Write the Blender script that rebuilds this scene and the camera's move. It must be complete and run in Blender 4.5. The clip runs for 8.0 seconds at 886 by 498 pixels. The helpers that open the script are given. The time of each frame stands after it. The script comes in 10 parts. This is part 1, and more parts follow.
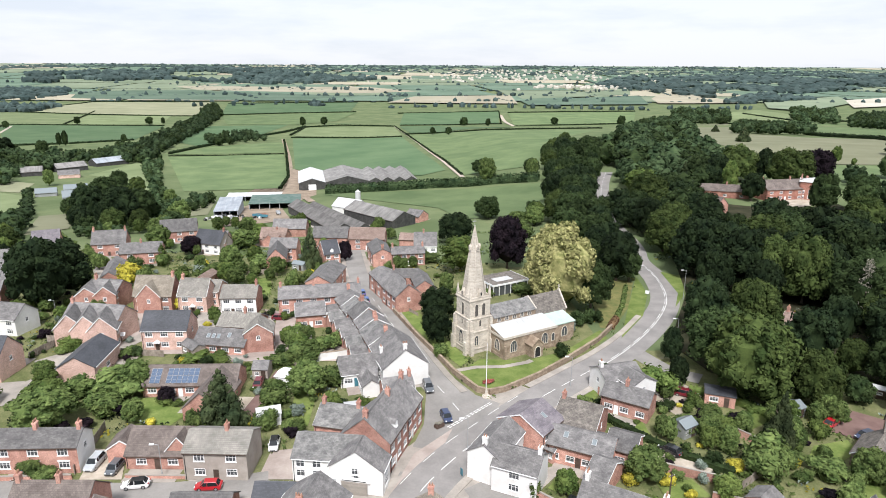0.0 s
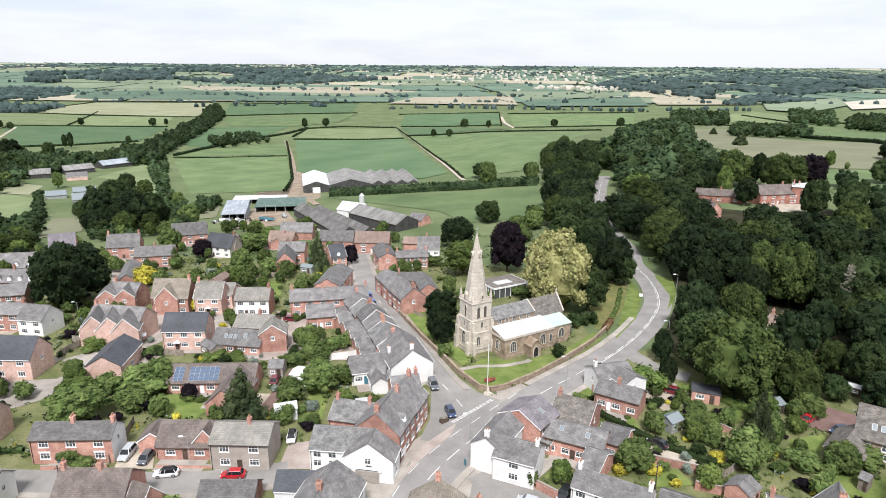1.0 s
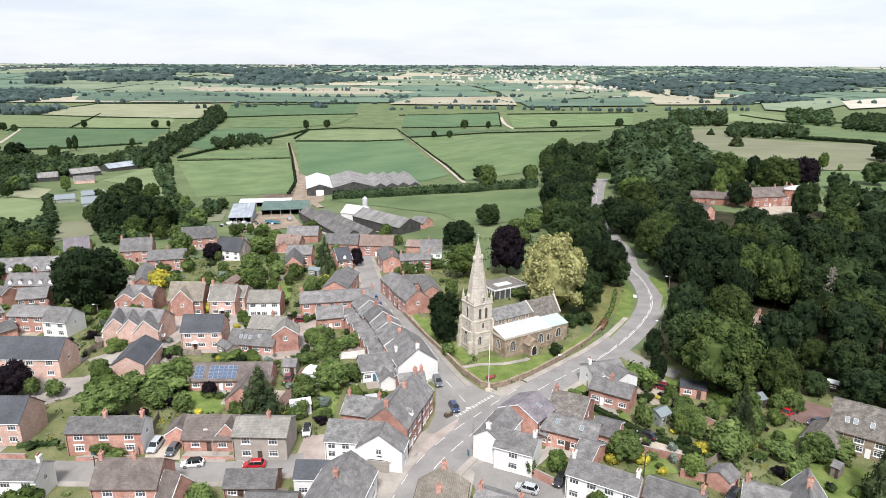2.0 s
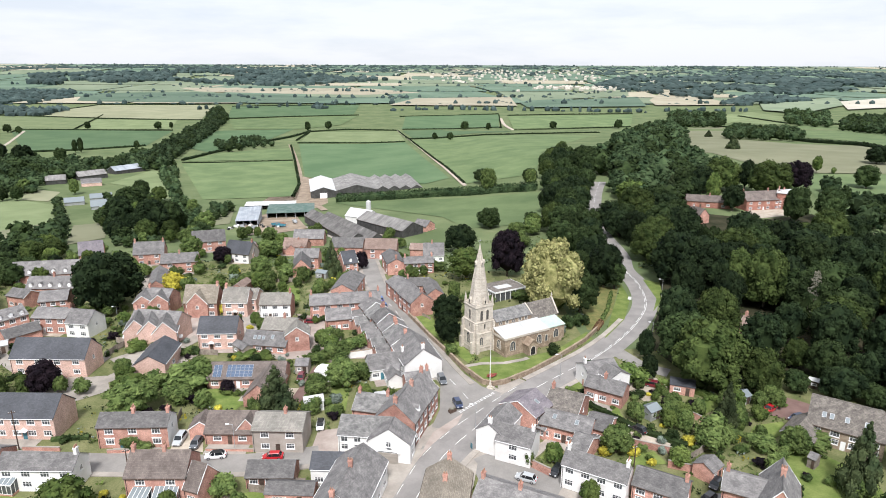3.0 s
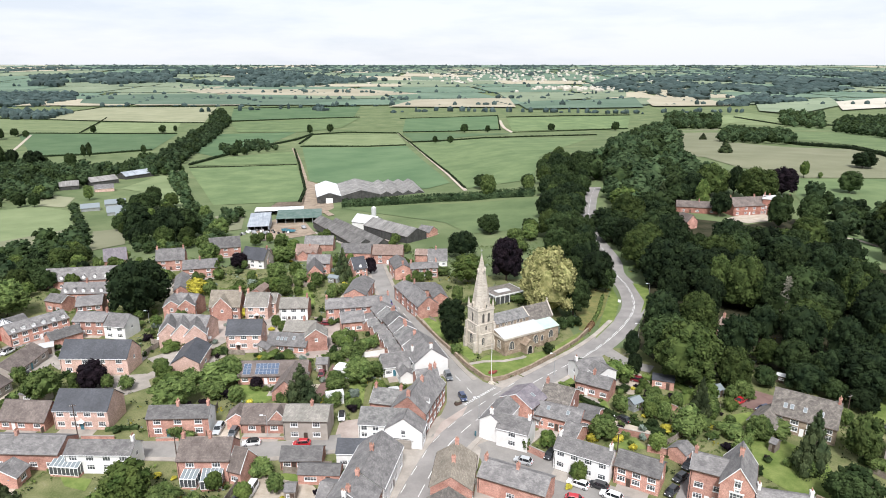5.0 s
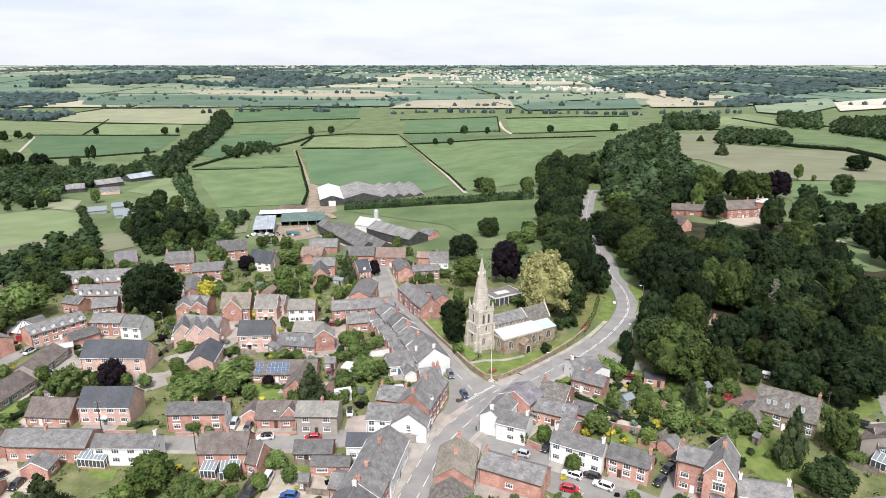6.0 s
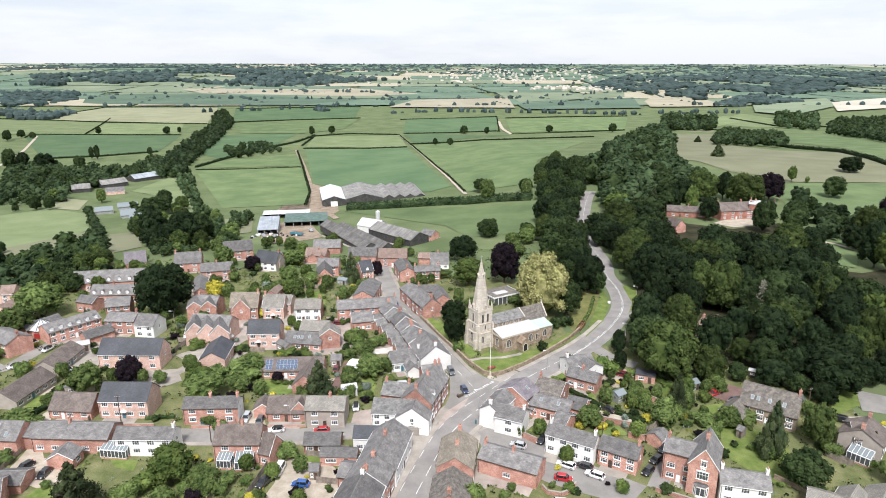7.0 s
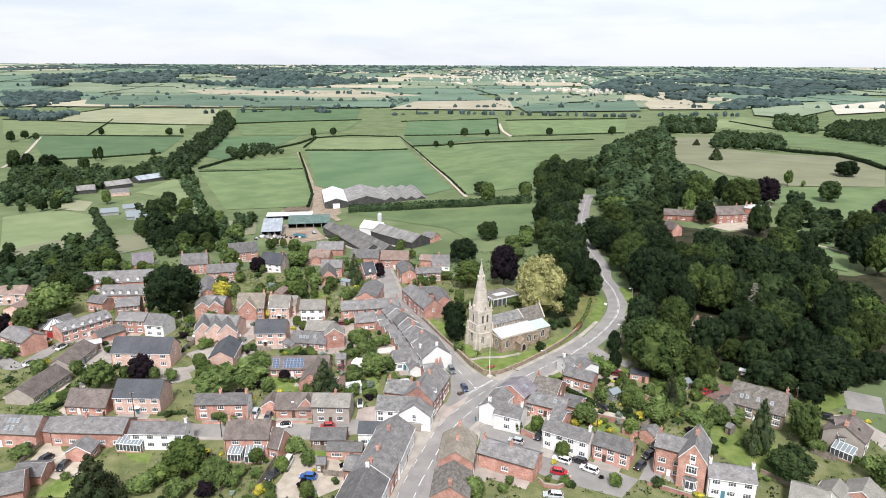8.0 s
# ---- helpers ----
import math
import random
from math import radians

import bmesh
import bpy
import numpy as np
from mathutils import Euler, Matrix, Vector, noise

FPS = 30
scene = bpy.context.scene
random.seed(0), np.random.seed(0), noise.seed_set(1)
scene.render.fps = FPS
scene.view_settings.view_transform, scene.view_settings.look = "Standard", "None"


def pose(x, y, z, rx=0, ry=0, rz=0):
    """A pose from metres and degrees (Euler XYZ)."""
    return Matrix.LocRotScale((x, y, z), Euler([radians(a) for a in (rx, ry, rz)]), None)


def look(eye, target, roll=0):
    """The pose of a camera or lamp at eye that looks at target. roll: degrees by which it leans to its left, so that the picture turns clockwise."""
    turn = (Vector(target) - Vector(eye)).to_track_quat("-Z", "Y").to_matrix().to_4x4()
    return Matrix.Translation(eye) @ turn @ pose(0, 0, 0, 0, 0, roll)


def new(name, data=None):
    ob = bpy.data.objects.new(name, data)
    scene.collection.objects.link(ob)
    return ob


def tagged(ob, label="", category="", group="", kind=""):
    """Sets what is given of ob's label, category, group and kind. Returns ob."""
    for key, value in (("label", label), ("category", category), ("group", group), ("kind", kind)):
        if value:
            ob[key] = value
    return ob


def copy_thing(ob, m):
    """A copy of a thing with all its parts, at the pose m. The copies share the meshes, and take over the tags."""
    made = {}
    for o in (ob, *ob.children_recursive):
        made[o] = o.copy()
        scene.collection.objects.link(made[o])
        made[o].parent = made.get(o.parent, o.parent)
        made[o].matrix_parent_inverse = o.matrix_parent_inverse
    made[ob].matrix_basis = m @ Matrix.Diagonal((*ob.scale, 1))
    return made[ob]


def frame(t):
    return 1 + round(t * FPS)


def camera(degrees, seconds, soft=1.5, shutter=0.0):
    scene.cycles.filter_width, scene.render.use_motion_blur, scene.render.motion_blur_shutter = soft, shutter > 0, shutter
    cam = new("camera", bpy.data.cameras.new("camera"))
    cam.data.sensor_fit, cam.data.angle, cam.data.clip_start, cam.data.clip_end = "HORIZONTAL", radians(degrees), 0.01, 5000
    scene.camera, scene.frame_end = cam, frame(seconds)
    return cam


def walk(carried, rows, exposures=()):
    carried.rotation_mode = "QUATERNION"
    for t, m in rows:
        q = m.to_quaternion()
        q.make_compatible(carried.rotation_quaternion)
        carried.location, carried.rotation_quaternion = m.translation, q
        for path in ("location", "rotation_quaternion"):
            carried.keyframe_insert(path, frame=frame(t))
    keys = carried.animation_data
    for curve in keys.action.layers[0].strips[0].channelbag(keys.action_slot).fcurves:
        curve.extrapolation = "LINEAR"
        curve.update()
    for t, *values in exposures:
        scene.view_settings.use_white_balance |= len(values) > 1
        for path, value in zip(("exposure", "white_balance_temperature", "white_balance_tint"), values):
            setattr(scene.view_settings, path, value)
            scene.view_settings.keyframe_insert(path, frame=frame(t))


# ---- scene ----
cam = camera(69.7, 8.0, soft=0.95)
PATH = [
    (0, (-14.195, -113.838, 63.371), (-14.107, -111.917, 62.819), 0.3),
    (0.5, (-14.832, -117.835, 65.356), (-14.744, -115.915, 64.803), 0.3),
    (1, (-15.538, -121.892, 67.275), (-15.45, -119.972, 66.722), 0.4),
    (1.5, (-16.131, -125.994, 69.152), (-16.043, -124.075, 68.598), 0.3),
    (3, (-18.055, -138.226, 75.081), (-17.967, -136.307, 74.524), 0.2),
    (3.5, (-18.798, -142.393, 77.02), (-18.709, -140.474, 76.462), 0.2),
    (4, (-19.365, -146.417, 78.977), (-19.276, -144.499, 78.418), 0.2),
    (4.5, (-19.932, -150.364, 80.984), (-19.843, -148.446, 80.424), 0.1),
    (6, (-21.652, -162.594, 86.758), (-21.561, -160.676, 86.197), 0.0),
    (6.5, (-22.024, -166.641, 88.635), (-21.934, -164.724, 88.074), 0.1),
    (7, (-22.627, -170.611, 90.463), (-22.534, -168.696, 89.897), 0.1),
    (7.5, (-23.281, -174.082, 92.111), (-23.186, -172.166, 91.546), 0.3),
    (8, (-23.376, -176.921, 92.96), (-23.283, -175.004, 92.397), 0.3),
]
walk(cam, [(t, look(eye, aim, lean)) for t, eye, aim, lean in PATH])
# Height of the land: level round the crossroads, falling to the north-west, rising again to far hills.
FALL_Y = (-9000, 20, 40, 90, 170, 250, 320, 500, 900, 1500, 2000, 3000, 3800, 4700, 9000)
FALL_Z = (0, 0, 0.7, 4, 9.8, 15.6, 19, 24, 30, 29, 24, -2, -34, -65, -75)
SHARE_X = (-9000, -85, 20, 80, 125, 9000)
SHARE = (1, 1, 0.57, 0.1, 0, 0)


def land(x, y):
    far = min(1.0, max(0.0, (y - 420) / 500))
    share = float(np.interp(x, SHARE_X, SHARE))
    fall = sum(float(np.interp(y + d, FALL_Y, FALL_Z)) for d in (-24, -8, 8, 24)) / 4
    hill = 34 * math.exp(-((x + 1500) / 950) ** 2 - ((y - 3250) / 520) ** 2)
    return -fall * (share + (1 - share) * far) + hill


# ---- light ----
world = bpy.data.worlds.new("sky")
scene.world = world
world.use_nodes = True
wn, wl = world.node_tree.nodes, world.node_tree.links
wn.clear()
sky = wn.new("ShaderNodeTexSky")
sky.sky_type = "NISHITA"
sky.sun_disc = False
sky.sun_elevation, sky.sun_rotation = radians(52), radians(184)
coord = wn.new("ShaderNodeTexCoord")
stretch = wn.new("ShaderNodeMapping")
stretch.inputs["Scale"].default_value = (1.6, 1.6, 9.0)
cloud = wn.new("ShaderNodeTexNoise")
cloud.inputs["Scale"].default_value, cloud.inputs["Detail"].default_value, cloud.inputs["Roughness"].default_value = 2.2, 7, 0.58
ramp = wn.new("ShaderNodeValToRGB")
ramp.color_ramp.elements[0].position, ramp.color_ramp.elements[0].color = 0.36, (0.84, 0.87, 0.91, 1)
ramp.color_ramp.elements[1].position, ramp.color_ramp.elements[1].color = 0.56, (1.0, 1.0, 1.0, 1)
blue = wn.new("ShaderNodeBackground")
blue.inputs["Strength"].default_value = 0.09
white = wn.new("ShaderNodeBackground")
white.inputs["Strength"].default_value = 0.6
both = wn.new("ShaderNodeMixShader")
both.inputs[0].default_value = 0.86
sky_out = wn.new("ShaderNodeOutputWorld")
wl.new(coord.outputs["Generated"], stretch.inputs["Vector"])
wl.new(stretch.outputs["Vector"], cloud.inputs["Vector"])
wl.new(cloud.outputs["Fac"], ramp.inputs["Fac"])
wl.new(ramp.outputs["Color"], white.inputs["Color"])
wl.new(sky.outputs["Color"], blue.inputs["Color"])
wl.new(blue.outputs["Background"], both.inputs[1])
wl.new(white.outputs["Background"], both.inputs[2])
wl.new(both.outputs["Shader"], sky_out.inputs["Surface"])

sun_data = bpy.data.lights.new("sun", "SUN")
sun_data.energy, sun_data.angle, sun_data.color = 3.25, radians(12), (1.0, 0.955, 0.9)
sun = new("sun", sun_data)
sun.matrix_world = look((-6, -82, 106), (0, 0, 0))
scene.view_settings.exposure = 0.76
scene.view_settings.use_white_balance = True
scene.view_settings.white_balance_temperature, scene.view_settings.white_balance_tint = 6130, 12


# ---- materials ----
def link(m, a, out, b, inp):
    m.node_tree.links.new(a.outputs[out], b.inputs[inp])


def surface(name, dark, light, size=3.0, rough=0.85, fine=0.15, spread=0.12, bump=0.0, island=0.0, metal=0.0, third=None, course=None, gloss=0.3):
    """Two colours in broad patches, fine grain, a little change from object to object; course: (width, row) of slates or bricks."""
    m = bpy.data.materials.new(name)
    m.use_nodes = True
    n = m.node_tree.nodes
    bsdf = n["Principled BSDF"]
    bsdf.inputs["Roughness"].default_value = rough
    bsdf.inputs["Metallic"].default_value = metal
    bsdf.inputs["Specular IOR Level"].default_value = gloss
    tc = n.new("ShaderNodeTexCoord")
    geo = n.new("ShaderNodeNewGeometry")
    broad = n.new("ShaderNodeTexNoise")
    broad.inputs["Scale"].default_value, broad.inputs["Detail"].default_value = 1.0 / size, 6
    broad.inputs["Roughness"].default_value = 0.6
    link(m, geo, "Position", broad, "Vector")
    ramp = n.new("ShaderNodeValToRGB")
    ramp.color_ramp.elements[0].position, ramp.color_ramp.elements[1].position = 0.36, 0.66
    ramp.color_ramp.elements[0].color, ramp.color_ramp.elements[1].color = (*dark, 1), (*light, 1)
    if third:
        e = ramp.color_ramp.elements.new(0.78)
        e.color = (*third, 1)
    link(m, broad, "Fac", ramp, "Fac")
    grain = n.new("ShaderNodeTexNoise")
    grain.inputs["Scale"].default_value, grain.inputs["Detail"].default_value = 3.2, 4
    link(m, geo, "Position", grain, "Vector")
    info = n.new("ShaderNodeObjectInfo")
    total = n.new("ShaderNodeMath")
    total.operation = "MULTIPLY_ADD"
    total.inputs[1].default_value, total.inputs[2].default_value = fine * 2.4, 1 - fine * 1.2
    link(m, grain, "Fac", total, 0)
    each = n.new("ShaderNodeMath")
    each.operation = "MULTIPLY_ADD"
    each.inputs[1].default_value, each.inputs[2].default_value = spread * 2, 1 - spread
    link(m, info, "Random", each, 0)
    value = n.new("ShaderNodeMath")
    value.operation = "MULTIPLY"
    link(m, total, 0, value, 0)
    link(m, each, 0, value, 1)
    if island:
        leaf = n.new("ShaderNodeMath")
        leaf.operation = "MULTIPLY_ADD"
        leaf.inputs[1].default_value, leaf.inputs[2].default_value = island * 2, 1 - island
        link(m, geo, "Random Per Island", leaf, 0)
        more = n.new("ShaderNodeMath")
        more.operation = "MULTIPLY"
        link(m, value, 0, more, 0)
        link(m, leaf, 0, more, 1)
        value = more
    if course:
        rows = n.new("ShaderNodeTexBrick")
        rows.inputs["Scale"].default_value = 1.0
        rows.inputs["Brick Width"].default_value, rows.inputs["Row Height"].default_value = course[:2]
        rows.inputs["Mortar Size"].default_value = course[2]
        rows.inputs["Color1"].default_value = (1.12, 1.12, 1.12, 1)
        rows.inputs["Color2"].default_value = (0.8, 0.8, 0.8, 1)
        rows.inputs["Mortar"].default_value = (course[3],) * 3 + (1,)
        link(m, tc, "UV", rows, "Vector")
        more = n.new("ShaderNodeMath")
        more.operation = "MULTIPLY"
        link(m, value, 0, more, 0)
        link(m, rows, "Color", more, 1)
        value = more
    hue = n.new("ShaderNodeHueSaturation")
    link(m, ramp, "Color", hue, "Color")
    link(m, value, 0, hue, "Value")
    link(m, hue, "Color", bsdf, "Base Color")
    if bump:
        relief = n.new("ShaderNodeBump")
        relief.inputs["Strength"].default_value, relief.inputs["Distance"].default_value = bump, 0.08
        link(m, grain, "Fac", relief, "Height")
        link(m, relief, "Normal", bsdf, "Normal")
    return m


BRICK = surface("brick", (0.29, 0.15, 0.117), (0.45, 0.263, 0.21), 2.2, 0.9, 0.18, 0.22, 0.3, course=(0.23, 0.08, 0.012, 1.5))
PINKBRICK = surface("pink_brick", (0.43, 0.29, 0.237), (0.56, 0.395, 0.335), 2.4, 0.9, 0.14, 0.1, 0.3, course=(0.23, 0.08, 0.012, 1.4))
OLDBRICK = surface("old_red_brick", (0.2, 0.09, 0.068), (0.33, 0.165, 0.125), 2.0, 0.9, 0.18, 0.1, 0.3, course=(0.23, 0.08, 0.012, 1.4))
WHITEWASH = surface("white_render", (0.66, 0.65, 0.625), (0.76, 0.75, 0.73), 2.5, 0.8, 0.04, 0.04)
RENDER = surface("grey_render", (0.30, 0.265, 0.23), (0.38, 0.34, 0.30), 2.0, 0.9, 0.08, 0.08)
STONE = surface("ironstone", (0.22, 0.165, 0.118), (0.36, 0.29, 0.215), 1.6, 0.9, 0.2, 0.06, 0.4, course=(0.55, 0.28, 0.02, 0.85))
LIMESTONE = surface("pale_limestone", (0.43, 0.385, 0.325), (0.57, 0.52, 0.445), 2.4, 0.9, 0.07, 0.03, 0.3, third=(0.61, 0.57, 0.5), course=(0.6, 0.3, 0.01, 0.93))
SLATE = surface("slate", (0.12, 0.115, 0.113), (0.198, 0.19, 0.183), 1.7, 0.75, 0.3, 0.28, 0.3, third=(0.27, 0.262, 0.245), course=(0.5, 0.24, 0.012, 0.7))
DARKSLATE = surface("dark_slate", (0.052, 0.055, 0.062), (0.076, 0.08, 0.09), 4.0, 0.62, 0.07, 0.08, 0.1, course=(0.4, 0.24, 0.012, 0.75))
MOSSSLATE = surface("weathered_slate", (0.13, 0.128, 0.125), (0.25, 0.245, 0.232), 1.2, 0.8, 0.25, 0.08, 0.3, course=(0.5, 0.26, 0.014, 0.7))
PURPLESLATE = surface("purple_slate", (0.14, 0.125, 0.14), (0.22, 0.2, 0.21), 2.4, 0.7, 0.14, 0.08, 0.2, course=(0.5, 0.26, 0.014, 0.75))
OLDROOF = surface("mossy_stone_tile", (0.11, 0.098, 0.088), (0.21, 0.19, 0.165), 1.0, 0.9, 0.28, 0.08, 0.4, course=(0.5, 0.3, 0.02, 0.6))
TILEROOF = surface("clay_tile", (0.2, 0.145, 0.12), (0.29, 0.215, 0.18), 2.0, 0.85, 0.2, 0.12, 0.3, course=(0.34, 0.26, 0.015, 0.65))
BROWNTILE = surface("brown_concrete_tile", (0.115, 0.095, 0.085), (0.185, 0.155, 0.138), 2.4, 0.9, 0.16, 0.16, 0.3, course=(0.34, 0.3, 0.02, 0.65))
TANTILE = surface("tan_concrete_tile", (0.2, 0.175, 0.14), (0.29, 0.255, 0.205), 2.4, 0.9, 0.14, 0.06, 0.2, course=(0.34, 0.34, 0.03, 0.62))
PALETILE = surface("pale_concrete_tile", (0.2, 0.19, 0.168), (0.29, 0.272, 0.24), 2.4, 0.9, 0.1, 0.05, 0.2, course=(0.34, 0.34, 0.03, 0.62))
PALESHEET = surface("pale_steel_sheet", (0.27, 0.3, 0.33), (0.37, 0.4, 0.43), 4.0, 0.6, 0.08, 0.06, course=(1.1, 9.0, 0.08, 0.8))
# Leaf-litter brown, with the shade between the trees put into its colour.
SHADEFLOOR = surface("woodland_floor", (0.022, 0.026, 0.013), (0.055, 0.05, 0.03), 6.0, 0.95, 0.3, 0.05, gloss=0.08)
LEAD = surface("pale_lead_sheet", (0.44, 0.445, 0.44), (0.54, 0.545, 0.535), 3.0, 0.5, 0.04, 0.02)
COPPER = surface("green_copper_sheet", (0.36, 0.46, 0.40), (0.46, 0.56, 0.49), 2.0, 0.6, 0.06, 0.02)
WHITE = surface("white_paint", (0.76, 0.76, 0.75), (0.82, 0.82, 0.81), 1.0, 0.5, 0.03, 0.02)
WOOD = surface("weathered_wood", (0.17, 0.14, 0.115), (0.30, 0.26, 0.22), 0.8, 0.9, 0.15, 0.2)
DARKWOOD = surface("dark_wood", (0.06, 0.04, 0.03), (0.1, 0.07, 0.055), 0.8, 0.7, 0.12, 0.2)
BARK = surface("bark", (0.06, 0.048, 0.036), (0.13, 0.105, 0.08), 0.6, 0.95, 0.2, 0.15)
ASPHALT = surface("asphalt", (0.21, 0.199, 0.188), (0.282, 0.266, 0.25), 6.0, 0.9, 0.1, 0.03)
OLDROAD = surface("worn_asphalt", (0.205, 0.195, 0.18), (0.28, 0.265, 0.245), 7.0, 0.9, 0.12, 0.04)
PAVING = surface("paving", (0.265, 0.24, 0.21), (0.38, 0.345, 0.3), 4.0, 0.9, 0.12, 0.08)
PINKPAVING = surface("pinkish_block_paving", (0.29, 0.24, 0.21), (0.4, 0.345, 0.305), 4.0, 0.9, 0.12, 0.08)
REDPAVING = surface("red_block_paving", (0.145, 0.09, 0.078), (0.20, 0.13, 0.112), 3.0, 0.9, 0.1, 0.05)
GRAVEL = surface("gravel", (0.34, 0.29, 0.225), (0.48, 0.425, 0.35), 3.0, 0.95, 0.16, 0.08)
EARTH = surface("bare_earth", (0.2, 0.155, 0.11), (0.33, 0.265, 0.2), 5.0, 0.95, 0.18, 0.06)
LINE = surface("road_paint", (0.6, 0.6, 0.58), (0.74, 0.74, 0.72), 0.7, 0.7, 0.1, 0.02)
LAWN = surface("lawn", (0.1, 0.145, 0.036), (0.19, 0.23, 0.072), 4.0, 0.95, 0.2, 0.1, gloss=0.08)
GARDEN = surface("garden_ground", (0.1, 0.118, 0.046), (0.19, 0.19, 0.092), 5.0, 0.95, 0.35, 0.0, third=(0.29, 0.25, 0.19), gloss=0.08)
METAL = surface("galvanised_steel", (0.33, 0.34, 0.345), (0.46, 0.47, 0.475), 2.0, 0.5, 0.06, 0.05, metal=0.4)
BLACK = surface("black_rubber", (0.012, 0.012, 0.012), (0.03, 0.03, 0.03), 0.5, 0.8, 0.1, 0.0)
CORRUGATED = surface("corrugated_cement_sheet", (0.17, 0.165, 0.155), (0.28, 0.27, 0.255), 5.0, 0.9, 0.14, 0.1, course=(1.1, 9.0, 0.1, 0.72))
PALEROOF = surface("white_roof_sheet", (0.52, 0.53, 0.52), (0.62, 0.63, 0.62), 4.0, 0.6, 0.05, 0.04, course=(1.1, 9.0, 0.06, 0.9))
DARKCORRUGATED = surface("dark_cement_sheet", (0.105, 0.1, 0.095), (0.19, 0.182, 0.172), 3.5, 0.9, 0.14, 0.1, third=(0.3, 0.29, 0.27), course=(1.1, 9.0, 0.1, 0.72))
DARKSHEET = surface("dark_wall_sheet", (0.045, 0.045, 0.043), (0.085, 0.083, 0.078), 2.0, 0.7, 0.1, 0.1, course=(0.5, 9.0, 0.05, 0.7))
NETTING = surface("green_netting", (0.06, 0.11, 0.09), (0.13, 0.17, 0.15), 3.0, 0.8, 0.2, 0.05, third=(0.2, 0.21, 0.2))
CREAM = surface("cream_paint", (0.42, 0.39, 0.33), (0.5, 0.47, 0.4), 1.5, 0.7, 0.04, 0.04)
BLUE = surface("blue_paint", (0.05, 0.16, 0.2), (0.07, 0.19, 0.24), 1.0, 0.5, 0.04, 0.1)
TERRACOTTA = surface("terracotta", (0.28, 0.15, 0.1), (0.4, 0.24, 0.17), 0.6, 0.9, 0.1, 0.2)
CHROME = surface("polished_alloy", (0.5, 0.5, 0.52), (0.6, 0.6, 0.62), 0.5, 0.3, 0.02, 0.02, metal=0.9)
FLOWERS = surface("flowers", (0.16, 0.05, 0.04), (0.32, 0.08, 0.06), 0.5, 0.9, 0.2, 0.1, island=0.4)


def glassy(name, tint, rough=0.06):
    m = bpy.data.materials.new(name)
    m.use_nodes = True
    p = m.node_tree.nodes["Principled BSDF"]
    p.inputs["Base Color"].default_value, p.inputs["Roughness"].default_value = (*tint, 1), rough
    p.inputs["Specular IOR Level"].default_value = 0.6
    return m


def paint(name, c):
    m = glassy(name, c, 0.3)
    m.node_tree.nodes["Principled BSDF"].inputs["Coat Weight"].default_value = 0.7
    return m


GLASS = glassy("window_glass", (0.075, 0.08, 0.085))
CARGLASS = glassy("car_glass", (0.015, 0.018, 0.02))
SOLAR = glassy("solar_cells", (0.085, 0.12, 0.18), 0.15)
ROOFGLASS = glassy("roof_glass", (0.2, 0.23, 0.24), 0.25)
LAMPGLASS = glassy("lamp_glass", (0.75, 0.76, 0.76), 0.3)


def leafy(name, dark, light, size=3.5, spread=0.32):
    m = surface(name, dark, light, size, 0.85, 0.25, spread, 0.0, island=0.28, gloss=0.06)
    return m


LEAF = leafy("broad_leaves", (0.0146, 0.0256, 0.0095), (0.0424, 0.0629, 0.0227))
LEAFDARK = leafy("dark_leaves", (0.0074, 0.0141, 0.0067), (0.0237, 0.0370, 0.0148))
LEAFFRESH = leafy("fresh_leaves", (0.0207, 0.0341, 0.0103), (0.0629, 0.0851, 0.0251))
LEAFLIGHT = leafy("bright_leaves", (0.045, 0.075, 0.02), (0.11, 0.145, 0.04))
LEAFLIME = leafy("blossoming_leaves", (0.13, 0.14, 0.048), (0.38, 0.36, 0.16), 1.6, 0.04)
LEAFMID = leafy("field_tree_leaves", (0.02, 0.037, 0.017), (0.06, 0.088, 0.039), 6.0)
LEAFGARDEN = leafy("garden_leaves", (0.045, 0.072, 0.022), (0.12, 0.158, 0.05), 2.0)
LEAFCOPPER = leafy("copper_leaves", (0.008, 0.0065, 0.009), (0.019, 0.0125, 0.016), 3.5, 0.1)
NEEDLES = leafy("needles", (0.022, 0.034, 0.016), (0.062, 0.078, 0.034))
LEAFYELLOW = leafy("yellow_leaves", (0.26, 0.23, 0.03), (0.46, 0.41, 0.06), 1.5)
LEAFGREY = leafy("grey_leaves", (0.12, 0.15, 0.12), (0.2, 0.24, 0.2), 1.5)
LEAFRUST = leafy("rusty_leaves", (0.12, 0.072, 0.038), (0.23, 0.15, 0.085), 1.5)
LEAFBARE = leafy("dying_needles", (0.17, 0.16, 0.125), (0.26, 0.245, 0.2), 1.5)


# ---- builders ----
def mesh_of(name, verts, faces, material, uvs=None, smooth=False):
    me = bpy.data.meshes.new(name)
    me.from_pydata([tuple(v) for v in verts], [], faces)
    me.materials.append(material)
    if uvs is not None:
        layer = me.uv_layers.new(name="metres")
        flat = [c for face in uvs for uv in face for c in uv]
        layer.data.foreach_set("uv", flat)
    if smooth:
        me.polygons.foreach_set("use_smooth", [True] * len(me.polygons))
    me.update()
    return me


def child(name, me, parent, m=None, label=""):
    ob = new(name, me)
    ob.parent = parent
    if m is not None:
        ob.matrix_basis = m
    if label:
        ob["label"] = label
    return ob


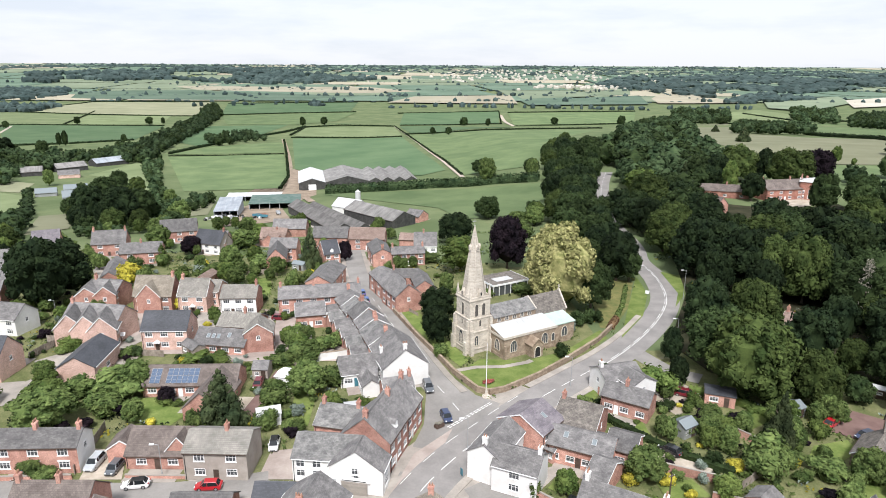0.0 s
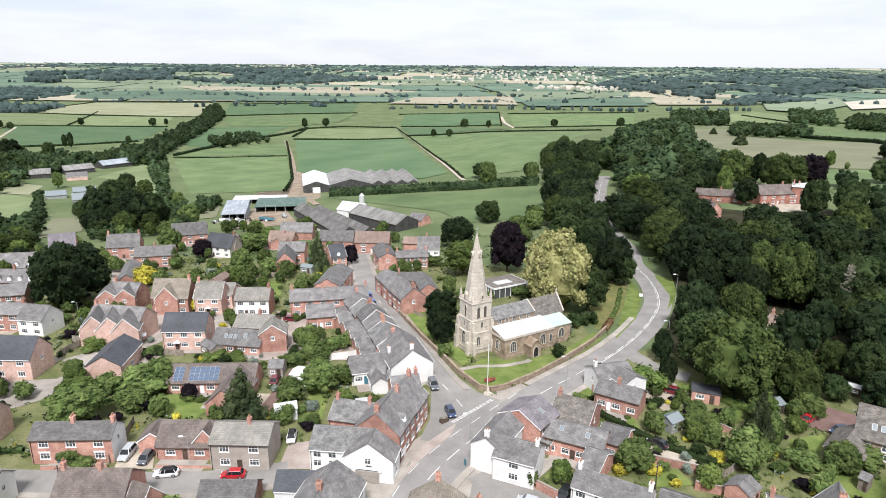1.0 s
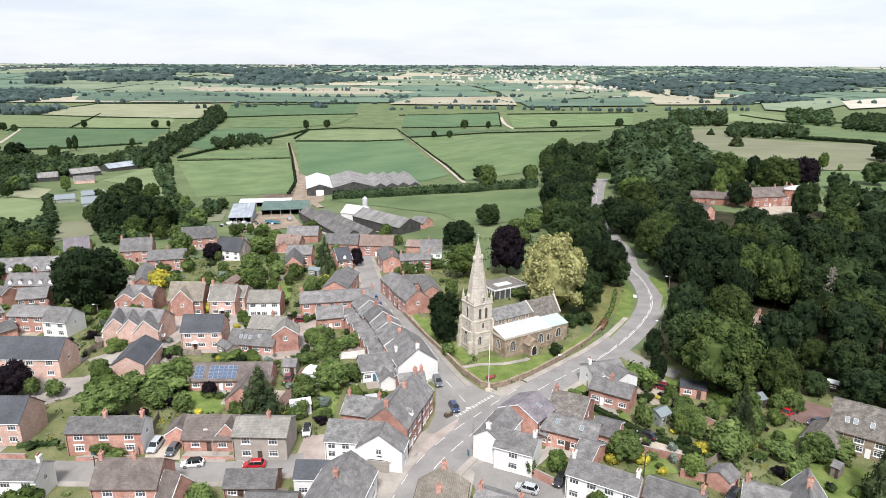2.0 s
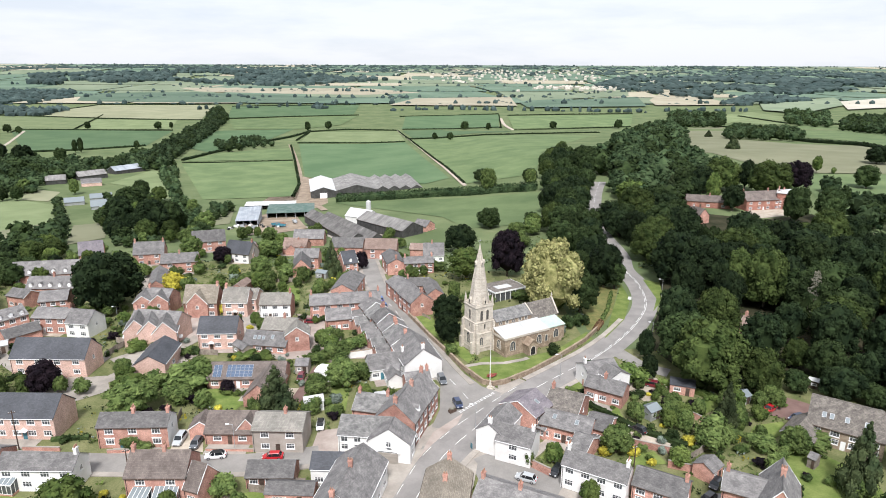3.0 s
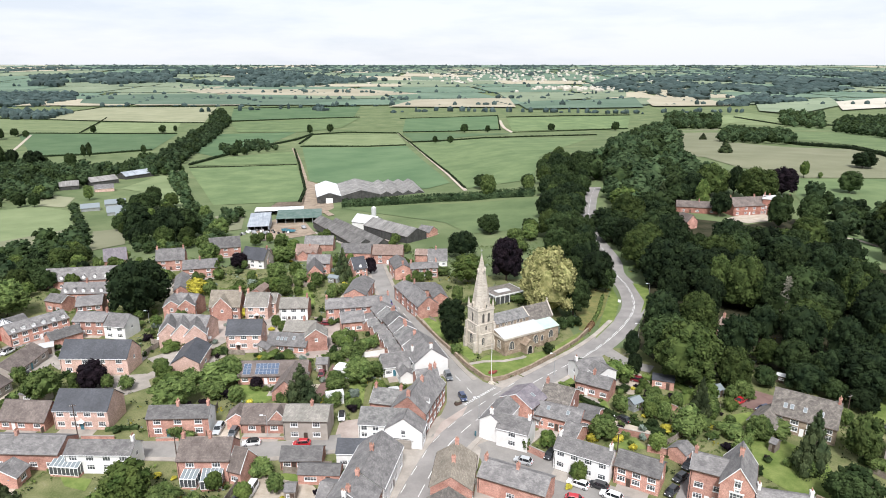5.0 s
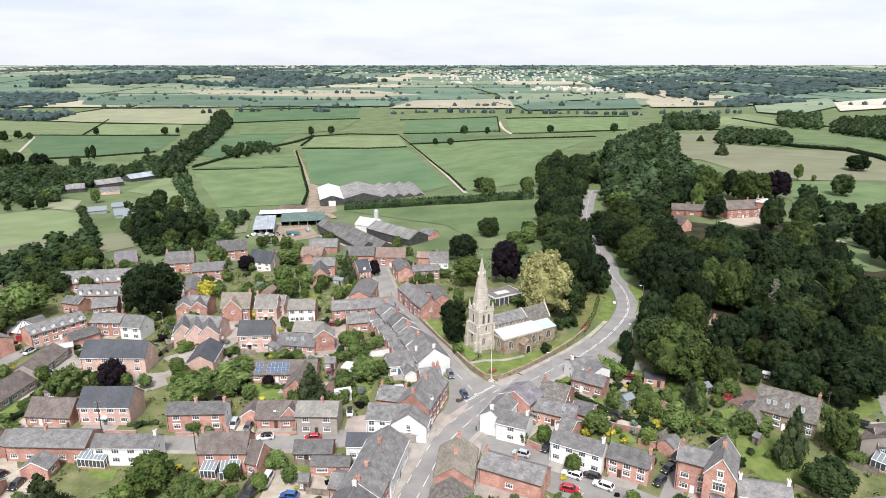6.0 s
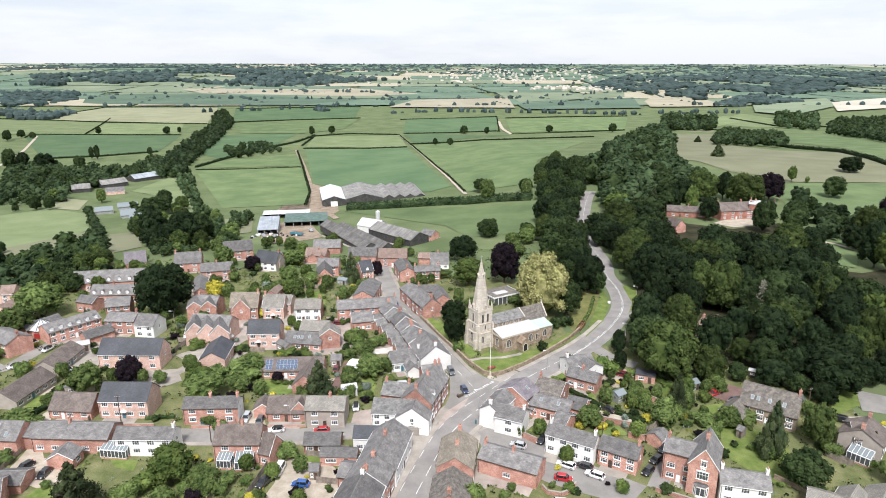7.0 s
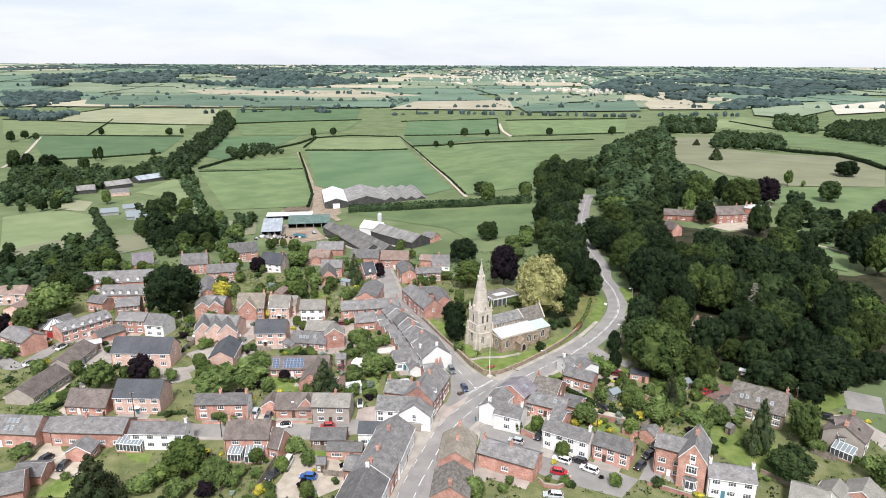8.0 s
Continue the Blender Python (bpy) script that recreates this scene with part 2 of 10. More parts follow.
class Shape:
    """Collects quads with metre UVs for one mesh."""

    def __init__(self):
        self.v, self.f, self.uv = [], [], []

    def face(self, pts, uv=None):
        k = len(self.v)
        self.v += [Vector(p) for p in pts]
        self.f.append(tuple(range(k, k + len(pts))))
        if uv is None:
            o = Vector(pts[0])
            a = (Vector(pts[1]) - o).normalized()
            nrm = a.cross(Vector(pts[2]) - o).normalized()
            b = nrm.cross(a)
            uv = [((Vector(p) - o).dot(a), (Vector(p) - o).dot(b)) for p in pts]
        self.uv.append(uv)
        return self

    def box(self, x0, y0, z0, x1, y1, z1):
        p = [(x0, y0, z0), (x1, y0, z0), (x1, y1, z0), (x0, y1, z0), (x0, y0, z1), (x1, y0, z1), (x1, y1, z1), (x0, y1, z1)]
        for q in ((0, 1, 5, 4), (1, 2, 6, 5), (2, 3, 7, 6), (3, 0, 4, 7), (4, 5, 6, 7), (3, 2, 1, 0)):
            self.face([p[i] for i in q])
        return self

    def ring(self, n, x, y, z0, r0, z1, r1, cap=True, turn=0.0):
        a = [turn + i * math.tau / n for i in range(n)]
        lo = [(x + r0 * math.cos(t), y + r0 * math.sin(t), z0) for t in a]
        hi = [(x + r1 * math.cos(t), y + r1 * math.sin(t), z1) for t in a]
        for i in range(n):
            j = (i + 1) % n
            if r1 < 1e-4:
                self.face([lo[i], lo[j], (x, y, z1)])
            else:
                self.face([lo[i], lo[j], hi[j], hi[i]])
        if cap and r1 > 1e-4:
            self.face(hi)
        return self

    def beam(self, a, b, w):
        """A square bar from a to b."""
        a, b = Vector(a), Vector(b)
        d = (b - a).normalized()
        s = d.cross(Vector((0, 0, 1)))
        s = s.normalized() * w / 2 if s.length > 1e-3 else Vector((w / 2, 0, 0))
        t = d.cross(s).normalized() * w / 2
        q = [a + s + t, a - s + t, a - s - t, a + s - t, b + s + t, b - s + t, b - s - t, b + s - t]
        for i in ((0, 1, 5, 4), (1, 2, 6, 5), (2, 3, 7, 6), (3, 0, 4, 7), (4, 5, 6, 7), (3, 2, 1, 0)):
            self.face([q[k] for k in i])
        return self

    def mesh(self, name, material, smooth=False):
        return mesh_of(name, self.v, self.f, material, self.uv, smooth)


def thing(name, label, category, m, group="", kind=""):
    ob = new(name)
    ob.empty_display_size = 0.5
    ob.matrix_basis = m
    return tagged(ob, label, category, group, kind)


def single(name, me, label, category, m=None, group="", kind=""):
    ob = new(name, me)
    if m is not None:
        ob.matrix_basis = m
    return tagged(ob, label, category, group, kind)


def at(x, y, rz=0.0, lift=0.0):
    return pose(x, y, land(x, y) + lift, 0, 0, rz)


# ---- the ground ----
def steps(lo, hi, near0, near1, fine):
    out = list(np.arange(near0, near1 + 0.1, fine))
    d, p = fine, out[-1]
    while p < hi:
        d *= 1.13
        p += d
        out.append(min(p, hi))
    d, p = fine, out[0]
    while p > lo:
        d *= 1.13
        p -= d
        out.insert(0, max(p, lo))
    return out


gx, gy = steps(-4700, 4700, -240, 200, 6), steps(-1800, 4720, -130, 420, 6)
verts = [(x, y, land(x, y)) for y in gy for x in gx]
nx = len(gx)
faces = [(j * nx + i, j * nx + i + 1, (j + 1) * nx + i + 1, (j + 1) * nx + i) for j in range(len(gy) - 1) for i in range(nx - 1)]
PASTURE = surface("rough_pasture", (0.095, 0.128, 0.058), (0.15, 0.18, 0.088), 30.0, 0.95, 0.16, 0.0, third=(0.23, 0.22, 0.13), gloss=0.08)
ground_me = mesh_of("ground", verts, faces, PASTURE, None, True)
ground_me.materials.append(GARDEN)
for poly in ground_me.polygons:
    c = poly.center
    if -210 < c.x < 95 and -200 < c.y < 100 - 0.25 * c.x and not (c.x > 30 and c.y > 20):
        poly.material_index = 1
single("ground", ground_me, "rolling grassy ground of village and fields", "ground", kind="structure")


PATCHES = []
LAID = []
ROAD_LIFTS = (0.06, 0.11, 0.12, 0.13)


def drape(name, pts, material, lift, label, category="ground", cell=12.0, kind="structure"):
    """A patch of ground that follows the land, cut from the outline pts."""
    if category in ("lawn", "drive", "patio", "pavement", "road", "yard"):
        xs, ys = [p[0] for p in pts], [p[1] for p in pts]
        PATCHES.append((min(xs), max(xs), min(ys), max(ys), list(pts)))
    box = (min(p[0] for p in pts), max(p[0] for p in pts), min(p[1] for p in pts), max(p[1] for p in pts))
    while any(abs(lift - q) < 0.0035 for q in ROAD_LIFTS) or any(abs(lift - q[4]) < 0.0035 and q[0] < box[1] and box[0] < q[1] and q[2] < box[3] and box[2] < q[3] for q in LAID):
        lift += 0.002
    LAID.append((*box, lift))
    bm = bmesh.new()
    bm.faces.new([bm.verts.new((x, y, 0)) for x, y in pts])
    bmesh.ops.triangulate(bm, faces=bm.faces[:])
    for axis in (0, 1):
        lo, hi = min(p[axis] for p in pts), max(p[axis] for p in pts)
        size = max(cell, (hi - lo) / 24)
        k = math.ceil(lo / size) * size
        while k < hi:
            co, no = [0, 0, 0], [0, 0, 0]
            co[axis], no[axis] = k, 1
            bmesh.ops.bisect_plane(bm, geom=bm.verts[:] + bm.edges[:] + bm.faces[:], plane_co=co, plane_no=no, dist=1e-4)
            k += size
    for v in bm.verts:
        v.co.z = land(v.co.x, v.co.y) + lift
    bmesh.ops.recalc_face_normals(bm, faces=bm.faces[:])
    if bm.faces and sum(f.normal.z for f in bm.faces) < 0:
        bmesh.ops.reverse_faces(bm, faces=bm.faces[:])
    me = bpy.data.meshes.new(name)
    bm.to_mesh(me)
    bm.free()
    me.materials.append(material)
    return single(name, me, label, category, kind=kind)


def spline(pts, step=3.0):
    """Points along a smooth line through pts."""
    p = [Vector(q) for q in pts]
    p = [2 * p[0] - p[1], *p, 2 * p[-1] - p[-2]]
    out = []
    for i in range(1, len(p) - 2):
        a, b, c, d = p[i - 1:i + 3]
        n = max(1, int((c - b).length / step))
        for k in range(n):
            t = k / n
            out.append(0.5 * (2 * b + (c - a) * t + (2 * a - 5 * b + 4 * c - d) * t * t + (3 * b - a - 3 * c + d) * t ** 3))
    return out + [p[-2]]


def strip(line, left, right, lift0=0.05, lift1=0.05, cuts=2):
    """Verts and faces of a band beside a line, from left to right of it."""
    v, f = [], []
    for i, q in enumerate(line):
        d = (line[min(i + 1, len(line) - 1)] - line[max(i - 1, 0)]).normalized()
        side = Vector((d.y, -d.x))
        for k in range(cuts + 1):
            w = left + (right - left) * k / cuts
            e = q + side * w
            v.append((e.x, e.y, land(e.x, e.y) + lift0 + (lift1 - lift0) * k / cuts))
    m = cuts + 1
    for i in range(len(line) - 1):
        for k in range(cuts):
            f.append((i * m + k, i * m + k + 1, (i + 1) * m + k + 1, (i + 1) * m + k))
    return v, f


def band(name, pts, left, right, material, lift, label, category, cuts=2, smooth=True):
    line = spline(pts) if smooth else [Vector(p) for p in pts]
    v, f = strip(line, left, right, lift, lift, cuts)
    return single(name, mesh_of(name, v, f, material), label, category, kind="structure")


def kerbed(name, pts, left, right, lift, label):
    """A pavement: a raised slab with a kerb face on both sides."""
    line = spline(pts)
    v, f = strip(line, left, right, lift, lift, 1)
    n = len(v)
    v += [(x, y, z - 0.2) for x, y, z in v]
    for i in range(len(line) - 1):
        a, b = 2 * i, 2 * i + 2
        f += [(a, b, b + n, a + n), (b + 1, a + 1, a + 1 + n, b + 1 + n)]
    return single(name, mesh_of(name, v, f, PAVING), label, "pavement", kind="structure")


# ---- trees ----
tiny = bmesh.new()
bmesh.ops.create_icosphere(tiny, subdivisions=1, radius=1)
SMALLBALL = ([tuple(q.co) for q in tiny.verts], [tuple(q.index for q in t.verts) for t in tiny.faces])
tiny.free()


def crown_mesh(name, seed, kind, material, leaves, size, lobes=13):
    """A crown one unit high and wide: lobes of foliage thick with single leaf sprays."""
    rng = np.random.default_rng(seed)
    c, r = [], []
    core = []
    if kind == "round":
        squash = rng.uniform(0.9, 1.1)
        for i in range(lobes):
            h = (i + 0.5) / lobes * 1.6 - 0.65
            a = i * 2.39996 + rng.uniform(-0.35, 0.35)
            w = math.sqrt(max(0.05, 1 - (h if h > 0 else 0.8 * h) ** 2)) * rng.uniform(0.8, 1.12)
            c.append((0.355 * w * math.cos(a) * squash, 0.355 * w * math.sin(a) / squash, 0.45 + 0.40 * h * rng.uniform(0.92, 1.08)))
            r.append(rng.uniform(0.08, 0.14))
        core = [((0, 0, 0.45), (0.38, 0.38, 0.43))]
    elif kind == "cone":
        for i in range(lobes):
            h = (i + 0.5) / lobes
            a = i * 2.4 + rng.uniform(-0.4, 0.4)
            w = 0.36 * (1 - h) ** 0.85
            c.append((w * math.cos(a), w * math.sin(a), 0.05 + 0.9 * h))
            r.append(0.045 + 0.16 * (1 - h))
        for h in np.linspace(0.1, 0.8, 4):
            c.append((0, 0, h)), r.append(0.3 * (1 - h) + 0.03)
    else:
        for i in range(lobes):
            a, w = rng.uniform(0, math.tau), rng.uniform(0.1, 0.34)
            c.append((w * math.cos(a), w * math.sin(a), rng.uniform(0.25, 0.68)))
            r.append(rng.uniform(0.15, 0.27))
        c.append((0, 0, 0.4)), r.append(0.36)
    c, r = np.array(c), np.array(r)
    v, f = [], []
    ball = bmesh.new()
    bmesh.ops.create_icosphere(ball, subdivisions=1, radius=1)
    bv = np.array([q.co for q in ball.verts])
    bf = [tuple(q.index for q in t.verts) for t in ball.faces]
    ball.free()
    for ci, ri in core:
        k = len(v)
        v += list(map(tuple, np.array(ci) + bv * ri * (1 + rng.uniform(-0.12, 0.12, (len(bv), 1)))))
        f += [tuple(k + i for i in t) for t in bf]
    if kind == "round":
        bv, bf = np.array(SMALLBALL[0]), SMALLBALL[1]
    for ci, ri in zip(c, r):
        k = len(v)
        bump = 0.84 * (1 + rng.uniform(-0.2, 0.2, (len(bv), 1)))
        v += list(map(tuple, ci + bv * ri * bump))
        f += [tuple(k + i for i in t) for t in bf]
    area = r ** 2 / np.sum(r ** 2)
    made = 0
    while made < leaves:
        i = rng.choice(len(r), p=area)
        d = rng.normal(size=3)
        d /= np.linalg.norm(d)
        if d[2] < -0.75:
            continue
        p = c[i] + d * r[i] * rng.uniform(0.82, 1.14)
        gap = np.linalg.norm(c - p, axis=1) / r
        gap[i] = 9
        if core and np.linalg.norm((p - np.array(core[0][0])) / np.array(core[0][1])) < 0.97:
            continue
        if gap.min() < 0.8:
            continue
        made += 1
        nrm = d + rng.normal(size=3) * 0.45
        nrm /= np.linalg.norm(nrm)
        a = np.cross(nrm, rng.normal(size=3))
        a /= np.linalg.norm(a)
        b = np.cross(nrm, a)
        s = size * rng.uniform(0.55, 1.35)
        k = len(v)
        droop = nrm * s * 0.35
        v += [tuple(p - a * s), tuple(p - b * s * 0.7 - droop), tuple(p + a * s), tuple(p + b * s * 0.7 - droop)]
        f.append((k, k + 1, k + 2, k + 3))
    return (v, f) if name is None else mesh_of(name, v, f, material)


def trunk_mesh(name, seed, top):
    """A tapered trunk, one unit for the whole tree's height, with five limbs."""
    rng = random.Random(seed)
    s = Shape()
    s.ring(8, 0, 0, -0.03, 0.028, 0.05, 0.02, False).ring(8, 0, 0, 0.05, 0.02, top, 0.012, True)
    for i in range(5):
        a, h = i * math.tau / 5 + rng.uniform(-0.3, 0.3), top * rng.uniform(0.45, 0.85)
        s.beam((0, 0, h), (0.2 * math.cos(a), 0.2 * math.sin(a), h + 0.2), 0.014)
    return s.mesh(name, BARK)


def dead_crown(name, seed, material):
    """A dying conifer: bare drooping boughs and twigs round a thin stem, with a little brown left on."""
    rng = random.Random(seed)
    s = Shape().ring(6, 0, 0, 0, 0.02, 0.98, 0.004)
    for i in range(110):
        hh = 0.12 + 0.85 * i / 110
        a = i * 2.4 + rng.uniform(-0.4, 0.4)
        w = (0.44 * (1 - hh) ** 0.8 + 0.03) * rng.uniform(0.55, 1.1)
        tip = Vector((w * math.cos(a), w * math.sin(a), hh - 0.02 + rng.uniform(-0.03, 0.03)))
        s.beam((0, 0, hh), tip, 0.008)
        for k in range(5):
            p = Vector((0, 0, hh)).lerp(tip, rng.uniform(0.35, 1.0))
            b = a + rng.choice((-1, 1)) * rng.uniform(0.5, 1.2)
            r = rng.uniform(0.03, 0.08)
            q = p + Vector((r * math.cos(b), r * math.sin(b), rng.uniform(-0.025, 0.01)))
            s.beam(p, q, 0.005)
            e = Vector((rng.uniform(-1, 1), rng.uniform(-1, 1), rng.uniform(-0.6, 0.6))) * 0.018
            g = Vector((-e.y, e.x, 0.008))
            s.face([q - e, q - g, q + e, q + g])
    return s.mesh(name, material)


TREES = {}
TALL = []


def tree_kind(key, label, kinds, count, kind, material, leaves, size, foot, category="tree", lobes=46):
    """Prototypes of one sort of tree: foot is the bare height under the crown."""
    TREES[key] = (label, category, [])
    for i in range(count):
        crown = dead_crown("bare_crown", 3, material) if kind == "dead" else crown_mesh(kinds + "_crown", hash_of(key) + i, kind, material, leaves, size, lobes)
        trunk = trunk_mesh(kinds + "_trunk", i, 0.6) if foot is not None else None
        TREES[key][2].append((kinds, crown, trunk, foot or 0.0))


def hash_of(word):
    return sum((i + 1) * ord(ch) for i, ch in enumerate(word))


tree_kind("broad", "broad-crowned green deciduous tree", "deciduous_tree", 4, "round", LEAF, 1350, 0.03, 0.05)
tree_kind("dark", "dark green deciduous tree with dense crown", "deciduous_tree", 4, "round", LEAFDARK, 1350, 0.03, 0.03)
tree_kind("fresh", "mid-green deciduous tree with full domed crown", "deciduous_tree", 2, "round", LEAFFRESH, 1700, 0.026, 0.04, lobes=60)
tree_kind("garden", "mid-green garden tree with loose rounded crown", "garden_tree", 3, "round", LEAFGARDEN, 900, 0.036, 0.08)
tree_kind("bright", "bright green young tree", "deciduous_tree", 2, "round", LEAFLIGHT, 900, 0.038, 0.1)
tree_kind("lime", "large tree covered in pale yellow-green blossom", "blossoming_tree", 2, "round", LEAFLIME, 3600, 0.021, 0.05, lobes=34)
tree_kind("copper", "dark purple copper beech tree", "copper_beech", 2, "round", LEAFCOPPER, 1800, 0.026, 0.03)
tree_kind("conifer", "dark green conical conifer tree", "conifer", 2, "cone", NEEDLES, 2200, 0.022, 0.02, lobes=26)
tree_kind("bare", "thin dying brown conifer", "conifer", 1, "dead", LEAFBARE, 500, 0.024, 0.01)
tree_kind("goldcone", "golden green small conifer tree", "conifer", 1, "cone", LEAFLIGHT, 900, 0.034, 0.03, lobes=22)
tree_kind("bush", "rounded green garden shrub", "shrub", 3, "bush", LEAFGARDEN, 480, 0.05, None, "shrub", 8)
tree_kind("bushlight", "bright green leafy garden shrub", "shrub", 2, "bush", LEAFLIGHT, 480, 0.05, None, "shrub", 8)
tree_kind("bushdark", "dark green evergreen shrub", "shrub", 2, "bush", LEAF, 480, 0.05, None, "shrub", 8)
tree_kind("yellow", "rounded yellow-leaved garden shrub", "shrub", 1, "bush", LEAFYELLOW, 300, 0.06, None, "shrub", 8)
tree_kind("greybush", "grey-green rounded garden shrub", "shrub", 1, "bush", LEAFGREY, 300, 0.06, None, "shrub", 8)
tree_kind("purplebush", "dark purple garden shrub", "shrub", 1, "bush", LEAFCOPPER, 300, 0.06, None, "shrub", 8)
FIRST = {}
planted = random.Random(4)


def tree(key, x, y, high, wide, group=""):
    """Plants one tree or shrub of a sort."""
    label, category, kinds = TREES[key]
    if high > 7 and key != "bare":
        TALL.append((x, y, wide))
    i = planted.randrange(len(kinds))
    name, crown, trunk, foot = kinds[i]
    m = at(x, y, planted.uniform(0, 360)) @ Matrix.Diagonal((wide, wide * planted.uniform(0.9, 1.1), high, 1))
    if (key, i) in FIRST:
        ob = copy_thing(FIRST[key, i], m @ Matrix.Diagonal([1 / k for k in FIRST[key, i].scale] + [1]))
    else:
        ob = thing(name, label, category, m)
        child("crown", crown, ob, pose(0, 0, foot) @ Matrix.Diagonal((0.98, 0.98, 1 - foot, 1)))
        if trunk:
            child("trunk", trunk, ob, Matrix.Diagonal((high / wide, high / wide, 1, 1)))
        FIRST[key, i] = ob
    if group:
        ob["group"] = group
    return ob


def hedge(pts, high, wide, material, label, density=2.2, size=0.3):
    """A clipped or wild hedge along a line: a bank of foliage and leaf sprays."""
    rng = np.random.default_rng(len(pts) + int(abs(pts[0][0]) * 7))
    line = [Vector(p) for p in pts]
    v, f = [], []
    for a, b in zip(line, line[1:]):
        d = b - a
        n = max(1, int(d.length / max(1.0, wide)))
        t = d.normalized()
        s = Vector((-t.y, t.x))
        for i in range(n):
            p0, p1 = a + d * (i / n), a + d * ((i + 1) / n)
            k = len(v)
            for p in (p0, p1):
                z = land(p.x, p.y)
                top = high * rng.uniform(0.72, 0.9)
                w = wide * rng.uniform(0.38, 0.46)
                for o, hz in ((-w, -0.1), (-w * 0.95, top * 0.75), (0, top), (w * 0.95, top * 0.75), (w, -0.1)):
                    v.append((p.x + s.x * o, p.y + s.y * o, z + hz))
            f += [(k + j, k + j + 5, k + j + 6, k + j + 1) for j in range(4)]
        for _ in range(int(d.length * density * (high + wide * 0.5))):
            p = a + d * rng.uniform(0, 1)
            ang = rng.uniform(0, math.pi)
            o, hz = math.cos(ang) * wide * 0.5, high * (0.15 + 0.8 * math.sin(ang)) * rng.uniform(0.6, 1.08)
            q = np.array((p.x + s.x * o, p.y + s.y * o, land(p.x, p.y) + hz))
            e = rng.normal(size=3)
            e /= np.linalg.norm(e)
            g = np.cross(e, rng.normal(size=3))
            g /= np.linalg.norm(g)
            z = size * rng.uniform(0.5, 1.3)
            k = len(v)
            v += [tuple(q - e * z), tuple(q - g * z), tuple(q + e * z), tuple(q + g * z)]
            f.append((k, k + 1, k + 2, k + 3))
    return single("hedge", mesh_of("hedge", v, f, material), label, "hedge")


# ---- buildings ----
CACHE = {}
PLOTS = []


def window_meshes(w, h, lintel=False):
    key = ("window", round(w, 2), round(h, 2), lintel)
    if key not in CACHE:
        s = Shape()
        t = 0.12
        s.box(-w / 2, -0.04, 0, -w / 2 + t, 0.06, h).box(w / 2 - t, -0.04, 0, w / 2, 0.06, h)
        s.box(-w / 2 + t, -0.04, 0, w / 2 - t, 0.06, t).box(-w / 2 + t, -0.04, h - t, w / 2 - t, 0.06, h)
        for i in range(1, max(2, round(w / 0.6))):
            x = -w / 2 + w * i / max(2, round(w / 0.6))
            s.box(x - 0.03, -0.03, t, x + 0.03, 0.05, h - t)
        s.box(-w / 2 + t, -0.03, h * 0.62, w / 2 - t, 0.045, h * 0.62 + 0.05)
        s.box(-w / 2 - 0.08, -0.13, -0.09, w / 2 + 0.08, 0.02, 0.0)
        if lintel:
            s.box(-w / 2 - 0.14, -0.09, h, w / 2 + 0.14, -0.03, h + 0.28)
        pane = Shape().box(-w / 2 + t, -0.005, t, w / 2 - t, 0.012, h - t)
        CACHE[key] = (s.mesh("window_frame", WHITE), pane.mesh("pane", GLASS))
    return CACHE[key]


def door_mesh(material):
    key = ("door", material.name)
    if key not in CACHE:
        s = Shape().box(-0.45, -0.03, 0, 0.45, 0.04, 2.0)
        s.box(-0.34, -0.05, 0.15, 0.34, -0.03, 0.9).box(-0.34, -0.05, 1.05, 0.34, -0.03, 1.85)
        CACHE[key] = s.mesh("door", material)
    return CACHE[key]


def wall_side(s, p, ang, w, h, holes, gable=0.0, deep=0.12):
    """One wall seen from outside: p its lower left corner; holes (x0, x1, z0, z1) go through with reveals."""
    ca, sa = math.cos(ang), math.sin(ang)

    def at3(x, z, d=0.0):
        return (p[0] + ca * x - sa * d, p[1] + sa * x + ca * d, p[2] + z)

    xs = sorted({0.0, w, *[q for o in holes for q in o[:2]]})
    zs = sorted({-0.6, h, *[q for o in holes for q in o[2:]]})
    for x0, x1 in zip(xs, xs[1:]):
        for z0, z1 in zip(zs, zs[1:]):
            cx, cz = (x0 + x1) / 2, (z0 + z1) / 2
            if any(o[0] < cx < o[1] and o[2] < cz < o[3] for o in holes):
                continue
            s.face([at3(x0, z0), at3(x1, z0), at3(x1, z1), at3(x0, z1)], [(x0, z0), (x1, z0), (x1, z1), (x0, z1)])
    for x0, x1, z0, z1 in holes:
        for a, b in (((x0, z0), (x0, z1)), ((x1, z1), (x1, z0)), ((x1, z0), (x0, z0)), ((x0, z1), (x1, z1))):
            s.face([at3(*a), at3(*b), at3(*b, deep), at3(*a, deep)])
    if gable:
        s.face([at3(0, h), at3(w, h), at3(w / 2, h + gable)], [(0, h), (w, h), (w / 2, h + gable)])
    return lambda x, z, d=0.06: Matrix.Translation(at3(x, z, d)) @ Matrix.Rotation(ang, 4, "Z")


def building(kind, label, x, y, rz):
    ob = thing(kind, label, "building" if kind in ("barn", "outbuilding", "shop") else "house", at(x, y, rz))
    return ob


rng_house = random.Random(11)
DOORS = (WHITE, DARKWOOD, BLUE, DARKWOOD, WHITE)


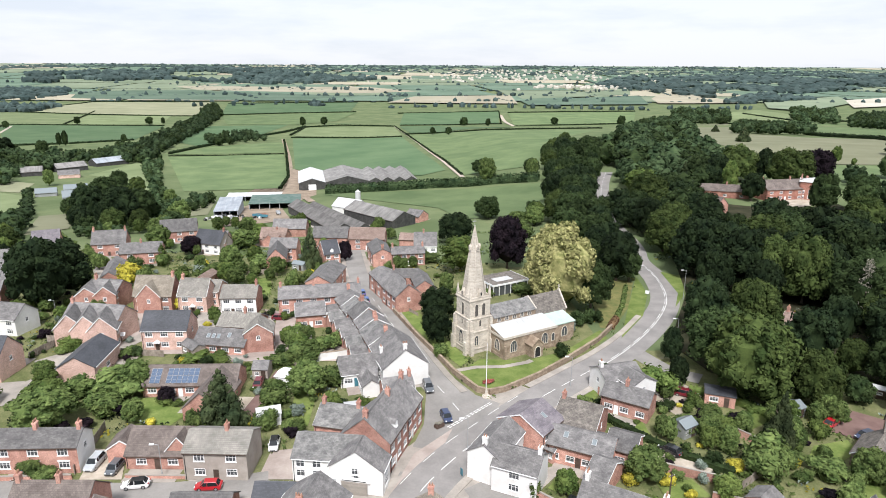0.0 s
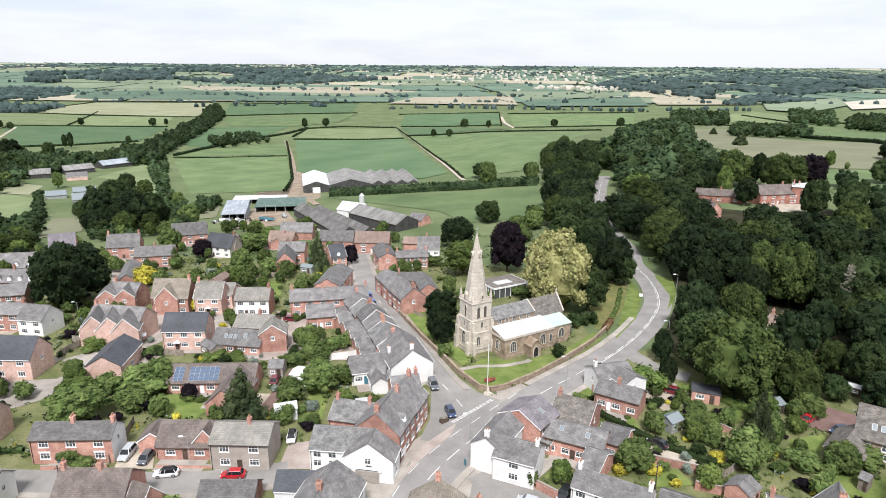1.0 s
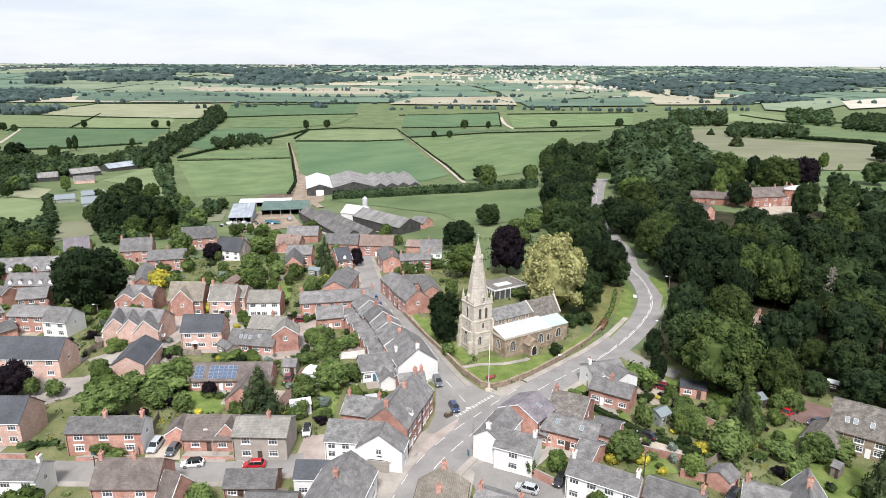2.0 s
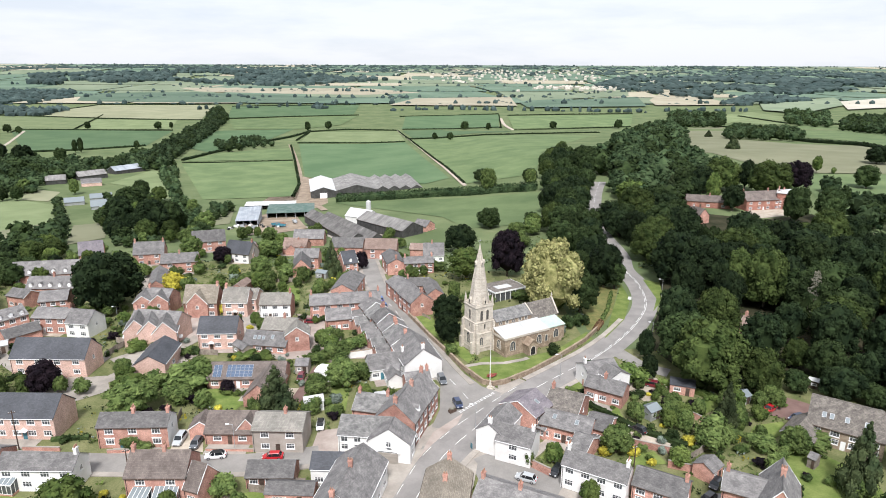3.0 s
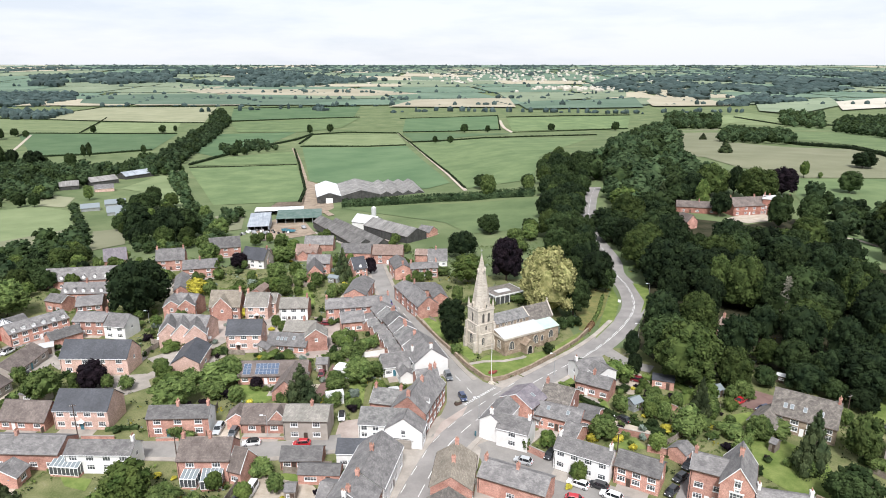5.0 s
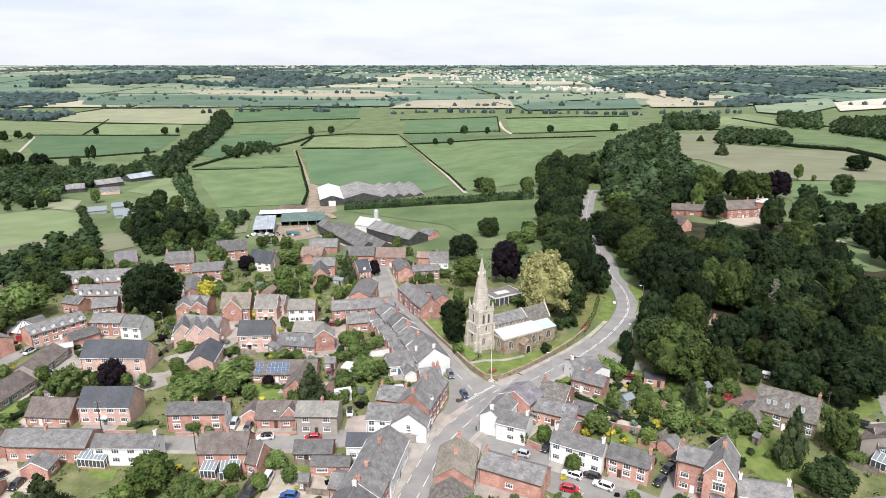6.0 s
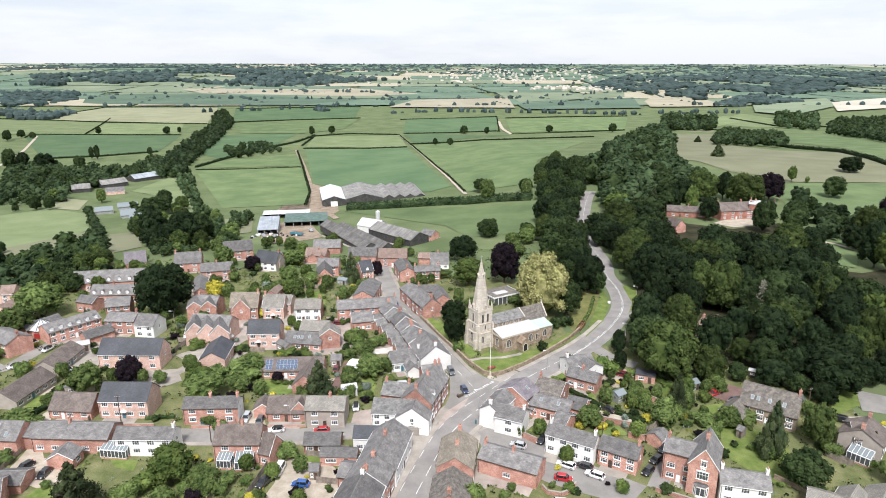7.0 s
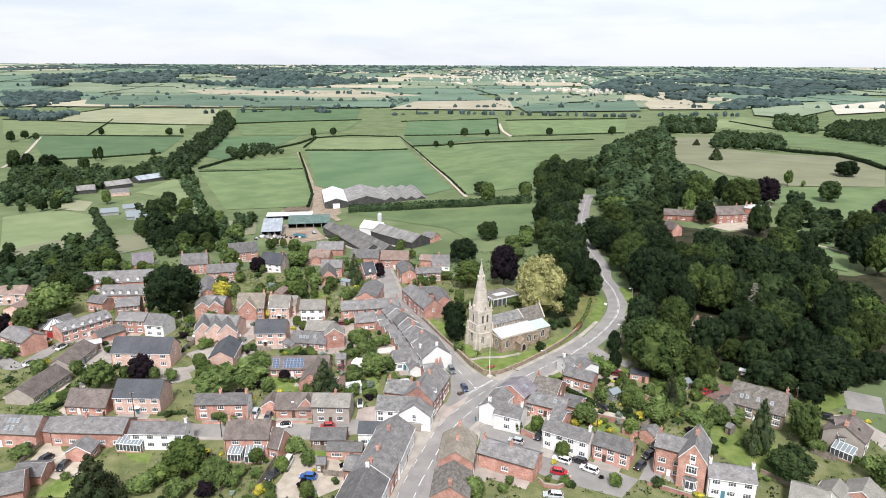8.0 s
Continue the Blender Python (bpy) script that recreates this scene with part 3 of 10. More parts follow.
def chimney(parent, m, z, high, pots=2, material=None):
    s = Shape().box(-0.38, -0.3, z, 0.38, 0.3, z + high).box(-0.45, -0.37, z + high - 0.28, 0.45, 0.37, z + high - 0.1)
    ch = child("chimney", s.mesh("chimney", material or BRICK), parent, m)
    if "pot" not in CACHE:
        CACHE["pot"] = Shape().ring(8, 0, 0, 0, 0.13, 0.45, 0.1, True).mesh("chimney_pot", TERRACOTTA)
    for i in range(pots):
        child("chimney_pot", CACHE["pot"], ch, pose((i - (pots - 1) / 2) * 0.36, 0, z + high))


def block(h, x, y, rz, long, wide, eaves, ridge, wall, roof, chimneys="", windows=2, dormers=0, face=None, hip=False, door=True, end=None, lintel=False):
    """One gabled range of a building: walls with real openings, two roof slopes, ridge, chimneys, windows, doors."""
    m = h.matrix_basis.inverted() @ pose(x, y, h.matrix_basis.translation.z, 0, 0, rz)
    hl, hw, rise = long / 2, wide / 2, ridge - eaves
    PLOTS.append((x, y, radians(rz), hl, hw, wall))
    s = Shape()
    storeys = 2 if eaves > 4 else 1
    openings = []
    sides = ((-hl, -hw, 0.0, long), (hl, hw, math.pi, long))
    front = Shape() if face else s
    side_end = Shape() if end else s
    for px, py, ang, run in sides:
        holes, doors = [], []
        if windows:
            gap = run / windows
            ww = min(1.75, gap * 0.56)
            for k in range(windows):
                cx = gap * (k + 0.5)
                if door and k == windows // 2 and (windows > 1 or storeys == 1):
                    off = 0.0 if windows == 1 else gap / 2
                    doors.append(cx - off)
                holes.append((cx - ww / 2, cx + ww / 2, 0.9, 2.15 if storeys == 2 else 2.05))
                if storeys == 2:
                    holes.append((cx - ww / 2, cx + ww / 2, min(3.4, eaves - 1.6), min(3.4, eaves - 1.6) + 1.28))
        dholes = []
        for cx in doors:
            if all(o[1] < cx - 0.55 or o[0] > cx + 0.55 for o in holes if o[2] < 2):
                dholes.append((cx - 0.45, cx + 0.45, 0.0, 2.0))
        put = wall_side(front if ang == 0.0 else s, (px, py, 0), ang, run, eaves, holes + dholes)
        openings.append((put, holes, dholes))
    for px, py, ang in ((hl, -hw, math.pi / 2), (-hl, hw, -math.pi / 2)):
        holes = []
        if windows and wide > 5 and rng_house.random() < 0.45 and storeys == 2:
            cx = wide / 2
            holes = [(cx - 0.45, cx + 0.45, eaves - 1.7, eaves - 0.6)]
        put = wall_side(side_end if ang > 0 else s, (px, py, 0), ang, wide, eaves, holes, 0.0 if hip else rise)
        openings.append((put, holes, []))
    child("wall", s.mesh("wall", wall), h, m)
    if face:
        child("front_wall", front.mesh("front_wall", face), h, m)
    if end:
        child("end_wall", side_end.mesh("end_wall", end), h, m)
    if (long < 8 or eaves > 7) and wall is not WHITEWASH and roof is not CORRUGATED:
        for e in (-hl - 0.22, hl + 0.14):
            v = [(e + d, y, z + q) for d in (0, 0.08) for y, z in ((-hw - 0.22, eaves - 0.12), (0, ridge + 0.02), (hw + 0.22, eaves - 0.12)) for q in (-0.12, 0.1)]
            f = [(0, 1, 3, 2), (2, 3, 5, 4), (7, 6, 8, 9), (9, 8, 10, 11), (1, 7, 9, 3), (3, 9, 11, 5), (6, 0, 2, 8), (8, 2, 4, 10), (0, 6, 7, 1), (4, 5, 11, 10)]
            child("bargeboard", mesh_of("bargeboard", v, f, WHITE), h, m)
    for put, holes, dholes in openings:
        for x0, x1, z0, z1 in holes:
            fr, pane = window_meshes(x1 - x0, z1 - z0, lintel)
            win = child("window", fr, h, m @ put((x0 + x1) / 2, z0))
            child("pane", pane, win)
        for x0, x1, z0, z1 in dholes:
            child("door", door_mesh(rng_house.choice(DOORS)), h, m @ put((x0 + x1) / 2, 0.0))
            if wall is PINKBRICK:
                if "canopy" not in CACHE:
                    c = Shape()
                    for sg in (-1, 1):
                        a = [(sg * 0.85, -1.0, 2.15), (0, -1.0, 2.75), (0, 0, 2.75), (sg * 0.85, 0, 2.15)]
                        c.face(a if sg > 0 else a[::-1])
                    c.face([(-0.85, -0.98, 2.15), (0.85, -0.98, 2.15), (0, -0.98, 2.75)])
                    c.box(-0.8, -0.95, 2.05, -0.7, -0.02, 2.15).box(0.7, -0.95, 2.05, 0.8, -0.02, 2.15)
                    CACHE["canopy"] = c.mesh("porch_canopy", WHITE)
                child("porch_canopy", CACHE["canopy"], h, m @ put((x0 + x1) / 2, 0.0, -0.01))
    # roof slopes: slabs with thickness, eaves and verge overhang
    r = Shape()
    over, verge, thick = 0.32, 0.18, 0.16
    slope = math.hypot(hw, rise)
    ux, uz = hw / slope, rise / slope
    inset = hw if hip else 0.0
    for sg in (-1, 1):
        lo_y, lo_z = sg * (hw + over * ux), eaves - over * uz
        e0, e1 = -hl - verge, hl + verge
        t0, t1 = (-hl + inset, hl - inset) if hip else (e0, e1)
        up = thick
        a = [(e0, lo_y, lo_z + up), (e1, lo_y, lo_z + up), (t1, 0, ridge + up), (t0, 0, ridge + up)]
        uv = [(e0, 0), (e1, 0), (t1, slope + over), (t0, slope + over)]
        order = (0, 1, 2, 3) if sg < 0 else (1, 0, 3, 2)
        r.face([a[i] for i in order], [uv[i] for i in order])
        low = [(p[0], p[1], p[2] - thick) for p in a]
        r.face([low[i] for i in reversed(order)])
        for i, j in ((0, 1), (1, 2), (3, 0)):
            q = [low[i], low[j], a[j], a[i]]
            r.face(q if sg < 0 else q[::-1])
    if hip:
        for sg in (-1, 1):
            e = sg * (hl + over)
            a = [(e, -sg * hw, eaves - 0.1 + thick), (e, sg * hw, eaves - 0.1 + thick), (sg * (hl - inset), 0, ridge + thick)]
            r.face(a)
    child("roof", r.mesh("roof", roof), h, m)
    cap = Shape()
    n = max(2, int(long / 0.5))
    for i in range(n):
        x0 = -hl + inset + (long - 2 * inset) * i / n
        x1 = x0 + (long - 2 * inset) / n - 0.02
        cap.face([(x0, -0.13, ridge + thick - 0.05), (x1, -0.13, ridge + thick - 0.05), (x1, 0, ridge + thick + 0.07), (x0, 0, ridge + thick + 0.07)])
        cap.face([(x1, 0.13, ridge + thick - 0.05), (x0, 0.13, ridge + thick - 0.05), (x0, 0, ridge + thick + 0.07), (x1, 0, ridge + thick + 0.07)])
    child("ridge_tiles", cap.mesh("ridge_tiles", roof), h, m)
    # gutters and fascia boards
    for sg in (-1, 1):
        yy = sg * (hw + over * ux)
        g = Shape().box(-hl, min(yy, yy + sg * 0.1), eaves - over * uz - 0.02, hl, max(yy, yy + sg * 0.1), eaves - over * uz + 0.09)
        child("gutter", g.mesh("gutter", WHITE if wall in (WHITEWASH, PINKBRICK) else DARKWOOD), h, m)
    if wall is not WHITEWASH or long > 9:
        dp = Shape().ring(6, -hl + 0.25, -hw - 0.09, 0, 0.05, eaves - 0.1, 0.05)
        child("downpipe", dp.mesh("downpipe", BLACK), h, m)
    for ch in chimneys:
        cx = {"a": -hl + 0.5, "b": hl - 0.5, "m": rng_house.uniform(-0.1, 0.1) * long}[ch]
        chimney(h, m @ pose(cx, 0, 0, 0, 0, 90), ridge - 0.6, 1.9, rng_house.choice((2, 2, 3)), WHITEWASH if wall is WHITEWASH and ch != "m" else BRICK)
    for k in range(dormers):
        dx = -hl + long * (k + 0.5) / dormers
        zz = eaves + rise * 0.12
        yy = -hw + hw * 0.12
        d = Shape()
        for q in (-0.6, 0.6):
            d.face([(q, 0, 0), (q, 1.5, 0.95), (q, 0, 0.95)] if q < 0 else [(q, 0, 0), (q, 0, 0.95), (q, 1.5, 0.95)])
        d.face([(-0.6, 0, 0), (0.6, 0, 0), (0.6, 0, 0.95), (0, 0, 1.45), (-0.6, 0, 0.95)])
        dm = m @ pose(dx, yy, zz)
        dor = child("dormer", d.mesh("dormer", WHITE), h, dm)
        rf = Shape()
        for q in (-1, 1):
            pts = [(q * 0.75, -0.15, 0.86), (0, -0.15, 1.5), (0, 1.9, 1.5), (q * 0.75, 1.5, 0.86)]
            rf.face(pts if q > 0 else pts[::-1])
        child("dormer_roof", rf.mesh("dormer_roof", roof), dor)
        fr, pane = window_meshes(0.8, 0.8)
        w2 = child("dormer_window", fr, dor, pose(0, -0.07, 0.1))
    return m, hl, hw, eaves, rise


def on_slope(k, x, v, side=-1, lift=0.2):
    """A pose on a roof slope: x from -1 to 1 along the ridge, v from 0 at the eaves to 1 at the ridge."""
    m, hl, hw, eaves, rise = k
    tilt = math.atan2(rise, hw)
    turn = Matrix.Rotation(0 if side < 0 else math.pi, 4, "Z")
    return m @ turn @ pose(-side * 0 + x * hl * (1 if side < 0 else -1), -hw * (1 - v), eaves + rise * v) @ Matrix.Rotation(tilt, 4, "X") @ pose(0, 0, lift)


def skylight(h, k, x, v, side=-1, w=0.8, d=1.2):
    fr = Shape().box(-w / 2, -d / 2, -0.12, -w / 2 + 0.08, d / 2, 0.06).box(w / 2 - 0.08, -d / 2, -0.12, w / 2, d / 2, 0.06)
    fr.box(-w / 2 + 0.08, -d / 2, -0.12, w / 2 - 0.08, -d / 2 + 0.08, 0.06).box(-w / 2 + 0.08, d / 2 - 0.08, -0.12, w / 2 - 0.08, d / 2, 0.06)
    sk = child("skylight", fr.mesh("skylight", METAL), h, on_slope(k, x, v, side))
    child("pane", Shape().box(-w / 2 + 0.08, -d / 2 + 0.08, -0.05, w / 2 - 0.08, d / 2 - 0.08, 0.0).mesh("pane", ROOFGLASS), sk)


def solar_array(h, k, x, v, cols, rows):
    """Panels in rows on the slope, each a piece with its frame."""
    for i in range(cols):
        for j in range(rows):
            m = on_slope(k, x, v, -1, 0.24) @ pose((i - (cols - 1) / 2) * 1.04, (j - (rows - 1) / 2) * 1.66, 0)
            if "panel" not in CACHE:
                CACHE["panel"] = (Shape().box(-0.5, -0.81, -0.04, 0.5, 0.81, 0.0).mesh("solar_panel", CHROME), Shape().box(-0.46, -0.77, 0.001, 0.46, -0.02, 0.012).box(-0.46, 0.02, 0.001, 0.46, 0.77, 0.012).mesh("glass_face", SOLAR))
            pn = child("solar_panel", CACHE["panel"][0], h, m)
            child("glass_face", CACHE["panel"][1], pn)


def villa_front(h, k):
    """White bay and windows on the tall street gable."""
    m, hl, hw, eaves, rise = k
    f = m @ pose(-hl, 0, 0, 0, 0, -90)
    fr = Shape()
    pts = [(-1.5, 0), (-0.9, -0.9), (0.9, -0.9), (1.5, 0)]
    for (x0, y0), (x1, y1) in zip(pts, pts[1:]):
        for z0, z1 in ((0.0, 0.7), (2.5, 2.9)):
            fr.face([(x0, y0, z0), (x1, y1, z0), (x1, y1, z1), (x0, y0, z1)])
        for t in (0.0, 0.5, 1.0):
            x, y = x0 + (x1 - x0) * t, y0 + (y1 - y0) * t
            fr.box(x - 0.07, y - 0.07, 0.6, x + 0.07, y + 0.07, 2.6)
    bay = child("bay_window", fr.mesh("bay_window", WHITE), h, f)
    gl = Shape()
    for (x0, y0), (x1, y1) in zip(pts, pts[1:]):
        gl.face([(x0, y0, 0.7), (x1, y1, 0.7), (x1, y1, 2.5), (x0, y0, 2.5)])
    child("pane", gl.mesh("pane", GLASS), bay, pose(0, 0.03, 0))
    child("bay_roof", Shape().face([(-1.6, 0, 2.95), (-1.0, -1.05, 2.92), (1.0, -1.05, 2.92), (1.6, 0, 2.95)]).face([(-1.6, 0, 2.95), (1.6, 0, 2.95), (1.0, -0.1, 3.5), (-1.0, -0.1, 3.5)]).mesh("bay_roof", SLATE), bay)
    for z, w, hh in ((4.2, 2.4, 1.9), (7.4, 1.2, 1.4)):
        fr, pane = window_meshes(w, hh, True)
        win = child("window", fr, h, f @ pose(0, -0.07, z))
        child("pane", pane, win)


# ---- large structure ----
# ---- fields ----
FIELDGREEN = surface("pasture_grass", (0.098, 0.14, 0.064), (0.148, 0.195, 0.09), 26.0, 0.95, 0.1, 0.12, gloss=0.08)
FIELDDARK = surface("dark_crop", (0.076, 0.126, 0.063), (0.108, 0.161, 0.082), 40.0, 0.95, 0.06, 0.12, gloss=0.08)
FIELDLIGHT = surface("pale_grass", (0.138, 0.175, 0.085), (0.188, 0.225, 0.115), 30.0, 0.95, 0.08, 0.14, gloss=0.08)
FIELDTAN = surface("ripening_crop", (0.19, 0.198, 0.122), (0.242, 0.245, 0.158), 40.0, 0.95, 0.06, 0.18, gloss=0.08)
ROUGHGRASS = surface("rough_grass", (0.11, 0.125, 0.045), (0.19, 0.175, 0.07), 3.0, 0.95, 0.25, 0.05, gloss=0.08)
drape("field", [(-257.4, 527.3), (-149.0, 550.8), (-112.8, 385.5), (-108.0, 329.4), (-169.5, 316.6)], FIELDGREEN, 0.3, "bright green grazed pasture with a few sheep tracks", "field")
drape("field", [(-264.1, 548.5), (-241.2, 624.4), (-172.9, 673.8), (-149.8, 559.7)], FIELDGREEN, 0.4, "green pasture divided by a fence", "field")
drape("field", [(-171.2, 724.0), (-29.8, 714.4), (9.6, 366.0), (-9.5, 348.0), (-116.1, 432.9)], FIELDDARK, 0.35, "dark green crop field", "field")
drape("field", [(-173.9, 751.4), (-182.6, 896.5), (-44.3, 912.8), (-29.9, 729.5)], FIELDLIGHT, 0.5, "pale green hay field", "field")
drape("field", [(-25.1, 735.2), (25.9, 754.0), (222.1, 710.5), (98.7, 442.6), (72.4, 328.3), (19.5, 332.0)], FIELDGREEN, 0.35, "green meadow beside the hedge", "field")
drape("field", [(-74.2, 295.3), (64.5, 262.4), (47.5, 181.5), (9.1, 179.9), (-2.3, 214.9), (-39.6, 255.7)], FIELDGREEN, 0.25, "rough green paddock behind the farm", "field")
drape("field", [(-36.8, 922.1), (125.7, 947.9), (141.0, 883.7), (18.8, 778.5), (-19.2, 774.3)], FIELDDARK, 0.5, "green field strip", "field")
drape("field", [(-646.4, 898.0), (-653.3, 940.1), (-408.0, 922.9), (-362.6, 700.4), (-481.3, 638.5)], FIELDDARK, 0.5, "dark green arable field", "field")
drape("field", [(-718.6, 948.7), (-883.5, 1224.8), (-643.5, 1163.6), (-578.0, 948.6)], FIELDLIGHT, 0.6, "pale green field", "field")
drape("field", [(-628.4, 1139.7), (-472.1, 1129.1), (-421.4, 948.4), (-567.7, 948.6)], FIELDLIGHT, 0.6, "pale green field with scattered trees", "field")
drape("field", [(-835.2, 1252.3), (-821.1, 1565.2), (-531.4, 1571.8), (-428.0, 1129.4), (-755.9, 1213.0)], FIELDTAN, 0.8, "pale tan ripening field", "field")
drape("field", [(-323.6, 291.5), (-300.7, 320.5), (-261.2, 296.2), (-231.1, 236.8), (-236.6, 187.7), (-255.9, 177.8)], FIELDLIGHT, 0.3, "bright green paddock", "field")
drape("field", [(-272.4, 398.5), (-269.0, 487.7), (-212.0, 373.9), (-172.6, 286.5), (-189.9, 287.1), (-238.7, 374.6)], FIELDLIGHT, 0.3, "pale green rough pasture", "field")
drape("field", [(-211.3, 220.9), (-195.6, 231.6), (-176.0, 182.2), (-186.4, 165.0)], FIELDTAN, 0.3, "rough tan grass paddock", "field")
drape("field", [(-173.2, 254.6), (-157.7, 254.1), (-145.3, 197.1), (-146.8, 181.1)], FIELDLIGHT, 0.3, "pale rough grass", "field")
drape("field", [(-255.0, 176.3), (-229.2, 232.9), (-221.1, 208.6), (-230.8, 155.9), (-231.0, 137.3)], FIELDTAN, 0.32, "pale dry grass headland", "field")
drape("field", [(-322.7, 371.3), (-288.9, 354.6), (-275.4, 312.7), (-298.5, 320.4)], FIELDTAN, 0.32, "bare tan paddock", "field")
drape("field", [(-154.7, 270.7), (-136.7, 278.8), (-124.7, 223.2), (-137.3, 214.3)], FIELDTAN, 0.32, "rough tan garden plot", "field")
drape("field", [(-473.3, 1518.8), (-159.3, 1580.3), (-147.7, 1260.5), (-390.8, 1178.0)], FIELDDARK, 0.8, "dark green field", "field")
drape("field", [(-306.3, 681.4), (-337.7, 922.7), (-219.1, 948.2), (-225.5, 711.5), (-263.6, 630.0)], FIELDDARK, 0.5, "dark green field between hedges", "field")
drape("field", [(-315.9, 948.3), (-378.1, 1129.7), (-133.2, 1232.8), (-148.7, 1022.9), (-209.4, 948.2)], FIELDGREEN, 0.7, "green field", "field")
drape("field", [(-35.1, 1207.0), (166.6, 1264.2), (128.0, 965.9), (-38.1, 948.0)], FIELDDARK, 0.7, "green field", "field")
drape("field", [(179.8, 1222.5), (463.1, 1267.7), (367.8, 994.3), (150.7, 947.9)], FIELDGREEN, 0.7, "green field", "field")
drape("field", [(439.5, 947.6), (530.7, 984.7), (361.1, 627.1), (387.2, 523.2), (436.9, 494.3), (408.6, 382.8), (348.8, 301.7), (269.6, 308.1), (265.2, 338.6), (249.2, 355.5), (246.8, 418.6), (230.0, 438.7)], FIELDTAN, 0.4, "pale mown parkland meadow", "field")
drape("field", [(266.9, 303.4), (345.4, 297.1), (268.1, 192.2), (239.9, 185.8), (205.3, 186.7), (228.1, 242.1)], FIELDGREEN, 0.4, "bright green park lawn", "field")
drape("field", [(654.9, 984.8), (708.1, 1035.1), (750.8, 947.3), (659.8, 719.0), (422.9, 402.2), (482.6, 552.4), (475.1, 669.7)], FIELDGREEN, 0.4, "green parkland field", "field")
drape("field", [(596.1, 1136.1), (766.0, 1348.5), (772.4, 1214.8), (675.3, 1024.7), (612.6, 1045.4)], FIELDLIGHT, 0.4, "light green field behind the round copse", "field")
drape("field", [(187.0, 142.4), (204.4, 147.5), (196.4, 119.3), (178.8, 95.6), (169.2, 106.3)], FIELDGREEN, 0.4, "green clearing beside the wood", "field")
drape("field", [(514.6, 1135.6), (686.8, 1270.4), (723.6, 1214.3), (546.9, 1024.4)], FIELDLIGHT, 0.7, "pale green field", "field")
drape("field", [(-70.8, 1682.3), (322.4, 2087.4), (250.4, 1609.0), (83.6, 1566.9)], FIELDTAN, 1.2, "tan ripening field", "field")
drape("field", [(327.2, 1934.4), (761.2, 2208.1), (659.3, 1892.7), (337.0, 1783.1)], FIELDLIGHT, 1.2, "pale green field", "field")
drape("field", [(688.1, 1842.5), (881.3, 2106.5), (875.7, 1775.6), (674.3, 1659.7)], FIELDTAN, 1.2, "tan stubble field", "field")
drape("field", [(-875.0, 2220.9), (-591.9, 2617.6), (-173.1, 2341.2), (-199.6, 2119.0), (-611.7, 2054.7)], FIELDTAN, 1.6, "pale tan field", "field")
drape("field", [(-245.2, 2732.2), (461.0, 3106.9), (662.4, 2738.9), (135.2, 2419.6)], FIELDTAN, 2, "pale tan field", "field")
drape("junction", [(-13.4, 13.9), (-12.2, 0.7), (-12.8, -10.2), (-17.4, -26.1), (-18.3, -31.0), (-12.3, -31.2), (-2.8, -14.0), (2.2, -3.2), (-2.2, 0.3), (-6.5, 8.3), (-11.1, 16.1)], OLDROAD, 0.09, "worn asphalt apron of the road junction", "road")
drape("footway", [(-6.4, -27.1), (-3.0, -14.3), (4.6, -6.9), (10.8, -0.6), (16.2, 2.0), (18.7, 6.3), (3.5, -6.0), (-8.2, -20.0)], PAVING, 0.085, "paved strip before the cottages", "pavement")
drape("footway", [(-19.7, -56.9), (-14.2, -39.5), (-7.7, -27.4), (-6.2, -30.8), (-7.6, -37.4), (-14.0, -57.1)], PAVING, 0.085, "paved strip before old brick houses", "pavement")
drape("forecourt", [(152.1, 181.3), (170.7, 194.8), (185.0, 191.5), (174.7, 175.3), (158.9, 170.6)], GRAVEL, 0.3, "pale gravel forecourt of the manor", "drive")
# Dark sheet under the wood that stands for shade in the crown gaps.
drape("woodland_floor", [(46.3, 23.2), (49.4, 8.1), (64.2, -1.1), (76.5, 3.8), (81.5, -2.5), (93.0, -4.5), (101.4, -2.5), (112.4, -5.2), (131.7, 5.0), (144.3, 0.5), (222.9, 95.9), (200.1, 96.6), (177.1, 89.1), (162.9, 96.1), (185.7, 140.3), (191.1, 180.2), (157.6, 168.1), (131.2, 184.6), (121.1, 249.0), (88.9, 189.3), (76.8, 147.0), (78.1, 102.2), (65.2, 58.8)], SHADEFLOOR, 0.15, "leaf-littered woodland floor darkened to stand for tree shade", "field")
drape("lawn", [(-5.2, 10.3), (0.4, 16.9), (10.4, 15.3), (20.5, 20.4), (32.2, 32.6), (32.5, 27.2), (19.2, 15.0), (3.8, 2.0), (-1.2, 1.4)], LAWN, 0.12, "mown green churchyard lawn", "lawn")
drape("lawn", [(-21.4, 54.5), (-13.5, 48.3), (-5.5, 25.3), (-2.3, 15.8), (-4.4, 13.0), (-9.6, 23.8)], LAWN, 0.12, "churchyard grass under trees", "lawn")
drape("lawn", [(43.6, 78.8), (53.4, 70.5), (44.6, 48.3), (35.5, 32.4), (32.7, 34.4), (35.6, 51.2)], ROUGHGRASS, 0.1, "rough yellowing grass plot", "lawn")
drape("verge", [(56.2, 76.1), (54.1, 59.7), (46.4, 41.7), (35.9, 27.0), (41.9, 41.9), (49.5, 60.0)], LAWN, 0.14, "grass verge along the bend", "lawn")
drape("verge", [(65.5, 80.0), (71.1, 74.5), (64.9, 58.8), (57.5, 47.5), (62.9, 59.0)], LAWN, 0.14, "grass verge on the outer side of the bend", "lawn")
drape("verge", [(19.4, 6.3), (23.8, 1.7), (20.9, -3.2), (15.7, -0.3)], LAWN, 0.1, "front lawn", "lawn")
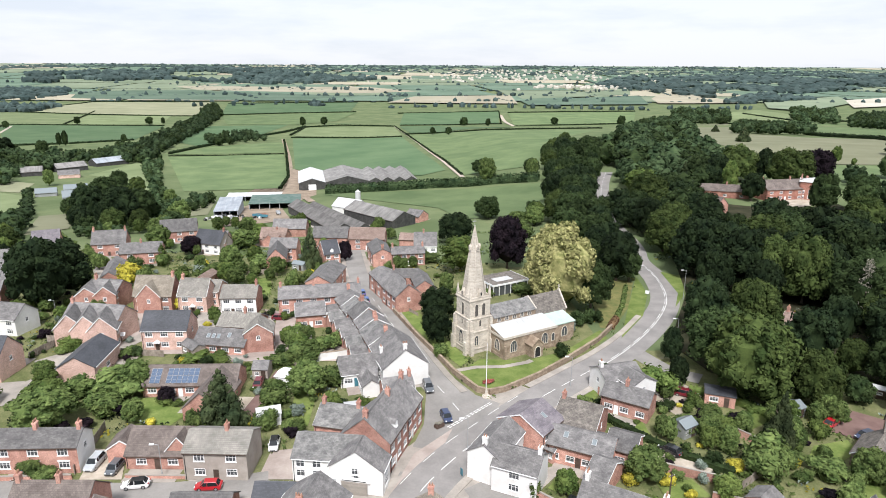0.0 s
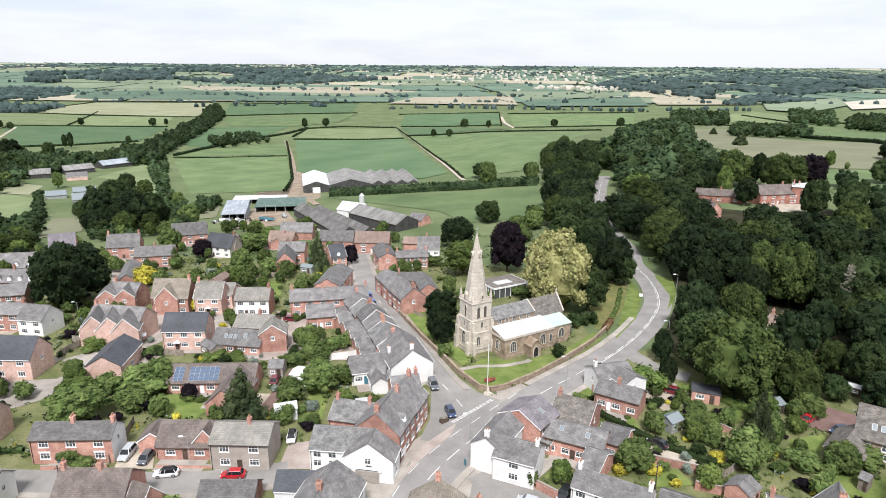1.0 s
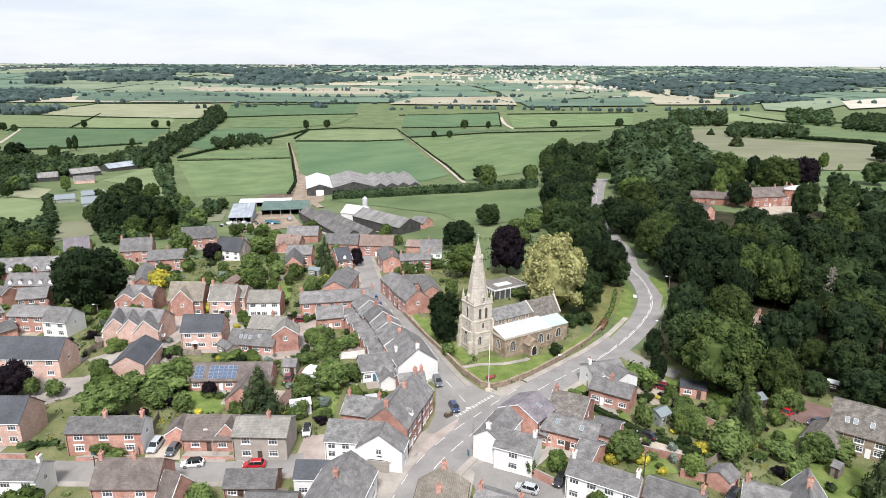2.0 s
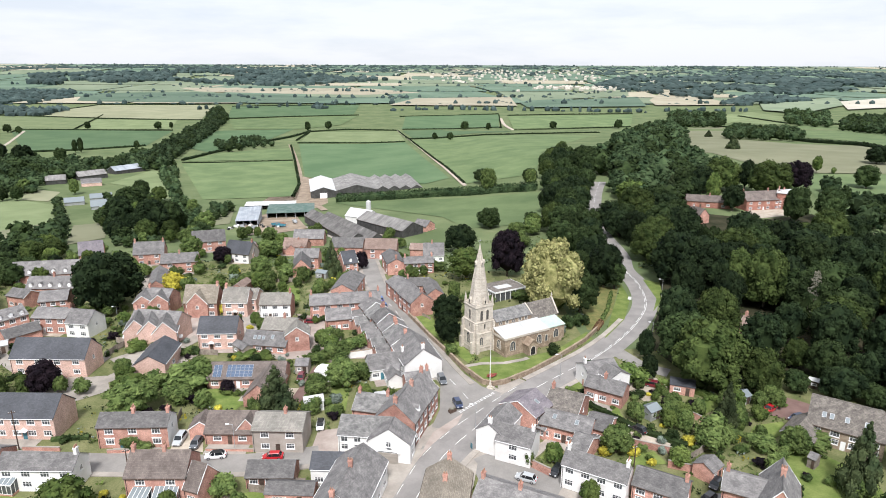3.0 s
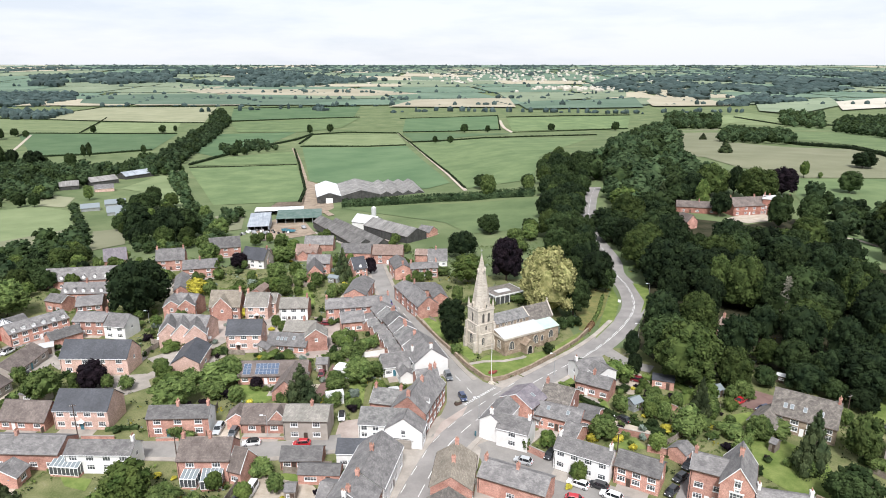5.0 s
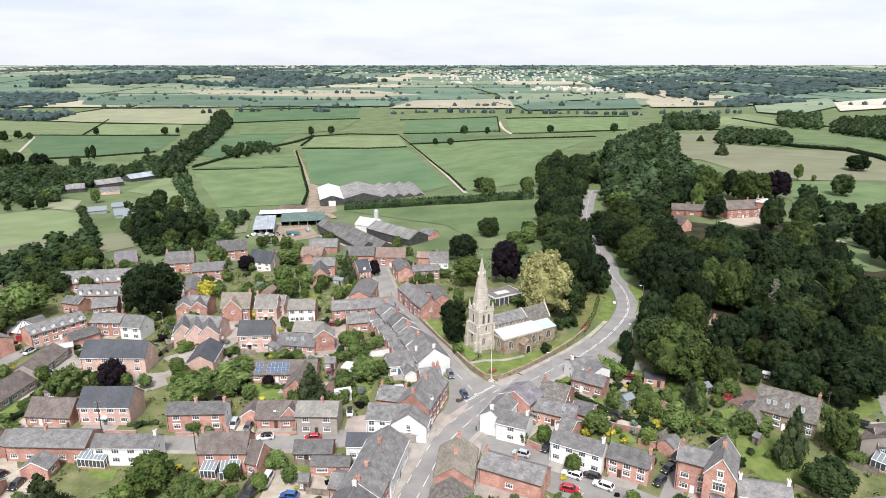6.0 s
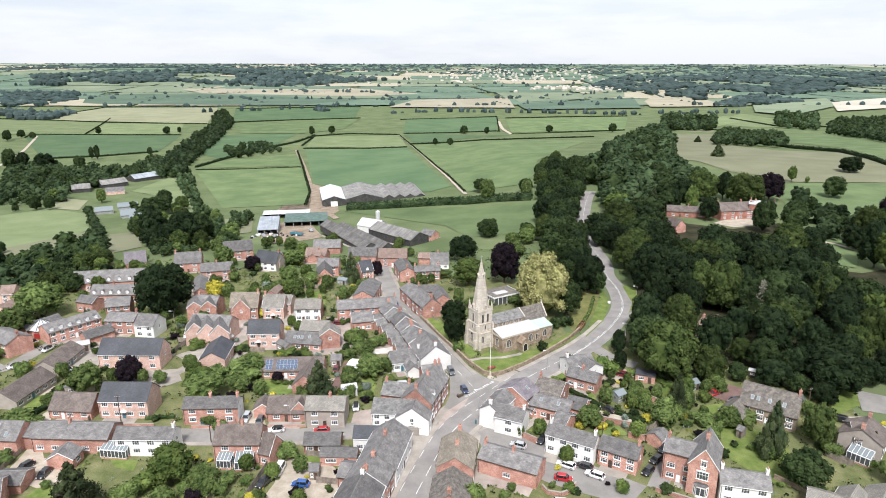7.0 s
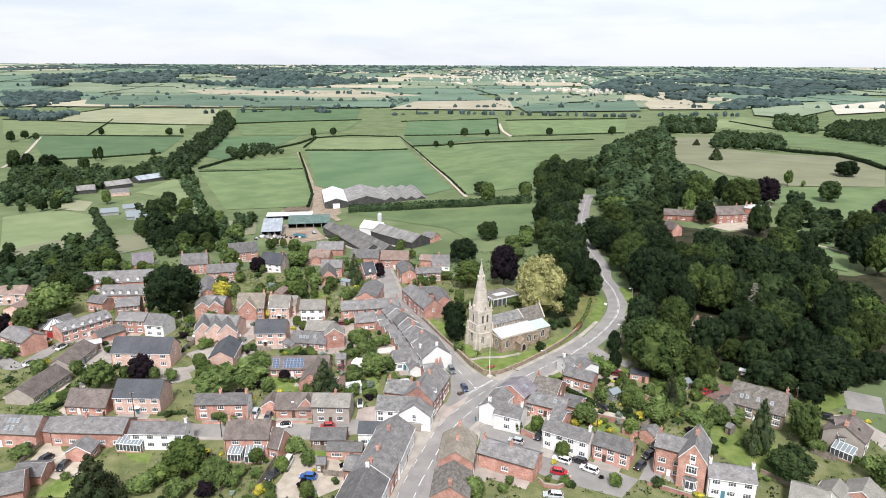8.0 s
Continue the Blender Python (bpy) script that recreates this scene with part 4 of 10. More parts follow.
drape("lawn", [(-67.7, -6.9), (-70.2, 1.6), (-63.0, 1.4), (-57.4, -5.3), (-59.2, -9.1)], LAWN, 0.1, "garden lawn with yellow shrubs", "lawn")
drape("lawn", [(-38.5, 4.0), (-34.1, 1.5), (-34.0, -10.0), (-37.9, -10.8)], LAWN, 0.1, "back garden lawn", "lawn")
drape("lawn", [(-67.3, 80.9), (-61.6, 87.4), (-57.9, 70.5), (-58.1, 56.6)], LAWN, 0.1, "fenced back garden lawn", "lawn")
drape("lawn", [(-48.3, 19.9), (-42.0, 20.3), (-38.2, 12.9), (-47.1, 14.6)], LAWN, 0.1, "small back lawn", "lawn")
drape("lawn", [(22.8, -7.1), (27.8, -10.3), (27.7, -15.1), (22.9, -14.0)], LAWN, 0.1, "cottage garden lawn", "lawn")
drape("lawn", [(44.6, -10.0), (51.8, -7.8), (52.1, -11.2), (46.7, -14.3)], LAWN, 0.1, "garden lawn beside a tall conifer", "lawn")
drape("lawn", [(55.0, -19.6), (62.1, -18.1), (61.8, -21.6), (55.3, -25.3), (51.6, -23.6)], LAWN, 0.1, "garden lawn among flower beds", "lawn")
drape("lawn", [(23.7, -28.6), (29.8, -28.1), (31.1, -32.4), (23.9, -32.7)], LAWN, 0.1, "small garden lawn", "lawn")
drape("lawn", [(6.3, -29.4), (9.7, -24.4), (11.2, -25.7), (7.4, -30.4)], LAWN, 0.1, "narrow lawn strip in a courtyard garden", "lawn")
drape("lawn", [(57.3, -26.0), (62.9, -29.1), (68.2, -39.1), (64.0, -53.8), (56.7, -52.5), (50.9, -42.1)], LAWN, 0.1, "large back garden lawn", "lawn")
drape("lawn", [(-107.9, -52.9), (-106.1, -47.0), (-100.6, -45.1), (-97.7, -53.7)], LAWN, 0.1, "mown lawn", "lawn")
drape("lawn", [(-76.9, -46.1), (-70.6, -40.8), (-67.7, -46.4), (-71.7, -54.4)], LAWN, 0.1, "back garden lawn", "lawn")
drape("lawn", [(-50.6, -38.1), (-39.7, -36.1), (-39.3, -40.4), (-49.4, -41.7)], LAWN, 0.1, "strip of lawn behind a fence", "lawn")
drape("lawn", [(-130.9, -7.1), (-125.3, -4.0), (-123.5, -10.6), (-125.7, -18.0)], LAWN, 0.1, "bungalow front lawn", "lawn")
drape("lawn", [(-95.3, -36.3), (-87.9, -37.8), (-87.5, -41.7), (-92.4, -39.9)], LAWN, 0.1, "cottage back lawn", "lawn")
drape("lawn", [(92.3, -17.2), (106.9, -9.3), (100.1, -20.7), (88.2, -26.3)], LAWN, 0.1, "grass beside a fenced yard", "lawn")
drape("forecourt", [(-27.8, -56.5), (-22.9, -36.8), (-18.1, -29.2), (-14.6, -19.4), (-7.6, -11.8), (-13.6, -29.4), (-22.2, -56.8)], PINKPAVING, 0.1, "pale pinkish paved shop forecourt", "pavement")
drape("forecourt", [(-32.2, -56.4), (-28.2, -39.0), (-24.3, -29.0), (-16.4, -25.1), (-21.9, -39.2), (-25.9, -56.6)], PAVING, 0.11, "worn paved forecourt beside the terrace", "pavement")
drape("drive", [(-64.3, 20.5), (-52.7, 22.6), (-42.4, 22.8), (-38.2, 29.3), (-27.5, 31.8), (-25.7, 22.2), (-36.4, 17.1), (-51.5, 17.6), (-62.6, 17.2)], PINKPAVING, 0.09, "pale paved yards behind brick houses", "drive")
drape("drive", [(-79.0, 45.3), (-65.4, 49.2), (-52.8, 46.7), (-46.9, 31.1), (-60.2, 31.0), (-68.4, 27.1)], PAVING, 0.088, "pale paved close between brick houses", "drive")
drape("drive", [(-93.6, 19.2), (-90.7, 24.7), (-81.1, 27.6), (-76.4, 21.0), (-80.3, 13.1), (-87.6, 11.2)], PINKPAVING, 0.086, "paved garage court with panel fences", "drive")
drape("yard", [(-126.9, 289.7), (-91.5, 254.9), (-78.0, 297.3), (-93.0, 399.0), (-117.6, 434.9), (-100.7, 301.1)], EARTH, 0.15, "bare farm yard", "yard")
drape("yard", [(-109.0, 245.8), (-94.7, 261.5), (-77.1, 204.0), (-92.6, 191.7), (-109.3, 184.7), (-116.1, 211.7)], EARTH, 0.22, "sandy farm yard with machinery", "yard")
drape("yard", [(-120.0, 223.0), (-91.3, 212.5), (-91.5, 262.2), (-107.1, 284.4), (-84.7, 343.8), (-106.3, 400.3), (-102.7, 295.7)], EARTH, 0.2, "pale dusty farm yard", "yard")
drape("drive", [(37.9, 11.5), (43.6, -1.3), (35.2, -9.2), (31.6, -0.9)], GRAVEL, 0.1, "pale gravel drive", "drive")
drape("drive", [(23.9, -18.5), (35.2, -25.4), (32.1, -28.2), (21.7, -22.0)], GRAVEL, 0.1, "pale gravel parking strip", "drive")
drape("drive", [(66.3, -5.5), (73.7, -12.0), (67.1, -20.9), (58.9, -13.4)], REDPAVING, 0.1, "red block paved drive", "drive")
drape("drive", [(-47.6, -6.6), (-44.3, 13.1), (-40.3, 1.7), (-41.1, -7.9)], REDPAVING, 0.1, "red block paved drive", "drive")
drape("drive", [(-90.3, 10.8), (-99.2, 19.4), (-93.7, 25.5), (-87.4, 28.5), (-80.8, 31.8), (-84.2, 18.9)], PAVING, 0.1, "concrete garage court", "drive")
drape("drive", [(-97.7, 4.9), (-91.4, 16.2), (-89.5, 10.2), (-96.3, 2.6)], PAVING, 0.12, "pale concrete access lane", "drive")
drape("drive", [(-84.7, 28.5), (-82.4, 35.6), (-79.2, 31.7), (-82.3, 24.4)], PAVING, 0.12, "concrete drive", "drive")
drape("drive", [(-72.4, 47.7), (-80.1, 82.0), (-69.2, 62.6), (-63.1, 38.7)], PAVING, 0.12, "paved close between houses", "drive")
drape("drive", [(-51.2, 46.6), (-48.0, 53.5), (-43.8, 30.3), (-26.3, 16.7), (-36.4, 17.1), (-47.8, 23.7)], PINKPAVING, 0.12, "paved back yards", "drive")
drape("drive", [(-89.9, 51.0), (-84.5, 50.2), (-79.5, 31.8), (-86.7, 31.3)], PINKPAVING, 0.115, "paved court between brick houses", "drive")
drape("drive", [(-72.8, 54.0), (-66.7, 53.6), (-62.4, 38.9), (-67.8, 35.8)], PAVING, 0.116, "paved drive between brick houses", "drive")
drape("drive", [(-57.2, 52.9), (-46.2, 48.3), (-44.6, 34.6), (-47.3, 31.5), (-49.7, 45.3)], PINKPAVING, 0.117, "paved back yard with a parked car", "drive")
drape("drive", [(-66.7, 26.1), (-45.5, 25.2), (-44.4, 19.8), (-66.2, 20.6)], PINKPAVING, 0.11, "stone patio", "drive")
drape("drive", [(-116.2, 83.6), (-134.0, 116.4), (-133.7, 131.3), (-121.5, 107.0)], PAVING, 0.12, "paved courtyard", "drive")
drape("drive", [(-67.7, -24.5), (-69.1, -15.9), (-63.4, -16.9), (-61.0, -24.7)], GRAVEL, 0.1, "gravel drive beside a brick cottage", "drive")
drape("drive", [(-39.5, -25.5), (-39.0, -17.8), (-31.5, -16.4), (-31.9, -25.8)], PINKPAVING, 0.1, "paved yard behind a grey gate", "drive")
drape("drive", [(-54.3, -48.0), (-53.4, -38.0), (-41.9, -42.0), (-35.8, -49.8), (-45.3, -55.8), (-56.6, -55.4)], GRAVEL, 0.1, "gravel parking yard with cars", "drive")
drape("drive", [(-116.4, -42.3), (-116.7, -26.7), (-110.6, -35.7), (-103.0, -36.0), (-100.6, -45.1), (-106.1, -47.0)], GRAVEL, 0.1, "pale gravel courtyard", "drive")
drape("drive", [(-120.5, 12.6), (-133.9, 24.0), (-128.9, 33.6), (-117.8, 14.5)], PAVING, 0.1, "concrete drive", "drive")
drape("drive", [(-107.8, -2.9), (-106.3, 8.1), (-95.5, 9.6), (-91.2, 1.8), (-98.8, -5.0)], PAVING, 0.1, "asphalt parking court", "drive")
drape("drive", [(-122.6, -21.0), (-121.1, -12.2), (-116.9, -21.2)], GRAVEL, 0.1, "bungalow drive", "drive")
drape("drive", [(-7.6, -29.6), (-1.1, -25.7), (8.8, -34.2), (18.6, -44.4), (28.5, -52.4), (22.5, -58.6), (11.1, -52.8), (6.4, -49.8), (-6.2, -37.4)], OLDROAD, 0.08, "worn asphalt side lane", "road")
drape("drive", [(28.5, -52.4), (35.8, -41.5), (40.8, -41.7), (32.7, -53.6)], ASPHALT, 0.1, "dark asphalt drive beside the villa", "drive")
drape("drive", [(85.1, -26.2), (97.6, -26.7), (99.8, -36.5), (94.3, -43.8), (94.2, -29.4)], PAVING, 0.1, "concrete lane behind houses", "drive")
drape("yard", [(103.8, -12.7), (112.1, -18.0), (106.7, -27.0), (98.0, -23.7)], OLDROAD, 0.12, "bare earth yard", "yard")
drape("patio", [(4.9, -30.0), (6.9, -24.3), (12.6, -22.2), (12.4, -26.8), (10.1, -24.4)], PAVING, 0.11, "paved courtyard garden", "patio")
MAIN_ROAD = [(-25.8, -65.3), (-23.0, -54.0), (-20.4, -46.6), (-16.8, -37.0), (-13.1, -28.6), (-7.0, -20.0), (-1.5, -14.0), (3.1, -8.9), (11.8, -0.2), (21.6, 8.3), (30.6, 16.4), (40.1, 26.9), (49.1, 39.1), (56.4, 52.2), (60.3, 65.4), (62.2, 79.1), (62.7, 93.5), (67.0, 113.0), (70.5, 154.5), (76.1, 184.9), (93.9, 244.7), (106.9, 281.5)]
STREET = [(-6.0, -5.7), (-8.1, 0.1), (-10.2, 5.4), (-12.8, 12.8), (-17.0, 26.8), (-20.6, 40.0), (-24.9, 54.7), (-29.0, 68.5), (-32.6, 84.7), (-35.6, 104.0), (-39.1, 127.4), (-42.3, 144.2)]
LANE = [(-142.4, -22.2), (-115.0, -24.4), (-101.5, -25.2), (-83.2, -27.2), (-61.0, -28.6), (-49.2, -28.5), (-37.6, -26.3)]
SIDE_LANE = [(36.3, 19.8), (38.3, 14.3), (41.2, 8.7), (46.0, 5.4)]
FIELD_TRACK = [(-44.5, 922.1), (-19.5, 709.8), (-1.4, 534.6), (12.2, 394.1), (19.2, 322.1)]
FARM_TRACK = [(-180.7, 711.0), (-149.5, 573.4), (-125.9, 461.7), (-111.3, 385.5), (-92.4, 314.3), (-75.9, 264.9)]
FAR_TRACK = [(156.4, 1157.5), (144.8, 1013.6), (146.8, 921.7)]
CLOSE_ROAD = [(-164.5, 22.9), (-148.9, 11.6), (-145.9, 22.2), (-142.7, 34.2)]


# ---- roads ----
band("footway", MAIN_ROAD[:9], -8.5, 8.0, PAVING, 0.06, "worn paved roadside strips", "pavement", 6)
band("footway", STREET[2:], -4.7, 4.5, PAVING, 0.06, "worn paved street margins", "pavement", 6)
band("road", MAIN_ROAD, -4.0, 4.0, ASPHALT, 0.13, "grey asphalt main road with white centre line", "road")
band("road", STREET, -3.2, 3.2, OLDROAD, 0.12, "worn grey asphalt village street", "road")
band("road", LANE, -3.0, 3.0, OLDROAD, 0.12, "worn grey asphalt lane", "road")
band("road", SIDE_LANE, -2.4, 2.4, OLDROAD, 0.11, "narrow asphalt lane at the wood's edge", "road")
band("road", CLOSE_ROAD, -2.6, 2.6, OLDROAD, 0.11, "asphalt close road", "road")
band("track", FIELD_TRACK, -1.6, 1.6, GRAVEL, 0.7, "pale stony field track", "track")
band("track", FARM_TRACK, -2.2, 2.2, EARTH, 0.5, "pale farm track", "track")
band("track", [(-489.4, 565.6), (-512.7, 633.6), (-552.3, 728.0), (-642.3, 923.4)], -2.0, 2.0, GRAVEL, 0.6, "pale farm lane between fields", "track")
band("track", FAR_TRACK, -3, 3, GRAVEL, 1.2, "pale far track", "track")


# ---- woods ----
def inside(poly, x, y):
    c = False
    for a, b in zip(poly, poly[-1:] + poly[:-1]):
        if (a[1] > y) != (b[1] > y) and x < (b[0] - a[0]) * (y - a[1]) / (b[1] - a[1]) + a[0]:
            c = not c
    return c


LIGHTCROWNS = [tuple(np.array(q, dtype=object) if k else np.array(q) for k, q in enumerate(crown_mesh(None, 70 + i, "round", None, 210, 0.064, 14))) for i in range(5)]


def far_canopy(name, spots, material, label):
    """Trees too many to count: whole crowns of leaf sprays, joined in one mesh."""
    rng = np.random.default_rng(len(spots))
    v, f = [], []
    for x, y, hh, ww in spots:
        cv, cf = LIGHTCROWNS[rng.integers(5)]
        a = rng.uniform(0, math.tau)
        turn = np.array(((math.cos(a), math.sin(a), 0), (-math.sin(a), math.cos(a), 0), (0, 0, 1)))
        k = len(v)
        v += list(map(tuple, (cv @ turn) * (ww * 1.08, ww * 1.08, hh) + (x, y, land(x, y) + hh * 0.02)))
        f += [tuple(k + i for i in t) for t in cf]
    return single(name, mesh_of(name, v, f, material), label, "woodland", kind="stuff")


ROAD_LINE = spline(MAIN_ROAD, 5.0)


def wood(poly, gap, highs, wides, keys, seed, far=False):
    """Trees scattered over an outline, no two nearer than gap."""
    rng = random.Random(seed)
    xs, ys = [p[0] for p in poly], [p[1] for p in poly]
    cells, spots = {}, []
    for _ in range(min(40000, int((max(xs) - min(xs)) * (max(ys) - min(ys)) / gap ** 2 * 25))):
        x, y = rng.uniform(min(xs), max(xs)), rng.uniform(min(ys), max(ys))
        i, j = int(x // gap), int(y // gap)
        if not inside(poly, x, y):
            continue
        if any((x - a) ** 2 + (y - b) ** 2 < gap * gap for di in (-1, 0, 1) for dj in (-1, 0, 1) for a, b in cells.get((i + di, j + dj), ())):
            continue
        cells.setdefault((i, j), []).append((x, y))
        hh = rng.uniform(*highs)
        if any((x - q.x) ** 2 + (y - q.y) ** 2 < (6.5 + 0.42 * hh if y < 84 else 3.5 + 0.2 * hh) ** 2 for q in ROAD_LINE):
            continue
        if any((x - a) ** 2 + (y - b) ** 2 < (0.33 * w + 0.25 * hh) ** 2 for a, b, w in TALL):
            continue
        spots.append((x, y, hh, hh * rng.uniform(*wides)))
    if far is True:
        half = len(spots) // 3
        far_canopy("woodland", spots[:half], LEAF, "belt of distant green trees")
        far_canopy("woodland", spots[half:], LEAFMID, "belt of distant mid-green trees")
    else:
        deep = [q for q in spots if far and q[1] > far]
        if deep:
            far_canopy("woodland", deep[::2], LEAF, "deep wood of green trees")
            far_canopy("woodland", deep[1::2], LEAFDARK, "deep wood of dark green trees")
        for x, y, hh, ww in [q for q in spots if q not in deep]:
            tree(rng.choice(keys), x, y, hh, ww, "woodland trees")


tree("broad", 44.7, 121.1, 15.2, 14.6, "woodland trees")
tree("dark", 48.8, 72.7, 17.6, 15.8, "woodland trees")
tree("broad", 50.5, 108.4, 15.2, 12.4, "woodland trees")
tree("bright", 39.6, 161.3, 10.4, 9.4, "woodland trees")
tree("dark", 51.6, 95.8, 15.2, 11.4, "woodland trees")
tree("bush", 30.1, 135.1, 8.0, 8.8, "woodland trees")
tree("broad", 52.0, 71.2, 11.6, 8.5, "woodland trees")
tree("dark", 58.5, 170.8, 15.4, 13.6, "woodland trees")
tree("broad", 89.8, 124.3, 19.6, 19.9, "woodland trees")
tree("fresh", 88.2, 158.1, 21.8, 20.7, "woodland trees")
tree("broad", 128.1, 107.5, 15.8, 19.0, "woodland trees")
tree("dark", 83.3, 70.8, 19.4, 19.1, "woodland trees")
tree("broad", 112.9, 91.5, 17.4, 17.0, "woodland trees")
tree("fresh", 87.1, 54.2, 19.6, 13.5, "woodland trees")
tree("dark", 104.0, 53.5, 17.8, 13.5, "woodland trees")
tree("dark", 128.2, 55.5, 21.4, 18.2, "woodland trees")
tree("broad", 131.3, 43.6, 20.6, 15.2, "woodland trees")
tree("dark", 124.9, 68.7, 20.0, 14.3, "woodland trees")
tree("broad", 43.0, 84.0, 12.0, 11.5, "woodland trees")
tree("dark", 49.5, 96.0, 14.0, 13.0, "woodland trees")
tree("broad", 54.5, 112.0, 14.5, 13.0, "woodland trees")
tree("dark", 59.0, 129.0, 14.0, 12.0, "woodland trees")
tree("broad", 63.5, 147.0, 14.0, 12.0, "woodland trees")
tree("fresh", 75.5, 104.0, 17.0, 15.5, "woodland trees")
tree("dark", 78.0, 126.0, 17.0, 15.0, "woodland trees")
tree("broad", 81.0, 149.0, 15.0, 14.0, "woodland trees")
tree("dark", 57.3, 29.5, 15.7, 12.3, "woodland trees")
tree("fresh", 51.7, -2.5, 19.0, 19.1, "woodland trees")
tree("fresh", 66.7, 23.3, 16.8, 12.9, "woodland trees")
tree("fresh", 63.5, -5.6, 12.3, 10.5, "woodland trees")
tree("dark", 72.9, 11.8, 14.6, 11.6, "woodland trees")
tree("dark", 42.8, 14.0, 9.0, 5.2, "woodland trees")
tree("dark", 40.0, 3.0, 6.7, 4.7, "woodland trees")
tree("fresh", 93.9, 48.8, 21.3, 15.7, "woodland trees")
tree("dark", 82.1, 59.2, 21.3, 17.9, "woodland trees")
tree("dark", 75.6, 74.3, 21.3, 19.1, "woodland trees")
tree("dark", 94.4, 116.8, 20.2, 19.5, "woodland trees")
tree("dark", 117.6, 108.6, 19.0, 18.6, "woodland trees")
tree("dark", 126.1, 95.9, 19.0, 17.8, "woodland trees")
tree("broad", 120.6, 68.5, 19.0, 16.4, "woodland trees")
tree("dark", 133.2, 69.0, 20.2, 17.3, "woodland trees")
tree("dark", 149.5, 77.0, 19.0, 14.5, "woodland trees")
tree("fresh", 129.6, 42.2, 17.9, 13.3, "woodland trees")
tree("bare", 98.3, 31.4, 19, 8.7, "woodland trees")
tree("dark", 85.9, 22.0, 13.4, 9.7, "woodland trees")
tree("dark", 93.3, 13.1, 15.7, 13.3, "woodland trees")
tree("dark", 102.6, 7.1, 14.6, 11.1, "woodland trees")
tree("fresh", 79.2, 6.5, 9.0, 7.2, "woodland trees")
tree("broad", 83.3, 0.6, 11.2, 10.4, "woodland trees")
tree("dark", 96.5, -6.8, 13.4, 11.1, "woodland trees")
tree("dark", 89.6, -5.5, 11.2, 8.4, "woodland trees")
tree("dark", 115.4, 36.6, 15.7, 12.9, "woodland trees")
tree("dark", 77.8, 41.5, 16.8, 10.6, "woodland trees")
tree("fresh", 158.9, 117.6, 17.9, 17.4, "woodland trees")
tree("dark", 69.7, 52.3, 16.8, 11.1, "woodland trees")
tree("dark", 117.1, 14.3, 16.8, 11.8, "woodland trees")
tree("dark", 104.0, -5.4, 15.7, 10.6, "woodland trees")
tree("dark", 131.2, 34.3, 16.8, 12.5, "woodland trees")
tree("dark", 96.2, -13.7, 14, 15.7, "woodland trees")
tree("broad", 90.1, -3.5, 9, 10.5, "woodland trees")
tree("dark", 108.3, -9.8, 9, 10.2, "woodland trees")
tree("dark", 116.0, -8.6, 11, 10.2, "woodland trees")
tree("fresh", 126.3, 11.2, 17, 14.0, "woodland trees")
tree("broad", 72.5, -5.2, 6, 6.2, "woodland trees")
tree("broad", 83.3, -4.9, 7, 6.9, "woodland trees")
TALL.append((81.0, 30.9, 16))
TALL.append((75, -11, 9))
wood([(74.2, 154.7), (86.8, 176.4), (110.9, 188.8), (109.4, 159.1), (99.9, 129.6), (97.8, 104.8), (108.3, 104.1), (124.2, 98.1), (145.4, 117.9), (150.6, 102.2), (150.1, 83.6), (137.9, 60.0), (142.5, 45.9), (138.4, 27.6), (104.0, -10.0), (90.0, -9.0), (80.0, -6.0), (72.1, -10.1), (60.5, -5.7), (47.0, -1.0), (46.0, 14.5), (60.0, 44.0), (68.5, 62.0), (74.0, 90.6), (73.0, 134.1), (80.0, 152.0)], 9.5, (12, 19), (0.85, 1.15), ('dark', 'broad', 'broad', 'fresh', 'dark'), 1)
wood([(76.0, -10.0), (104.0, -6.0), (118.0, -6.0), (110.0, -15.0), (96.0, -19.0), (85.0, -20.0), (79.0, -15.0)], 6.0, (5, 11), (0.9, 1.2), ("dark", "dark", "broad"), 51)
wood([(-211.9, 109.7), (-224.8, 162.6), (-219.7, 187.6), (-192.9, 179.9), (-176.5, 146.6), (-186.3, 121.9), (-185.0, 87.1), (-191.9, 77.0)], 9, (6, 11), (0.95, 1.3), ("broad", "garden", "broad", "dark"), 52, True)
wood([(132.6, 374.9), (172.8, 458.7), (247.4, 621.6), (337.6, 823.4), (430.6, 1010.0), (332.5, 695.8), (224.6, 424.7), (185.2, 335.3), (204.2, 341.1), (196.2, 300.9), (154.3, 236.5), (142.8, 208.3), (118.5, 191.0), (107.5, 199.3), (94.4, 208.3), (99.2, 242.2), (114.9, 310.2)], 12.5, (11, 20), (0.9, 1.25), ('dark', 'broad', 'broad', 'fresh', 'dark'), 2, True)
wood([(80.4, 332.3), (86.1, 374.2), (108.6, 401.9), (108.7, 347.9), (118.1, 351.3), (82.2, 226.0), (60.3, 147.5), (52.5, 127.2), (43.6, 136.8), (56.1, 211.5)], 10.5, (11, 17), (0.75, 1.05), ('broad', 'dark', 'fresh', 'broad', 'dark'), 3)
wood([(-201.8, 125.5), (-197.5, 144.4), (-182.4, 153.5), (-163.5, 114.7), (-163.3, 86.3), (-177.2, 86.8)], 7.5, (6, 11), (0.9, 1.2), ('broad', 'fresh', 'broad', 'dark', 'bright'), 4)
wood([(-197.3, 221.5), (-209.2, 266.4), (-224.7, 349.8), (-192.1, 306.6), (-161.2, 224.0), (-150.6, 172.1), (-166.4, 172.7)], 10.5, (7, 13), (0.8, 1.1), ('broad', 'fresh', 'dark', 'bright', 'dark'), 5)
